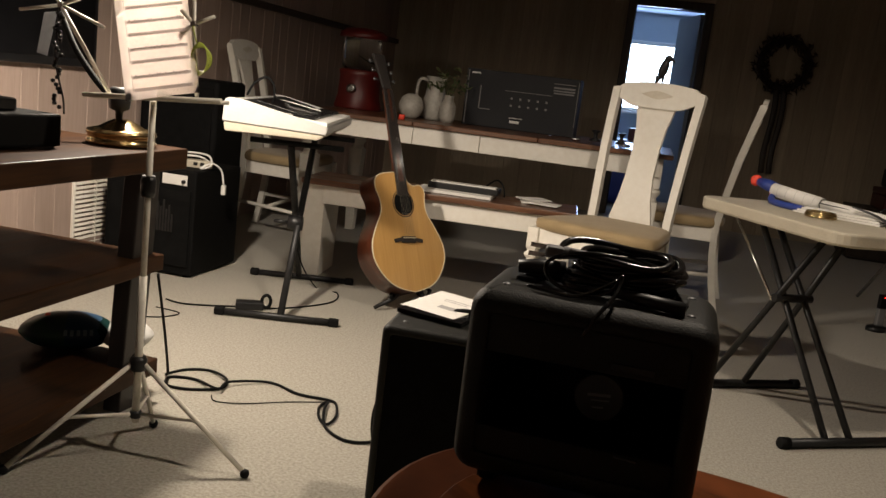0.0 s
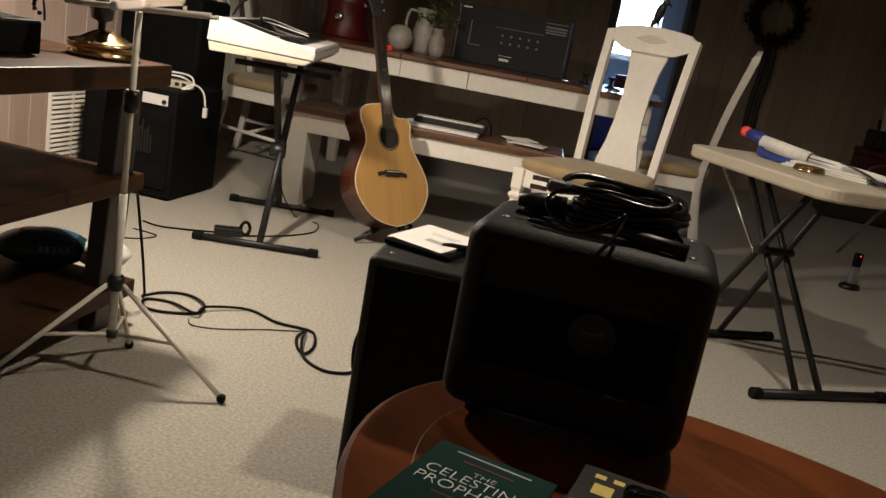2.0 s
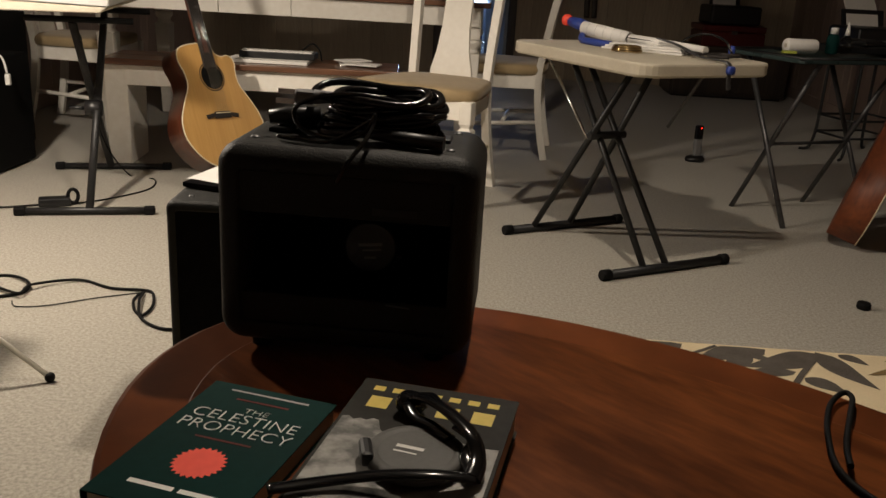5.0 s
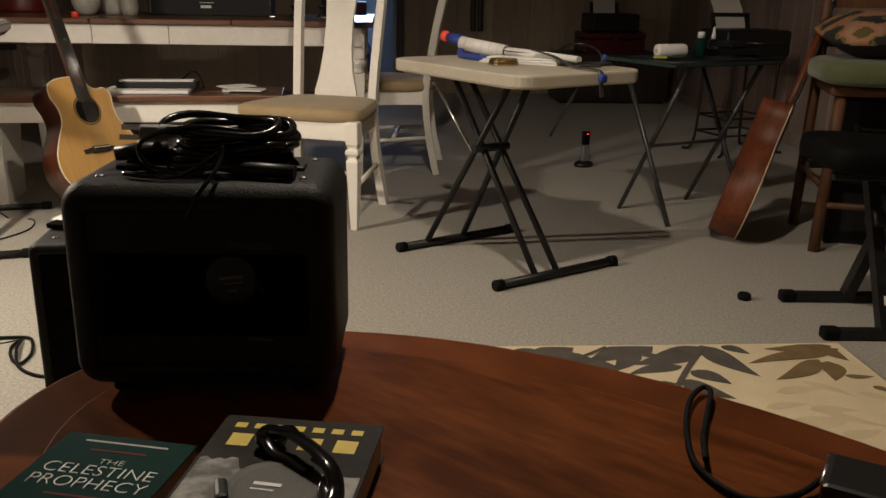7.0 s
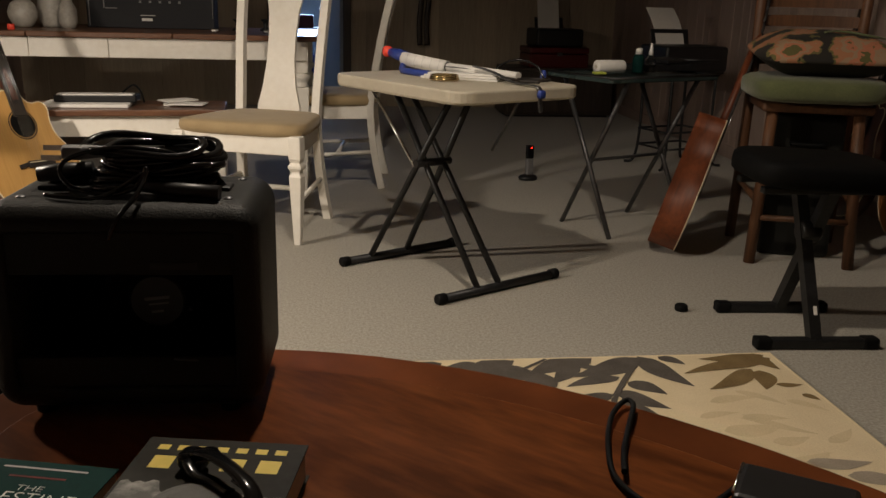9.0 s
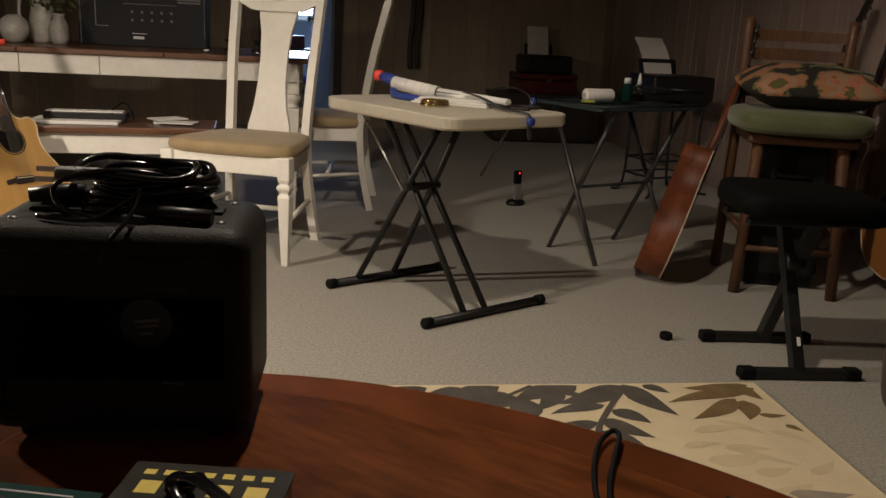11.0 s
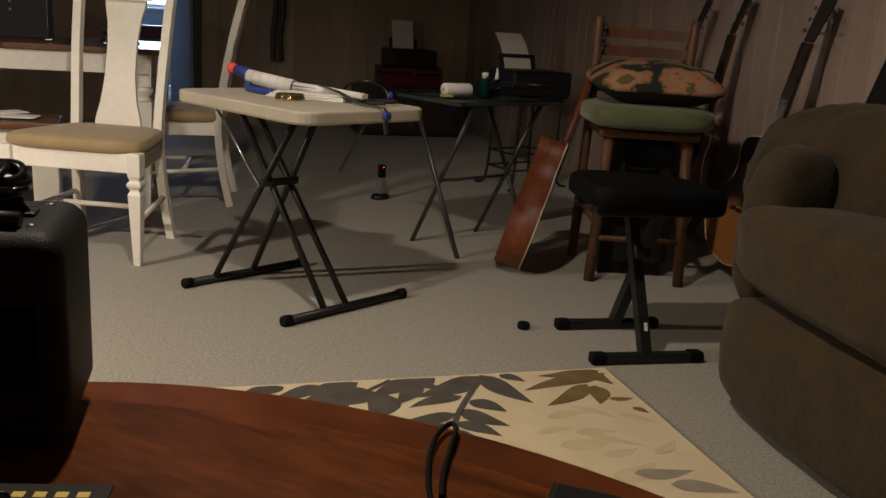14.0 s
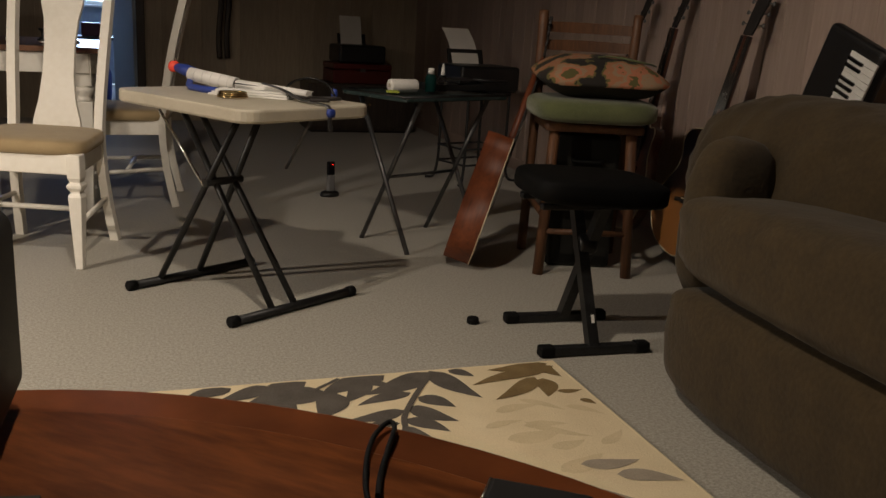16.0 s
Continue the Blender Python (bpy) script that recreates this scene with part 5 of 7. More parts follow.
# portable keyboard leaning on the wall behind the sofa
PK = thing("portable_keyboard", "black portable keyboard standing on end behind the sofa", "keyboard")
PK.matrix_world = Matrix(((0, 0, -1, 6.98), (-0.35, 0.94, 0, 3.318), (0.94, 0.35, 0, 0.315), (0, 0, 0, 1)))
b = bm_new()
box(b, (1.0, 0.28, 0.05), (0.25, -0.03, -0.03), bevel=0.022, seg=4)
part("body", b, "black_plastic", PK)
for i in range(31):
    b = bm_new()
    box(b, (0.021, 0.125, 0.008), (0.02 + 0.0225 * i, -0.100, -0.002), bevel=0.001, seg=1)
    part("white_key", b, "plastic_white", PK)
for i in range(30):
    if i % 7 in (2, 6):
        continue
    b = bm_new()
    box(b, (0.011, 0.07, 0.01), (0.031 + 0.0225 * i, -0.074, 0.005), bevel=0.001, seg=1)
    part("black_key", b, "black_gloss", PK)

# ---- desk and what stands on it ----
D = thing("media_desk", "dark wooden media desk with two open shelves and thick black legs", "desk", (2.955, 1.95, 0))
DL = 0.86
b = bm_new()
box(b, (0.67, 2 * DL, 0.055), (0, 0, DZ - 0.0275), bevel=0.004)
part("desktop", b, "desk_wood", D)
for z in (0.405, 0.105):
    b = bm_new()
    box(b, (0.62, 2 * DL - 0.06, 0.045), (-0.01, 0, z), bevel=0.004)
    part("shelf", b, "desk_wood", D)
for sx in (-1, 1):
    for sy in (-1, 1):
        b = bm_new()
        box(b, (0.05, 0.095, DZ - 0.056), (sx * 0.25, sy * (DL - 0.10), (DZ - 0.056) / 2), (-sy * 4, 0, 0), bevel=0.004)
        part("leg", b, "desk_leg", D)
R = thing("media_recorder", "flat black media recorder with a round knob on the desk", "recorder", (3.0, 2.245, DZ), (0, 0, -8))
b = bm_new()
box(b, (0.30, 0.42, 0.075), (0, 0, 0.043), bevel=0.006)
part("case", b, "speaker_black", R)
b = bm_new()
box(b, (0.24, 0.30, 0.03), (-0.01, -0.03, 0.096), bevel=0.006)
part("upper_case", b, "black_gloss", R)
b = bm_new()
lathe(b, [(0.026, 0), (0.026, 0.02), (0.02, 0.026)], (0.10, 0.212, 0.035), 18, (-90, 0, 0))
part("knob", b, "black_plastic", R)
for q in (-1, 1):
    b = bm_new()
    box(b, (0.03, 0.03, 0.006), (q * 0.1, 0.1, 0.003))
    part("foot", b, "rubber", R)
G = thing("snack_bag", "crumpled dark green and blue snack bag on the bottom shelf", "snack bag", (3.03, 2.735, 0.1285), (0, 0, -60))
for nm, mt, lo, hi, k in (("bag", "bag_print", -9, 9, 1.0), ("blue_band", "bag_teal", -0.03, 0.055, 1.012), ("green_band", "book_green", 0.055, 0.08, 1.012)):
    b = bm_new()
    cushion(b, (0.14 * k, 0.26, 0.10 * k), (0, -0.03, 0.05), power=2.6, wrinkle=0.05, nu=48, nv=24, pinch=0.5)
    if hi < 1:
        bmesh.ops.delete(b, geom=[f for f in b.faces if not lo < f.calc_center_median().y < hi or f.calc_center_median().z < 0.02], context="FACES")
    part(nm, b, mt, G)
for i in range(5):
    b = bm_new()
    box(b, (0.003, 0.009, 0.017), (0.070 - 0.003 * abs(i - 1), -0.028 + 0.0165 * i, 0.062), (0, -16, 0), bevel=0.001)
    part("lettering_bar", b, "bag_letter", G)
b = bm_new()
cushion(b, (0.12, 0.15, 0.075), (0.004, 0.125, 0.042), power=2.4, wrinkle=0.12, nu=36, nv=18, pinch=0.5)
part("rolled_end", b, "bag_foil", G, "white rolled-up end")
b = bm_new()
cushion(b, (0.02, 0.02, 0.02), (0.01, -0.08, 0.090), power=2.2, nu=10, nv=8)
part("clip", b, "red_bright", G)

# television on the panelled wall, and the wall vent
TV = thing("television", "dark flat television on the panelled wall", "television", (WL + 0.03, 3.32, 1.265))
b = bm_new()
box(b, (0.05, 1.66, 0.80), (0, 0, 0), bevel=0.008)
part("housing", b, "black_plastic", TV)
b = bm_new()
box(b, (0.004, 1.60, 0.74), (0.0275, 0, 0.005))
part("screen", b, "black_gloss", TV)
V = thing("wall_vent", "white louvred vent low on the panelled wall", "vent", (WL + 0.004, 4.25, 0.19))
b = bm_new()
for q in (-1, 1):
    box(b, (0.014, 0.016, 0.36), (0.004, q * 0.16, 0), bevel=0.002)
    box(b, (0.014, 0.30, 0.016), (0.004, 0, q * 0.172), bevel=0.002)
box(b, (0.012, 0.010, 0.33), (0.006, 0, 0), bevel=0.002)
part("frame", b, WHITE, V)
for i in range(15):
    b = bm_new()
    box(b, (0.016, 0.304, 0.003), (0.007, 0, -0.15 + 0.0215 * i), (0, 38, 0))
    part("slat", b, WHITE, V)

# ---- black cabinet stack behind the desk ----
A = thing("power_amplifier", "black rack amplifier with a white control plate", "amplifier", (2.40, 4.29, 0))
b = bm_new()
box(b, (0.44, 0.42, 0.47), (0, 0, 0.245), bevel=0.008)
part("cabinet", b, "speaker_black", A)
b = bm_new()
box(b, (0.40, 0.012, 0.34), (0, -0.213, 0.22), bevel=0.002)
part("grille", b, "black_cloth", A)
b = bm_new()
box(b, (0.12, 0.004, 0.045), (0.12, -0.216, 0.435), bevel=0.001)
cp = part("control_plate", b, "plastic_white", A, "white control plate")
b = bm_new()
lathe(b, [(0.009, 0), (0.008, 0.01)], (0.165, -0.218, 0.430), 12, (90, 0, 0))
part("knob", b, "black_plastic", cp)
for i in range(8):
    b = bm_new()
    hgt = (0.07, 0.10, 0.13, 0.11, 0.14, 0.10, 0.12, 0.08)[i]
    box(b, (0.009, 0.003, hgt), (0.02 + 0.014 * i, -0.2205, 0.20 + hgt / 2))
    part("level_bar", b, "steel_dark", A)
for q in (-1, 1):
    for p_ in (-1, 1):
        b = bm_new()
        lathe(b, [(0.02, 0), (0.022, 0.012)], (q * 0.18, p_ * 0.17, 0), 12)
        part("foot", b, "rubber", A)
S = thing("loudspeaker", "tall black loudspeaker cabinet in the dark corner", "loudspeaker", (2.235, 4.70, 0))
b = bm_new()
box(b, (0.42, 0.30, 0.86), (0, 0, 0.435), bevel=0.02, seg=3)
part("cabinet", b, "speaker_black", S)
b = bm_new()
box(b, (0.37, 0.012, 0.78), (0, -0.152, 0.435), bevel=0.003)
part("grille", b, "black_cloth", S)
P = thing("power_strip", "cream power strip with a white cord on the amplifier", "power strip", (2.46, 4.20, 0.4815), (0, 0, 12))
b = bm_new()
box(b, (0.30, 0.055, 0.035), (0, 0, 0.018), bevel=0.005)
part("housing", b, "plastic_cream", P)
for i in range(2):
    b = bm_new()
    box(b, (0.018, 0.004, 0.014), (0.085 + 0.03 * i, -0.029, 0.02))
    part("socket", b, "black_plastic", P)
b = bm_new()
sweep(b, curve_pts([(0.14, 0, 0.03), (0.10, -0.04, 0.055), (-0.02, -0.03, 0.05), (-0.12, 0.01, 0.045), (0.0, 0.03, 0.06), (0.13, 0.0, 0.06), (0.16, -0.05, 0.02), (0.12, -0.07, 0.006), (0.165, -0.04, 0.03), (0.20, -0.015, 0.0), (0.215, -0.02, -0.06)], 6), 0.0045, 7)
part("cord", b, "plastic_white", P)
b = bm_new()
box(b, (0.02, 0.024, 0.045), (0.217, -0.02, -0.085), bevel=0.004)
part("plug", b, "plastic_white", P)

# ---- silver keyboard on its cross stand ----
K = thing("stage_keyboard", "silver electronic keyboard with one end towards the sofa", "keyboard", (2.965, 3.61, 0.752), (0, 0, 14))
KL = 0.94
KW = 0.385


def long_form(bm, prof, y0, y1):
    """A profile in x and z, drawn out along y."""
    e0 = [bm.verts.new((x, y0, z)) for x, z in prof]
    e1 = [bm.verts.new((x, y1, z)) for x, z in prof]
    n = len(prof)
    for i in range(n):
        bm.faces.new((e0[i], e0[(i + 1) % n], e1[(i + 1) % n], e1[i]))
    bm.faces.new(e0[::-1])
    bm.faces.new(e1)
    bmesh.ops.bevel(bm, geom=list(bm.edges), offset=0.003, segments=2, affect="EDGES")


b = bm_new()
long_form(b, [(0.0, 0.0), (KW, -0.012), (KW + 0.003, 0.016), (0.245, 0.030), (0.235, 0.043), (0.06, 0.083), (0.02, 0.084), (0.004, 0.074)], 0.022, KL - 0.022)
part("case", b, "plastic_silver", K)
for y0 in (0.0, KL - 0.022):
    b = bm_new()
    long_form(b, [(0.0, 0.0), (KW, -0.012), (KW + 0.004, 0.019), (0.06, 0.087), (0.02, 0.088), (0.004, 0.078)], y0, y0 + 0.0225)
    part("end_cheek", b, "plastic_silver", K, "glossy white end cheek")
b = bm_new()
long_form(b, [(0.012, -0.036), (KW - 0.03, -0.034), (KW - 0.006, -0.0145), (0.004, -0.0025)], 0.003, KL - 0.003)
part("bottom_case", b, "plastic_cream", K, "cream lower shell")
b = bm_new()
box(b, (0.15, KL - 0.08, 0.003), (0.140, KL / 2, 0.0662), (0, 12.9, 0))
part("control_panel", b, "steel_dark", K)
b = bm_new()
box(b, (0.06, 0.14, 0.003), (0.12, KL / 2, 0.0735), (0, 12.9, 0))
part("display", b, "black_gloss", K)
for i in range(36):
    b = bm_new()
    box(b, (0.132, 0.0215, 0.014), (0.316, 0.05 + 0.0235 * i, 0.030), (0, 4, 0), bevel=0.0012, seg=1)
    part("white_key", b, "plastic_white", K)
for i in range(35):
    if i % 7 in (2, 6):
        continue
    b = bm_new()
    box(b, (0.085, 0.011, 0.012), (0.290, 0.0617 + 0.0235 * i, 0.0435), (0, 4, 0), bevel=0.0015, seg=1)
    part("black_key", b, "black_gloss", K)
for nm, mt, q, sz, rz_, lab in (("loose_sheet", "paper", (0.205, 0.50, 0.066), (0.13, 0.20), 24, "loose white sheet lying on the keyboard"), ("magazine", "black_gloss", (0.19, 0.30, 0.062), (0.20, 0.26), -8, "glossy dark magazine lying on the keyboard")):
    b = bm_new()
    box(b, (*sz, 0.004), (0, 0, 0.0025), (0, 10.5, rz_), bevel=0.001)
    p = pose(2.965, 3.61, 0.752, 0, 0, 14) @ Vector(q)
    one(nm, b, mt, lab, "paper" if mt == "paper" else "magazine", at=tuple(p), rot=(0, 0, 14))
b = bm_new()
sweep(b, curve_pts([(-0.07, 0.0, 0.004), (-0.045, 0.01, 0.055), (0.0, 0.015, 0.085), (0.035, 0.01, 0.06), (0.045, 0.0, 0.004)], 7), 0.005, 8)
p = pose(2.965, 3.61, 0.752, 0, 0, 14) @ Vector((0.06, 0.44, 0.083))
one("cable", b, "rubber", "short black cable arched over the keyboard", "cable", at=tuple(p), rot=(0, 0, 14))
KS = thing("keyboard_stand", "black folding cross stand under the keyboard", "keyboard stand", (3.105, 4.07, 0), (0, 0, 15))
for y, ox in ((-0.36, 0.0), (0.36, 0.0)):
    b = bm_new()
    sweep(b, [(ox - 0.235, y, 0.016), (ox + 0.235, y, 0.016)], 0.015, 4, phase=math.pi / 4)
    fb = part("foot_bar", b, "steel_dark", KS)
    for s in (-1, 1):
        b = bm_new()
        box(b, (0.04, 0.032, 0.03), (ox + s * 0.222, y, 0.0165), bevel=0.006)
        part("rubber_cap", b, "rubber", fb)
for s in (-1, 1):
    b = bm_new()
    sweep(b, [(s * 0.014, -s * 0.36, 0.02), (s * 0.014, s * 0.27, 0.68)], 0.017, 4, phase=math.pi / 4)
    part("leg", b, "steel_dark", KS)
    b = bm_new()
    sweep(b, [(-0.17, s * 0.27, 0.685), (0.19, s * 0.27, 0.685)], 0.011, 8)
    part("support_arm", b, "rubber", KS)
b = bm_new()
lathe(b, [(0.03, -0.03), (0.034, 0.0), (0.03, 0.03)], (0, -0.045, 0.338), 16, (0, 90, 0))
sweep(b, [(-0.03, -0.045, 0.338), (-0.09, -0.045, 0.338)], 0.007, 8)
part("locking_knob", b, "black_plastic", KS)

# ---- music stand ----
MS = thing("music_stand", "folding wire music stand in pale nickel", "music stand", (3.397, 2.452, 0))


def rod(parent, pts, r, material="nickel", name="rod"):
    b = bm_new()
    sweep(b, pts, r, 8)
    return part(name, b, material, parent)


rod(MS, [(0, 0, 0.085), (0, 0, 0.45)], 0.0095, name="lower_tube")
rod(MS, [(0, 0, 0.44), (0, 0, 0.86)], 0.0075, name="upper_tube")
for z, r_, h_ in ((0.235, 0.021, 0.035), (0.105, 0.015, 0.018), (0.664, 0.018, 0.05)):
    b = bm_new()
    lathe(b, [(r_ * 0.8, z - h_ / 2), (r_, z - h_ / 4), (r_, z + h_ / 4), (r_ * 0.8, z + h_ / 2)], sides=14)
    part("clamp_collar", b, "black_plastic", MS)
for fx, fy in ((-0.187, -0.222), (0.293, 0.008), (-0.045, 0.16)):
    rod(MS, [(fx * 0.05, fy * 0.05, 0.235), (fx, fy, 0.012)], 0.0062, name="leg")
    rod(MS, [(0, 0, 0.105), (fx * 0.55, fy * 0.55, 0.118)], 0.0048, name="brace")
    b = bm_new()
    cushion(b, (0.021, 0.021, 0.022), (fx, fy, 0.0115), power=2.6, nu=12, nv=8)
    part("rubber_tip", b, "rubber", MS)
ox, oy = 3.397, 2.452


def at_stand(x, z, y=2.452):
    return (x - ox, y - oy + 0.14 * (z - 0.86), z)


b = bm_new()
sweep(b, [at_stand(3.25, 0.857, 2.405), at_stand(3.588, 0.882, 2.405)], 0.006, 6)
sweep(b, [at_stand(3.25, 0.854, 2.44), at_stand(3.588, 0.878, 2.44)], 0.005, 6)
n0 = [at_stand(3.25, 0.853, 2.405), at_stand(3.588, 0.878, 2.405), at_stand(3.588, 0.876, 2.445), at_stand(3.25, 0.851, 2.445)]
b.faces.new([b.verts.new(q) for q in n0])
part("lip", b, "nickel", MS)
for pts in (((3.285, 0.862), (3.128, 1.05), (3.05, 1.15)), ((3.128, 1.05), (3.249, 1.01)), ((3.128, 1.05), (3.24, 1.095)), ((3.128, 1.05), (3.02, 1.03)), ((3.503, 0.882), (3.472, 1.04), (3.445, 1.25)), ((3.472, 1.04), (3.437, 1.012)), ((3.472, 1.04), (3.52, 1.062)), ((3.472, 1.04), (3.437, 1.068))):
    b = bm_new()
    sweep(b, [at_stand(*q) for q in pts], 0.0048, 4, phase=math.pi / 4, squash=1.0)
    part("desk_arm", b, "nickel", MS)
for q in ((3.128, 1.05), (3.472, 1.04)):
    b = bm_new()
    lathe(b, [(0.008, -0.006), (0.009, 0), (0.006, 0.006)], at_stand(*q), 10, (90, 0, 0))
    part("rivet", b, "chrome", MS)

# sheet music on the stand
SH = thing("sheet_music", "white sheet of printed music leaning on the stand", "sheet music")
ux, uy = Vector((0.863, 0.392, 0.222)), Vector((-0.366, 0.289, 0.884))
ux.normalize()
uy.normalize()
uz = ux.cross(uy).normalized()
SH.matrix_world = Matrix(((ux.x, uy.x, uz.x, 3.380), (ux.y, uy.y, uz.y, 2.372), (ux.z, uy.z, uz.z, 0.856), (0, 0, 0, 1)))
b = bm_new()
nx, ny = 6, 8
g = [[b.verts.new((0.158 * i / nx, 0.29 * j / ny, 0.004 * math.sin(3 * i / nx + 2 * j / ny))) for i in range(nx + 1)] for j in range(ny + 1)]
for j in range(ny):
    for i in range(nx):
        b.faces.new((g[j][i], g[j][i + 1], g[j + 1][i + 1], g[j + 1][i]))
bmesh.ops.solidify(b, geom=list(b.faces), thickness=0.0008)
part("page", b, "sheet_paper", SH, smooth=True)
for j in range(4):
    y = 0.020 + 0.066 * j
    b = bm_new()
    bars(b, [(0.084, y, 0.125, 0.008)], 0.0060)
    part("stave", b, "ink_faint", SH)
    b = bm_new()
    bars(b, [(0.084, y + 0.030, 0.125, 0.0075)], 0.0060)
    part("stave", b, "ink_faint", SH)
    b = bm_new()
    rnd = random.Random(j)
    bars(b, [(0.028 + 0.0058 * k, y + 0.029 + 0.005 * rnd.random(), 0.0035, 0.003 * (0.5 + rnd.random())) for k in range(20)] + [(0.0195, y + 0.017, 0.0012, 0.040)], 0.0066)
    part("note_row", b, "ink_note", SH)
b = bm_new()
bars(b, [(0.09, 0.268, 0.05, 0.004), (0.09, 0.258, 0.025, 0.005)], 0.0062)
part("title_bar", b, "ink_note", SH)
# beads and cord that hang from the stand
b = bm_new()
for k in range(26):
    u = k / 25
    cushion(b, (0.011, 0.011, 0.011), (3.128 + 0.008 * math.sin(k * 1.3), 2.47 + 0.006 * (k % 2), 1.03 - 0.215 * u), power=2, nu=8, nv=6)
sweep(b, curve_pts([(3.128, 2.475, 1.045), (3.12, 2.475, 0.93), (3.145, 2.475, 0.84), (3.15, 2.475, 0.80)], 5), 0.0025, 5)
one("bead_string", b, "black_gloss", "string of black beads hanging from the music stand", "necklace")
b = bm_new()
for k in range(4):
    ring = [(3.50 + (0.020 + 0.002 * k) * math.cos(a), 2.46 + 0.003 * k, 0.965 + (0.036 - 0.003 * k) * math.sin(a)) for a in (2 * math.pi * i / 22 for i in range(22))]
    sweep(b, ring, 0.0016, 5, closed=True)
sweep(b, [(3.49, 2.462, 1.0), (3.478, 2.462, 1.035)], 0.0016, 5)
one("wire_coil", b, "neon", "small coil of yellow-green wire on the music stand", "wire coil")
b = bm_new()
vs = [b.verts.new(v) for v in ((3.075, 2.49, 1.03), (3.115, 2.485, 1.035), (3.095, 2.48, 0.93), (3.062, 2.485, 0.935))]
b.faces.new(vs)
bmesh.ops.solidify(b, geom=list(b.faces), thickness=0.002)
one("paper_tag", b, "carton_grey", "folded greyish paper hanging from the music stand arm", "paper")


# ---- cables on the carpet ----
def floor_cable(pts, r, label, material="rubber", n=8):
    b = bm_new()
    sweep(b, curve_pts([(x, y, r + 0.0015 + (q[2] if len(q) > 2 else 0)) for x, y, *_ in pts for q in [(x, y, *_)]], n), r, 7)
    return one("cable", b, material, label, "cable")


floor_cable([(3.19, 2.862, 0.34), (3.2, 2.9, 0.16), (3.19, 2.95, 0.02), (3.174, 2.974), (3.204, 3.037), (3.27, 3.067), (3.354, 3.012, 0.006), (3.372, 2.949), (3.304, 2.896), (3.23, 2.888), (3.195, 2.952), (3.268, 2.975), (3.375, 2.918, 0.009), (3.377, 2.986, 0.009), (3.474, 3.07), (3.588, 3.025), (3.688, 3.026), (3.722, 2.996), (3.751, 2.912), (3.747, 2.85), (3.712, 2.884), (3.683, 2.956), (3.688, 3.01), (3.71, 2.924, 0.008), (3.752, 2.83), (3.826, 2.775), (3.885, 2.789), (3.911, 2.833)], 0.0042, "long black instrument cable looped across the carpet", n=6)
floor_cable([(3.371, 2.889), (3.403, 2.853), (3.477, 2.875), (3.583, 2.953), (3.691, 3.017)], 0.0018, "thin black wire lying on the carpet")
floor_cable([(2.72, 3.72), (2.80, 3.70), (2.90, 3.74), (3.0, 3.80)], 0.0035, "black adapter lead on the carpet")
floor_cable([(2.75, 3.60), (2.86, 3.58), (2.84, 3.50), (2.78, 3.46)], 0.0022, "thin black wire trailing near the desk")
floor_cable([(3.10, 3.84), (3.2, 3.95), (3.28, 4.12), (3.24, 4.28), (3.12, 4.32), (3.06, 4.2, 0.2), (3.05, 4.1, 0.6)], 0.0028, "thin black lead dropping from the keyboard")
floor_cable([(4.045, 2.42, 0.31), (4.025, 2.40, 0.30), (4.012, 2.39, 0.25), (4.018, 2.39, 0.19), (4.042, 2.40, 0.17)], 0.0045, "black cable hanging from the floor amplifier")
AD = thing("power_adapter", "black power adapter lying on the carpet", "adapter", (3.04, 3.81, 0), (0, 0, 25))
b = bm_new()
box(b, (0.11, 0.05, 0.032), (0, 0, 0.017), bevel=0.005)
part("housing", b, "black_plastic", AD)
b = bm_new()
ring = [(0.065 + 0.018 * math.cos(a), 0.0, 0.035 + 0.026 * math.sin(a)) for a in (2 * math.pi * i / 18 for i in range(18))]
sweep(b, ring, 0.007, 7, closed=True)
part("cord_loop", b, "rubber", AD)

# ---- on the dining table ----
TZ = 0.7735
BX = thing("product_carton", "dark blue-black product carton standing upside down", "carton", (3.755, 5.655, TZ), (0, 0, -2))
b = bm_new()
box(b, (0.65, 0.13, 0.318), (0, 0, 0.16), bevel=0.003)
part("box", b, "carton", BX)
for nm, mt, rows in (("logo_bar", "white_ink", [(-0.02, 0.045, 0.055, 0.014), (-0.015, 0.066, 0.075, 0.003), (-0.27, 0.297, 0.05, 0.008)]),
                     ("label_bar", "carton_grey", [(0.24, 0.262, 0.12, 0.010), (0.24, 0.246, 0.12, 0.008), (0.24, 0.232, 0.115, 0.008), (0.24, 0.284, 0.12, 0.004)]),
                     ("printed_mark", "carton_grey", [(-0.05 + 0.05 * i, 0.175 - 0.04 * j, 0.012, 0.012) for i in range(5) for j in range(2)] + [(-0.235, 0.165, 0.006, 0.13), (-0.20, 0.10, 0.06, 0.005), (0.04, 0.215, 0.27, 0.003), (-0.312, 0.16, 0.006, 0.30), (0.318, 0.18, 0.003, 0.25)])):
    for row in rows:
        b = bm_new()
        bars(b, [row], 0)
        q = part(nm, b, mt, BX)
        q.matrix_basis = pose(0, -0.0662, 0, 90, 0, 0)
GM = thing("gumball_machine", "red gumball machine with a clear globe", "gumball machine", (2.72, 5.80, TZ))
b = bm_new()
lathe(b, [(0.15, 0), (0.155, 0.01), (0.135, 0.08), (0.13, 0.2), (0.14, 0.225), (0.12, 0.235)], sides=8)
part("base", b, "red_plastic", GM)
b = bm_new()
lathe(b, [(0.10, 0.236), (0.115, 0.25), (0.118, 0.33), (0.118, 0.39), (0.105, 0.42)], sides=28)
part("globe", b, "glass", GM)
b = bm_new()
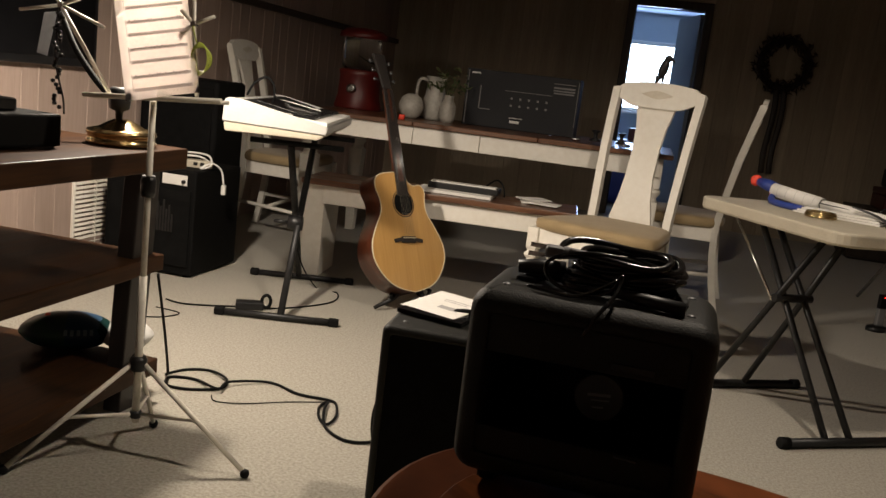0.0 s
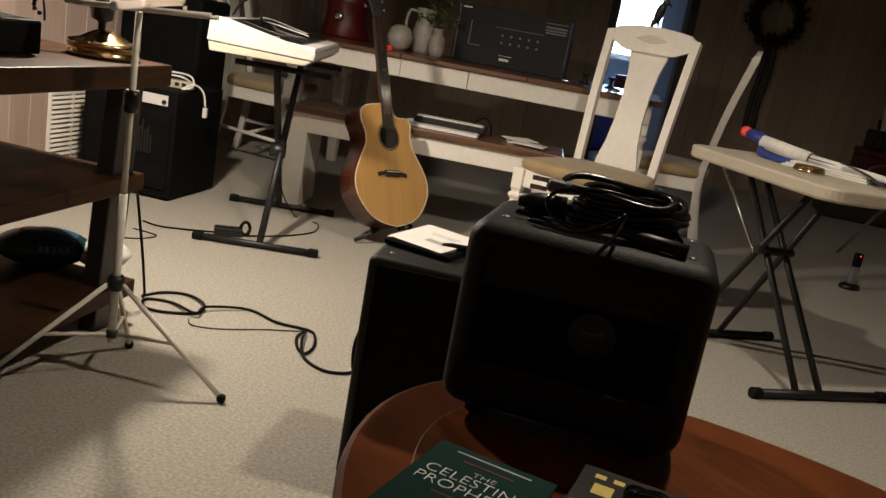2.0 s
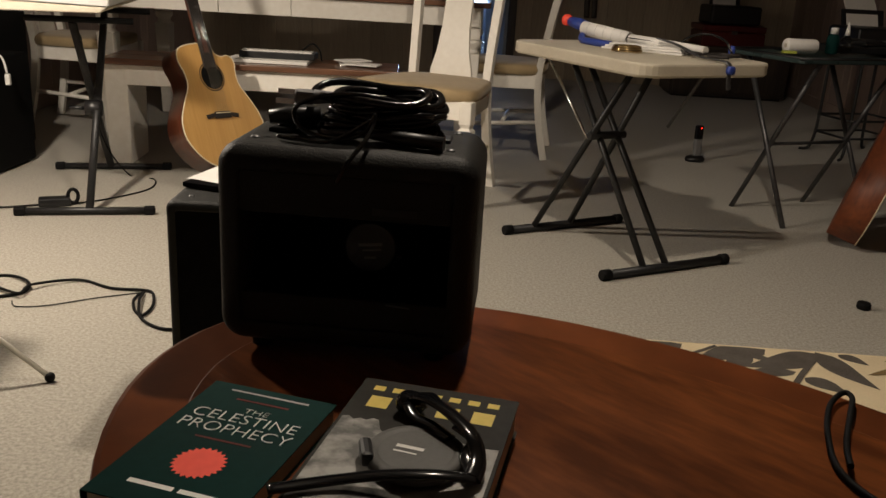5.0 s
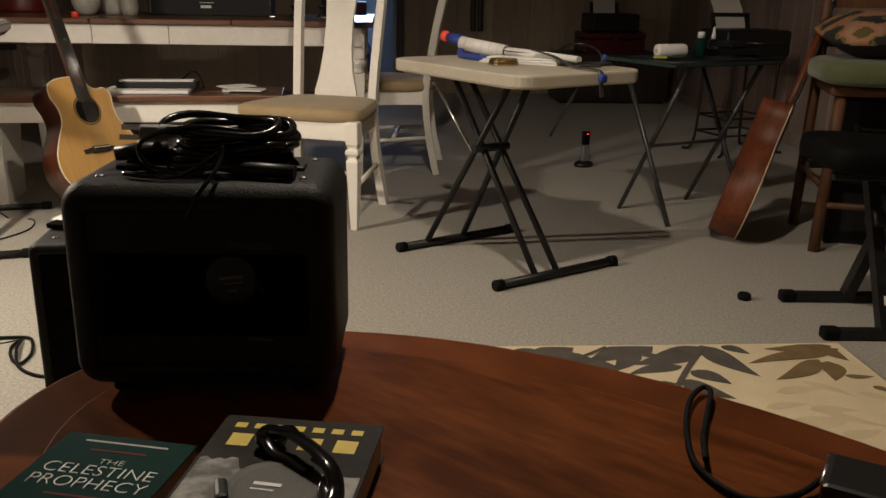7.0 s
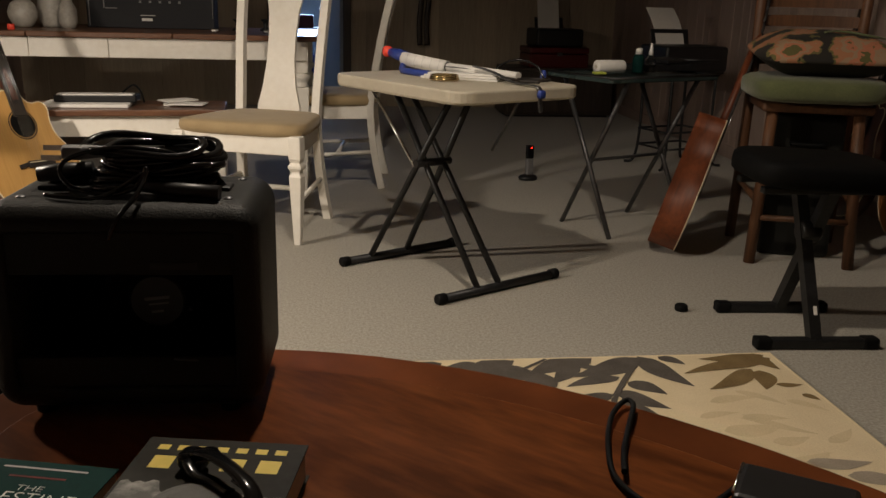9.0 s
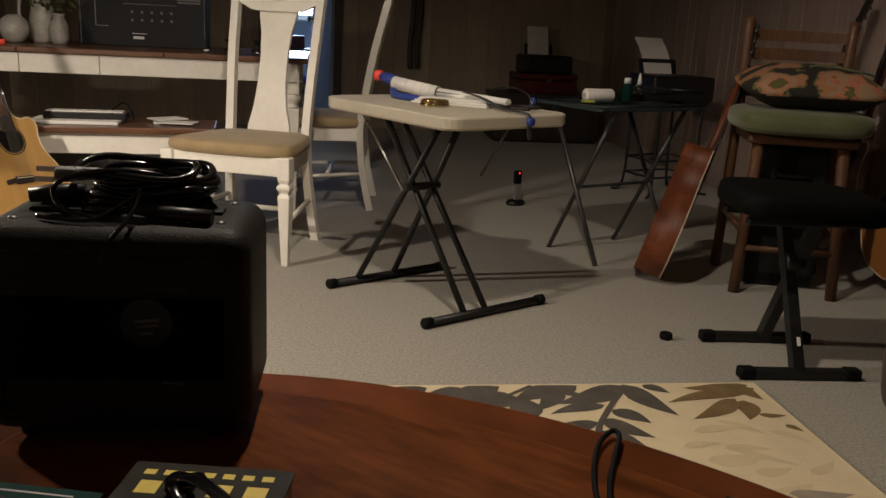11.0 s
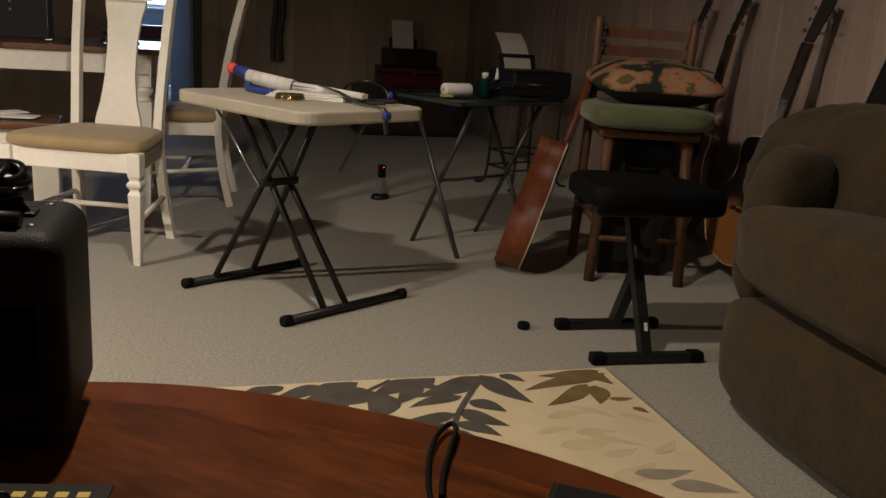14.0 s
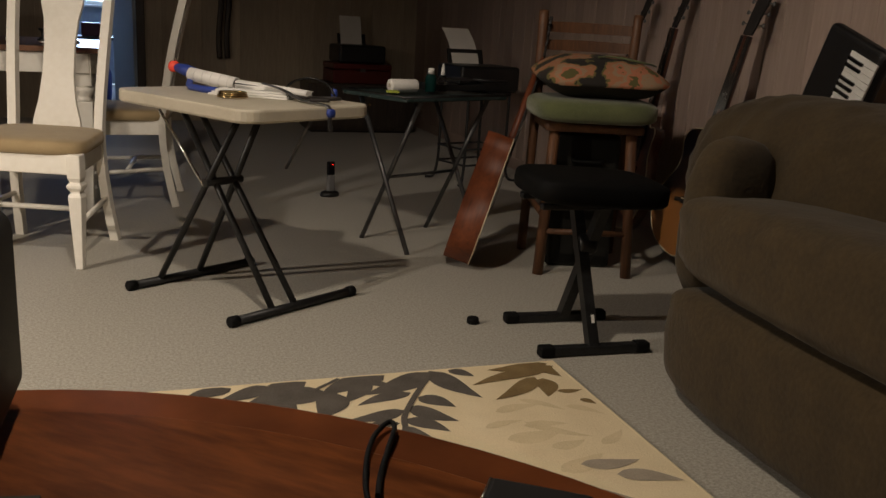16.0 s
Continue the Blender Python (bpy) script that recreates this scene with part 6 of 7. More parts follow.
lathe(b, [(0.15, 0.42), (0.155, 0.43), (0.15, 0.45), (0.11, 0.475), (0.03, 0.485)], sides=8)
part("lid", b, "red_plastic", GM)
b = bm_new()
lathe(b, [(0.03, 0), (0.03, 0.012), (0.015, 0.02)], (0.0, -0.131, 0.12), 16, (90, 0, 0))
part("coin_knob", b, "chrome", GM)
b = bm_new()
lathe(b, [(0.03, 0), (0.05, 0.015), (0.068, 0.05), (0.07, 0.075), (0.055, 0.115), (0.03, 0.132), (0.02, 0.136)], sides=24)
one("round_vase", b, "ceramic", "round white speckled ceramic vase on the dining table", "vase", at=(3.17, 5.42, TZ))
EL = thing("ceramic_pitcher", "tall cream ceramic pitcher on the dining table", "pitcher", (3.27, 5.55, TZ))
b = bm_new()
lathe(b, [(0.05, 0), (0.06, 0.02), (0.07, 0.09), (0.055, 0.16), (0.045, 0.20), (0.06, 0.245), (0.05, 0.24), (0.035, 0.20)], sides=22)
part("body", b, "ceramic", EL)
b = bm_new()
sweep(b, curve_pts([(-0.045, 0, 0.22), (-0.10, 0, 0.22), (-0.11, 0, 0.13), (-0.065, 0, 0.08)], 6), 0.009, 8)
part("handle", b, "ceramic", EL)
PLN = thing("flower_vase", "small ceramic vase holding trailing green leaves", "vase", (3.37, 5.47, TZ))
b = bm_new()
lathe(b, [(0.035, 0), (0.045, 0.03), (0.045, 0.09), (0.025, 0.13), (0.03, 0.15)], sides=18)
part("vase", b, "ceramic", PLN)
rnd = random.Random(9)
b = bm_new()
for k in range(70):
    a, el = rnd.random() * 6.28, 0.2 + rnd.random() * 1.2
    r_ = 0.05 + 0.10 * rnd.random()
    c0 = Vector((r_ * math.cos(a) * math.cos(el), 0.6 * r_ * math.sin(a) * math.cos(el), 0.15 + r_ * math.sin(el) * 1.1))
    d1 = Vector((rnd.uniform(-1, 1), rnd.uniform(-1, 1), rnd.uniform(-0.4, 1))).normalized() * 0.022
    d2 = d1.orthogonal().normalized() * 0.007
    b.faces.new([b.verts.new(v) for v in (c0 - d1, c0 + d2, c0 + d1, c0 - d2)])
for k in range(9):
    a = rnd.random() * 6.28
    sweep(b, [(0, 0, 0.12), (0.05 * math.cos(a), 0.03 * math.sin(a), 0.24)], 0.0015, 4)
part("foliage", b, "leaf", PLN)
b = bm_new()
lathe(b, [(0.017, 0), (0.017, 0.022), (0.015, 0.026)], sides=16)
one("screw_lid", b, "red_bright", "small bright red screw lid on the dining table", "lid", at=(3.205, 5.135, TZ))
for x_, y_, lab in ((4.20, 5.55, "small dark candle holder on the dining table"), (4.34, 5.6, "small dark ornament on the dining table")):
    b = bm_new()
    lathe(b, [(0.03, 0), (0.03, 0.006), (0.01, 0.02), (0.012, 0.045), (0.025, 0.055), (0.022, 0.06)], sides=14)
    one("candle_holder", b, "steel_dark", lab, "ornament", at=(x_, y_, TZ))
for x_, y_ in ((4.12, 5.25), (4.5, 5.3), (4.38, 5.2)):
    b = bm_new()
    cushion(b, (0.05, 0.03, 0.02), (0, 0, 0.01), power=2.5, nu=12, nv=8)
    one("trinket", b, "chrome", "small shiny trinket on the dining table", "trinket", at=(x_, y_, TZ))

# on the bench
SZ = 0.4765
b = bm_new()
box(b, (0.36, 0.18, 0.014), (0, 0, 0.008), bevel=0.002)
one("book", b, "paper", "thin pale book lying on the bench", "book", at=(3.64, 4.70, SZ), rot=(0, 0, 3))
MK = thing("mini_keyboard", "small silver and black mini keyboard on the bench", "keyboard", (3.67, 4.745, SZ + 0.0155), (0, 0, 3))
b = bm_new()
box(b, (0.34, 0.12, 0.03), (0, 0, 0.0155), bevel=0.004)
part("body", b, "black_plastic", MK)
for i in range(15):
    b = bm_new()
    box(b, (0.0195, 0.06, 0.006), (-0.147 + 0.021 * i, -0.028, 0.033))
    part("key", b, "plastic_white", MK)
b = bm_new()
sweep(b, curve_pts([(0.1, 0.03, 0.034), (0.15, 0.0, 0.07), (0.19, -0.05, 0.05), (0.2, -0.04, 0.0)], 6), 0.004, 6)
part("cord", b, "rubber", MK)
for k, (x_, y_, rz) in enumerate(((4.02, 4.77, 12), (4.06, 4.73, -8), (4.0, 4.81, 40))):
    b = bm_new()
    box(b, (0.15, 0.10, 0.005), (0, 0, 0.003), bevel=0.0008)
    one("pamphlet", b, "paper", "white pamphlet in a loose pile on the bench", "pamphlet", at=(x_, y_, SZ + 0.0062 * k), rot=(0, 0, rz))

# bird figurine on the chair back
b = bm_new()
cushion(b, (0.05, 0.052, 0.115), (0, 0, 0.075), (0, 14, 0), power=2.2, nu=18, nv=14)
cushion(b, (0.042, 0.04, 0.042), (0.022, 0, 0.132), power=2.1, nu=14, nv=10)
sweep(b, [(0.036, 0, 0.132), (0.052, 0, 0.122), (0.06, 0, 0.108)], [0.010, 0.006, 0.001], 8)
sweep(b, [(-0.02, 0, 0.03), (-0.034, 0, -0.008)], [0.02, 0.008], 8)
sweep(b, [(0.004, 0, 0.03), (0.004, 0, -0.002)], 0.008, 6)
one("bird_figurine", b, "steel_dark", "small dark bird figurine perched on the chair back", "figurine", at=(4.505, 4.70, 1.1025), rot=(0, 0, -20.7), smooth=True)
bpy.data.objects["bird_figurine"].scale = (0.78, 0.78, 0.78)

# wreath on the back wall
W = thing("wreath", "dark dried-leaf wreath with hanging ribbon on the far wall", "wreath", (5.50, WB - 0.03, 1.50))
b = bm_new()
rnd = random.Random(2)
for k in range(420):
    a, q = rnd.random() * 6.283, rnd.random() * 6.283
    rr = 0.20 + 0.065 * math.cos(q) * rnd.random() ** 0.4
    c0 = Vector((rr * math.cos(a), -0.03 - 0.04 * abs(math.sin(q)), rr * math.sin(a)))
    d1 = Vector((rnd.uniform(-1, 1), rnd.uniform(-0.6, 0.2), rnd.uniform(-1, 1))).normalized() * 0.03
    d2 = d1.orthogonal().normalized() * 0.010
    b.faces.new([b.verts.new(v) for v in (c0 - d1, c0 + d2, c0 + d1, c0 - d2)])
part("foliage", b, "trim_dark", W)
b = bm_new()
ring = [(0.20 * math.cos(a), -0.028, 0.20 * math.sin(a)) for a in (2 * math.pi * i / 30 for i in range(30))]
sweep(b, ring, 0.028, 8, closed=True)
part("ring", b, "trim_dark", W)
b = bm_new()
for s in (-0.03, 0.035):
    if s > 0:
        b = bm_new()
    sweep(b, curve_pts([(s + 0.012 * math.sin(i), -0.05 - 0.004 * (i % 2), -0.22 - 0.12 * i) for i in range(7)], 4), 0.024, 6, squash=0.12)
    part("ribbon", b, "trim_dark", W)

# ---- far right of the room ----
CB = thing("low_cabinet", "dark low cabinet against the far wall", "cabinet", (6.62, 8.35, 0))
b = bm_new()
box(b, (0.95, 0.45, 0.40), (0, 0, 0.22), bevel=0.008)
part("body", b, "trim_dark", CB)
for s in (-1, 1):
    b = bm_new()
    box(b, (0.44, 0.018, 0.34), (s * 0.23, -0.232, 0.22), bevel=0.004)
    dr = part("door", b, "trim_dark", CB)
    b = bm_new()
    lathe(b, [(0.008, 0), (0.014, 0.012), (0.01, 0.022)], (s * 0.05, -0.241, 0.25), 10, (90, 0, 0))
    part("knob", b, "brass", dr)
b = bm_new()
box(b, (0.9, 0.4, 0.02), (0, 0, 0.011))
part("plinth", b, "desk_leg", CB)


def printer(at, rz, paper_h, label):
    p_ = thing("printer", label, "printer", at, (0, 0, rz))
    b = bm_new()
    box(b, (0.42, 0.32, 0.15), (0, 0, 0.076), bevel=0.02, seg=3)
    part("body", b, "black_plastic", p_)
    b = bm_new()
    box(b, (0.26, 0.012, 0.10), (0, 0.175, 0.19), (-16, 0, 0), bevel=0.003)
    part("paper_tray", b, "black_plastic", p_)
    b = bm_new()
    nn = 8
    for i in range(nn):
        u0, u1 = i / nn, (i + 1) / nn
        f = lambda u: (0.145 + 0.07 * u + 0.10 * u * u * (paper_h < 0.27), 0.14 + paper_h * u - 0.03 * u * u)
        (y0, z0), (y1, z1) = f(u0), f(u1)
        b.faces.new([b.verts.new(v) for v in ((-0.105, y0, z0), (0.09, y0, z0), (0.09, y1, z1), (-0.105, y1, z1))])
    bmesh.ops.remove_doubles(b, verts=b.verts, dist=0.0005)
    bmesh.ops.solidify(b, geom=list(b.faces), thickness=0.002)
    part("paper", b, "paper", p_, "white paper in the feed")
    return p_


printer((6.60, 8.32, 0.5925), 5, 0.28, "black printer with white paper on a dark red case")
RC = thing("storage_case", "dark red storage case on the low cabinet", "case", (6.60, 8.31, 0.4205), (0, 0, 3))
b = bm_new()
box(b, (0.52, 0.36, 0.115), (0, 0, 0.058), bevel=0.012, seg=3)
part("body", b, "red_plastic", RC)
b = bm_new()
box(b, (0.525, 0.365, 0.05), (0, 0, 0.1445), bevel=0.012, seg=3)
part("lid", b, "red_plastic", RC)
b = bm_new()
box(b, (0.05, 0.012, 0.03), (0, -0.184, 0.115), bevel=0.003)
part("latch", b, "steel_grey", RC)
WS = thing("wire_stand", "thin black wire stand on the carpet", "stand", (6.80, 5.92, 0), (0, 0, 20))
for sx in (-1, 1):
    for sy in (-1, 1):
        b = bm_new()
        sweep(b, curve_pts([(sx * 0.24, sy * 0.17, 0.008), (sx * 0.19, sy * 0.14, 0.03), (sx * 0.17, sy * 0.13, 0.2), (sx * 0.17, sy * 0.13, 0.56)], 4), 0.009, 7)
        part("leg", b, "steel_dark", WS)
for z in (0.12, 0.22, 0.56):
    b = bm_new()
    sweep(b, [(-0.175, -0.135, z), (0.175, -0.135, z), (0.175, 0.135, z), (-0.175, 0.135, z)], 0.007, 6, closed=True)
    part("frame_ring", b, "steel_dark", WS)
b = bm_new()
box(b, (0.40, 0.32, 0.012), (0, 0, 0.573), bevel=0.003)
part("top", b, "black_plastic", WS)
printer((6.80, 5.90, 0.5795), 10, 0.255, "black printer with a curled white sheet on the wire stand")

# ---- past the doorway ----
T = thing("side_table", "small dark table by the daylit window", "table", (4.45, 11.1, 0))
b = bm_new()
box(b, (1.0, 0.5, 0.03), (0, 0, 0.60), bevel=0.005)
part("top", b, "trim_dark", T)
for sx in (-1, 1):
    for sy in (-1, 1):
        bar_leg(T, (sx * 0.45, sy * 0.2, 0), (sx * 0.45, sy * 0.2, 0.585), 0.02, "trim_dark")
LM = thing("table_lamp", "unlit table lamp with a white conical shade", "table lamp", (4.68, 11.0, 0.6155))
b = bm_new()
lathe(b, [(0.07, 0), (0.07, 0.015), (0.03, 0.04), (0.045, 0.12), (0.02, 0.2), (0.01, 0.24)], sides=18)
part("base", b, "ceramic", LM)
b = bm_new()
lathe(b, [(0.15, 0.2), (0.145, 0.21), (0.09, 0.42), (0.085, 0.425)], sides=24)
part("shade", b, "paper", LM)
b = bm_new()
box(b, (0.24, 0.2, 0.14), (0, 0, 0.071), bevel=0.01)
one("storage_box", b, "red_plastic", "red storage box on the far table", "box", at=(4.35, 11.02, 0.6155))
b = bm_new()
cushion(b, (0.6, 0.5, 0.42), (0, 0, 0.21), power=4, wrinkle=0.02, nu=28, nv=16)
one("ottoman", b, "blue_plastic", "dark blue padded ottoman in the daylit room", "ottoman", at=(4.25, 9.8, 0))

# ---- things on the coffee table ----
CT = CTH + 0.0005
B1 = thing("paperback_book", "dark green paperback book with white title and red sun", "book", (4.39, 1.468, CT), (0, 0, -14))
b = bm_new()
box(b, (0.136, 0.214, 0.017), (0.001, 0, 0.0105))
part("page_block", b, "pages", B1)
b = bm_new()
box(b, (0.142, 0.222, 0.0012), (0, 0, 0.0008))
part("back_cover", b, "book_green", B1)
b = bm_new()
box(b, (0.0015, 0.222, 0.0184), (-0.0705, 0, 0.0107))
part("spine", b, "book_green", B1)
b = bm_new()
box(b, (0.142, 0.222, 0.0012), (0, 0, 0.0206))
cv = part("front_cover", b, "book_green", B1)
words("THE", 0.013, "white_ink", cv, pose(0.004, 0.062, 0.0216), stretch=1.2, thin=0.0004)
words("CELESTINE", 0.025, "white_ink", cv, pose(0.0, 0.045, 0.0216), stretch=0.98, thin=0.0006)
words("PROPHECY", 0.025, "white_ink", cv, pose(0.0, 0.023, 0.0216), stretch=0.98, thin=0.0006)
b = bm_new()
n = 48
ctr = b.verts.new((0.0, -0.038, 0.0217))
rg = [b.verts.new(((0.026 if i % 2 else 0.022) * math.cos(2 * math.pi * i / n), -0.038 + (0.026 if i % 2 else 0.022) * math.sin(2 * math.pi * i / n), 0.0217)) for i in range(n)]
for i in range(n):
    b.faces.new((ctr, rg[i], rg[(i + 1) % n]))
part("sun_emblem", b, "red_bright", cv, "red sun with a toothed edge")
b = bm_new()
bars(b, [(-0.02, -0.083, 0.045, 0.006), (0.028, -0.083, 0.04, 0.006)], 0.0216)
part("author_bar", b, "white_ink", cv)
b = bm_new()
bars(b, [(0.0, 0.098, 0.09, 0.003)], 0.0216)
part("banner_bar", b, "ink_pale", cv)
for q in (0.082, 0.003):
    b = bm_new()
    bars(b, [(0.0, q, 0.06, 0.003)], 0.0216)
    part("subtitle_bar", b, "red_plastic", cv)

B2 = thing("hardcover_book", "thick dark grey novel with yellow lettering and misty picture", "book", (4.572, 1.462, CT), (0, 0, -10.5))
TH = 0.037
b = bm_new()
box(b, (0.160, 0.228, TH - 0.005), (0.001, 0, TH / 2))
part("page_block", b, "pages", B2)
b = bm_new()
box(b, (0.167, 0.24, 0.002), (0, 0, 0.001))
part("back_cover", b, "book_dark", B2)
b = bm_new()
box(b, (0.003, 0.24, TH - 0.0042), (-0.082, 0, TH / 2))
part("spine", b, "book_dark", B2)
b = bm_new()
box(b, (0.167, 0.24, 0.002), (0, 0, TH - 0.001))
cv = part("front_cover", b, "book_dark", B2)
for q in [(-0.062 + 0.0203 * i, 0.100, 0.012, 0.010) for i in range(7)] + [(-0.054 + 0.036 * i, 0.071, 0.022 if i != 1 else 0.005, 0.024) for i in range(4)]:
    b = bm_new()
    bars(b, [q], TH + 0.0004)
    part("lettering_bar", b, "yellow_ink", cv)
b = bm_new()
n = 26
lo = [b.verts.new((-0.08 + 0.16 * i / n, -0.115, TH + 0.0004)) for i in range(n + 1)]
hi = [b.verts.new((-0.08 + 0.16 * i / n, 0.018 + 0.012 * noise.noise(Vector((i * 0.7, 3.1, 0))) + (0.016 if i < 7 else 0.0), TH + 0.0004)) for i in range(n + 1)]
for i in range(n):
    b.faces.new((lo[i], lo[i + 1], hi[i + 1], hi[i]))
part("cover_picture", b, "book_mist", cv, "misty grey landscape picture")

# lens cap with its strap on the book
BT = CT + TH
LC = thing("lens_cap", "grey lens cap with a wide black strap on the book", "lens cap", (4.578, 1.436, BT + 0.001))
b = bm_new()
lathe(b, [(0.042, 0), (0.046, 0.003), (0.046, 0.009), (0.043, 0.0115), (0.036, 0.012), (0.034, 0.0105)], sides=36)
cap = part("cap", b, "cap_grey", LC)
b = bm_new()
bars(b, [(-0.006, 0.002, 0.026, 0.005), (-0.008, -0.007, 0.022, 0.002)], 0.0112)
q = part("maker_bar", b, "plastic_white", cap)
q.matrix_basis = pose(0, 0, 0, 0, 0, -14)
for pts, r_ in (([(-0.014, 0.094, 0.010), (-0.002, 0.072, 0.026), (0.019, 0.05, 0.030), (0.048, 0.011, 0.026), (0.056, -0.012, 0.014), (0.052, -0.036, 0.009)], 0.0085),
                ([(-0.118, -0.069, 0.005), (-0.067, -0.050, 0.006), (-0.02, -0.046, 0.013), (0.02, -0.044, 0.015), (0.054, -0.036, 0.009)], 0.0075),
                ([(0.0, 0.082, 0.012), (-0.012, 0.066, 0.020), (-0.004, 0.050, 0.016), (0.012, 0.040, 0.015), (0.030, 0.020, 0.014)], 0.0065),
                ([(0.036, 0.032, 0.020), (0.052, 0.008, 0.020), (0.046, -0.010, 0.013), (0.052, -0.028, 0.010)], 0.007)):
    b = bm_new()
    sweep(b, curve_pts(pts, 7), r_, 10, squash=0.42)
    part("strap", b, "black_gloss", LC)
b = bm_new()
cushion(b, (0.030, 0.026, 0.020), (-0.012, 0.088, 0.011), (0, 0, -20), power=3, nu=18, nv=10)
sweep(b, curve_pts([(-0.008, 0.084, 0.020), (0.008, 0.076, 0.026), (0.016, 0.062, 0.027)], 4), 0.004, 8)
part("strap_end", b, "black_gloss", LC, "glossy moulded strap end")
b = bm_new()
box(b, (0.012, 0.032, 0.014), (-0.044, -0.008, 0.0105), (0, 0, 12), bevel=0.004)
part("buckle", b, "black_plastic", LC)

# compact camera with its wrist loop
CP = thing("camera_case", "flat black compact camera with a chrome edge and wrist loop", "camera", (5.16, 1.455, CT), (0, 0, -34))
b = bm_new()
box(b, (0.115, 0.075, 0.026), (0, 0, 0.0135), bevel=0.006)
part("body", b, "black_plastic", CP)
b = bm_new()
sweep(b, [(-0.057, -0.03, 0.024), (-0.057, 0.034, 0.024)], 0.0022, 6)
part("chrome_edge", b, "chrome", CP)
b = bm_new()
_cp = pose(5.16, 1.455, CT, 0, 0, -34).inverted()
sweep(b, curve_pts([_cp @ Vector(q) for q in ((5.118, 1.492, CT + 0.014), (5.075, 1.470, CT + 0.005), (5.025, 1.468, CT + 0.005), (4.999, 1.525, CT + 0.005), (5.012, 1.600, CT + 0.005), (5.038, 1.668, CT + 0.006), (5.066, 1.703, CT + 0.008), (5.072, 1.690, CT + 0.008), (5.050, 1.640, CT + 0.006), (5.026, 1.585, CT + 0.005), (5.008, 1.53, CT + 0.011))], 7), 0.0034, 7)
part("wrist_loop", b, "rubber", CP)

# coiled mains lead on the small amplifier
ATOP = CTH + 0.014 + AMP_H
CO = thing("coiled_cable", "coiled black mains lead with plugs on the amplifier", "cable", (AMP[0], AMP[1] - 0.01, ATOP), (0, 0, -2.5))
rnd = random.Random(6)
for k in range(8):
    b = bm_new()
    rx, ry = 0.058 + 0.016 * rnd.random(), 0.036 + 0.012 * rnd.random()
    cx, cy = 0.022 + rnd.uniform(-0.012, 0.012), 0.012 + rnd.uniform(-0.010, 0.012)
    lift_r, ph = 0.10 + 0.16 * rnd.random(), rnd.uniform(-0.5, 0.5)
    ring = [(cx + rx * math.cos(a), cy + ry * math.sin(a + ph), 0.008 + 0.0056 * k + lift_r * 0.5 * (ry + ry * math.sin(a)) + 0.003 * math.sin(3 * a + k)) for a in (2 * math.pi * i / 30 for i in range(30))]
    sweep(b, ring, 0.0050, 8, closed=True)
    part("loop", b, "black_gloss", CO)
b = bm_new()
sweep(b, curve_pts([(0.07, 0.0, 0.034), (0.04, -0.02, 0.050), (-0.01, -0.035, 0.056), (-0.055, -0.042, 0.047), (-0.070, -0.046, 0.032), (-0.055, -0.055, 0.014), (-0.015, -0.060, 0.007), (0.015, -0.058, 0.016), (0.026, -0.052, 0.036), (0.026, -0.058, 0.026), (0.020, -0.078, 0.010), (0.004, -0.099, -0.012), (-0.006, -0.1035, -0.034)], 8), 0.0027, 8)
part("loose_end", b, "black_gloss", CO, "thin glossy lead that drops over the edge")
b = bm_new()
sweep(b, curve_pts([(0.022, -0.050, 0.030), (-0.02, -0.066, 0.006), (-0.062, -0.062, 0.004), (-0.088, -0.05, 0.004)], 7), 0.0025, 7)
part("loose_end", b, "black_gloss", CO)
b = bm_new()
sweep(b, [(-0.02, 0.0, 0.046), (-0.055, -0.008, 0.046)], [0.007, 0.011], 8, squash=0.8)
box(b, (0.024, 0.022, 0.016), (-0.066, -0.011, 0.046), (0, 3, 14), bevel=0.004)
pl = part("plug", b, "carton_grey", CO, "grey moulded mains plug")
for dz in (-0.005, 0.005):
    b = bm_new()
    box(b, (0.022, 0.0018, 0.006), (-0.087, -0.016 + dz, 0.046 + dz), (0, 3, 14))
    part("prong", b, "chrome", pl)
b = bm_new()
sweep(b, [(0.02, -0.045, 0.013), (0.06, -0.050, 0.011), (0.108, -0.056, 0.009)], [0.006, 0.0085, 0.0085], 10)
part("connector", b, "black_plastic", CO)
b = bm_new()
sweep(b, [(-0.05, 0.008, 0.024), (-0.085, 0.004, 0.020), (-0.112, 0.0, 0.017)], [0.008, 0.011, 0.009], 8)
part("connector", b, "black_plastic", CO)

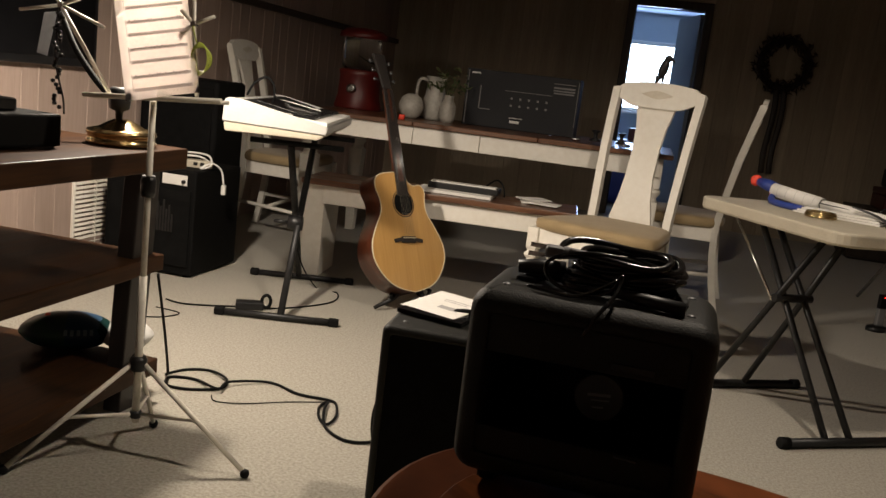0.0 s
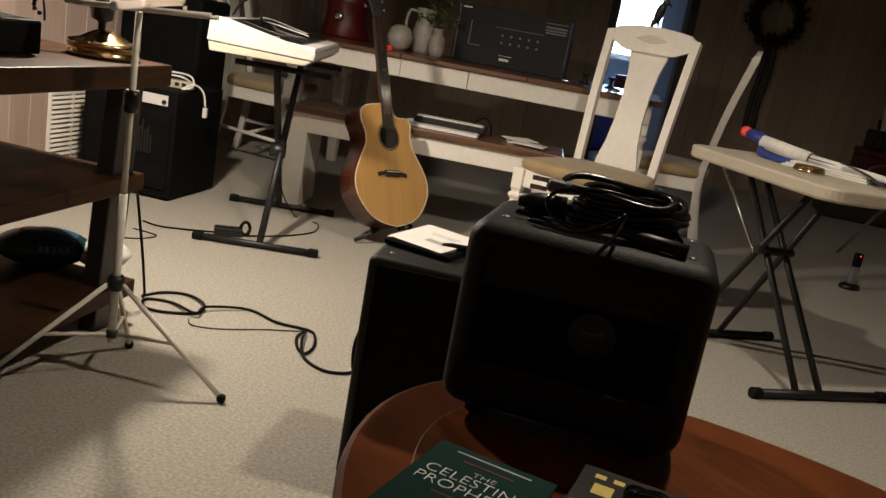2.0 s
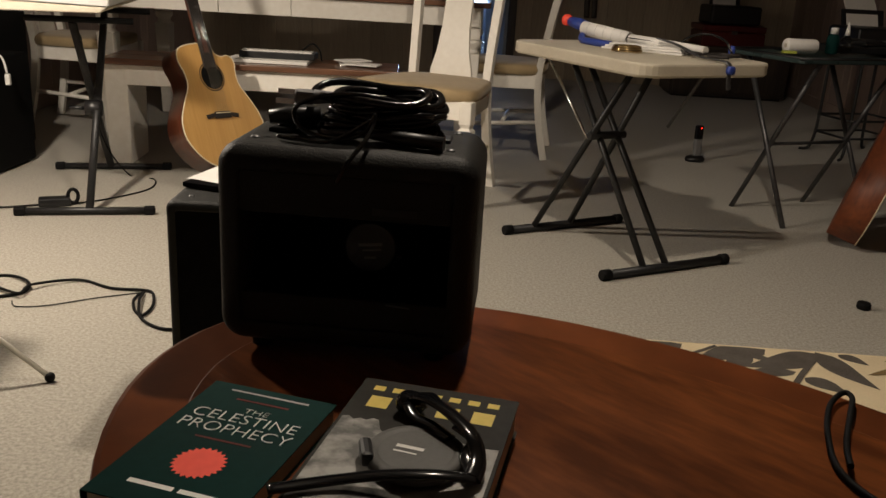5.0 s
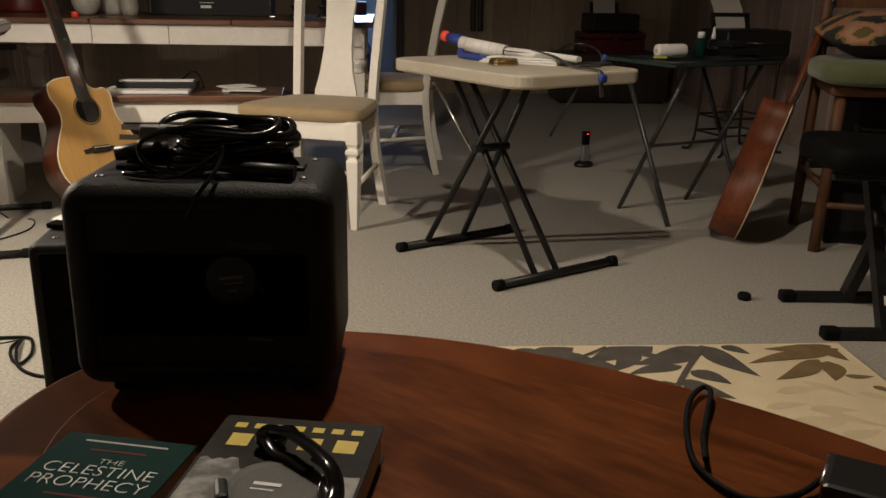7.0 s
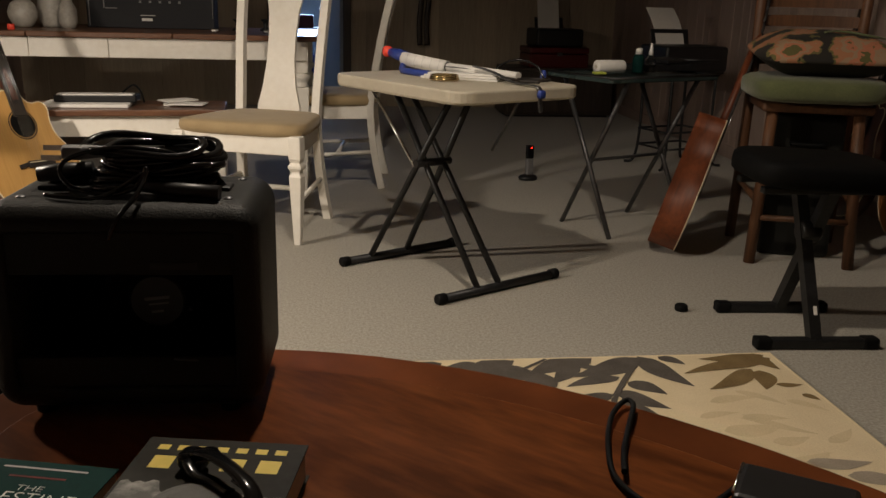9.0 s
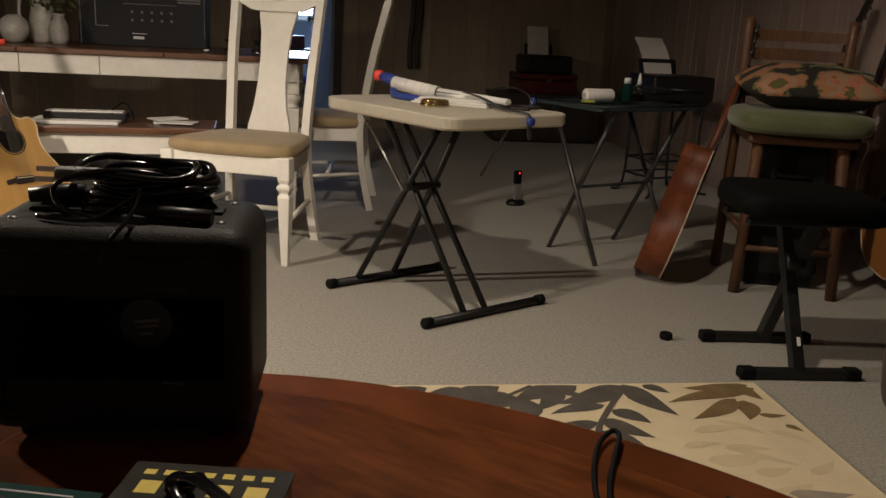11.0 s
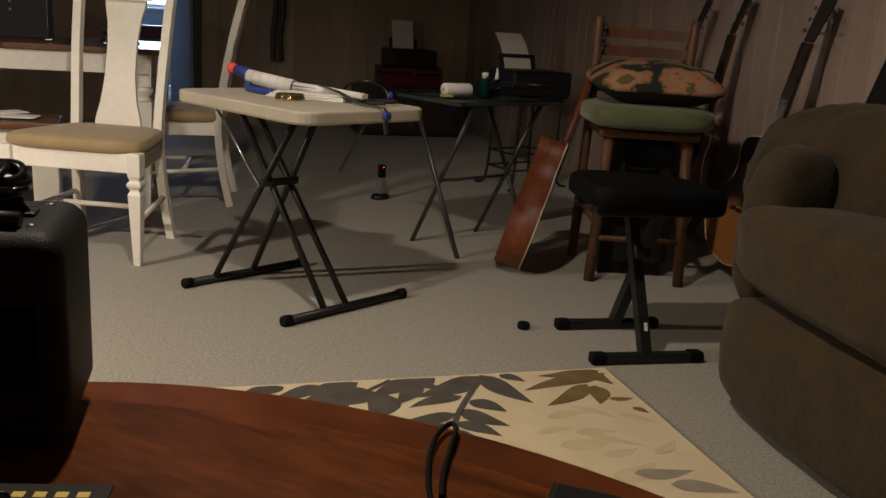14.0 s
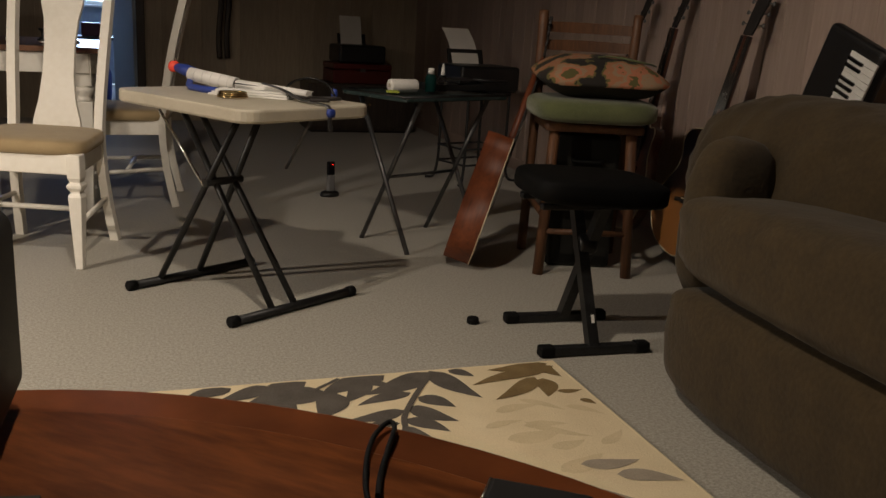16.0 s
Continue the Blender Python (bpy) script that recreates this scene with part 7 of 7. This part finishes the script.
# papers on the floor amplifier
ZT = 0.485 + 0.0145
b = bm_new()
box(b, (0.135, 0.15, 0.003), (0, 0, 0.002), bevel=0.0005)
LF = one("leaflet", b, "paper", "white printed leaflet on the floor amplifier", "leaflet", at=(4.135, 2.43, ZT + 0.0125), rot=(4, 0, -22))
b = bm_new()
bars(b, [(0.01, 0.03, 0.07, 0.003), (0.01, 0.02, 0.06, 0.003), (0.02, -0.02, 0.05, 0.02)], 0.0038)
part("print_bars", b, "ink_pale", LF)
b = bm_new()
box(b, (0.15, 0.17, 0.010), (0, 0, 0.006), bevel=0.002)
one("jewel_case", b, "black_gloss", "black plastic case under the leaflet", "case", at=(4.14, 2.42, ZT), rot=(0, 0, -14))

# ---- wall boards: grooved panelling ----
rnd = random.Random(12)
meshes = {}
for side, wall_ob, x, mname in (("w", wall_left, WL - 0.004, "panel_light"), ("e", wall_right, WR + 0.004, "panel_light")):
    y = 1.5
    k = 0
    while y < WB - 0.05:
        wdt = (0.102, 0.152, 0.203, 0.127)[(k * 7 + 3) % 4]
        key = (wdt, mname)
        if key not in meshes:
            b = bm_new()
            box(b, (0.016, wdt - 0.006, CEIL - 0.004), (0, 0, CEIL / 2), bevel=0.0025, seg=1)
            me = bpy.data.meshes.new("board")
            b.to_mesh(me)
            b.free()
            me.materials.append(M[mname])
            meshes[key] = me
        ob = new("board", meshes[key])
        ob.parent = wall_ob
        ob.location = (x, min(y + wdt / 2, WB - wdt / 2), 0)
        y += wdt
        k += 1
x, k = WL + 0.02, 0
while x < WR - 0.05:
    wdt = (0.152, 0.203, 0.127, 0.178)[(k * 5 + 1) % 4]
    xm = x + wdt / 2
    low = DOOR[2] + 0.075 if DOOR[0] - 0.075 - wdt / 2 < xm < DOOR[1] + 0.075 + wdt / 2 else 0.0
    key = (wdt, "panel_dark", low)
    if key not in meshes:
        b = bm_new()
        box(b, (wdt - 0.006, 0.016, CEIL - low - 0.004), (0, 0, (CEIL + low) / 2), bevel=0.0025, seg=1)
        me = bpy.data.meshes.new("board")
        b.to_mesh(me)
        b.free()
        me.materials.append(M["panel_dark"])
        meshes[key] = me
    ob = new("board", meshes[key])
    ob.parent = wall_back
    ob.location = (xm, WB + 0.004, 0)
    x += wdt
    k += 1
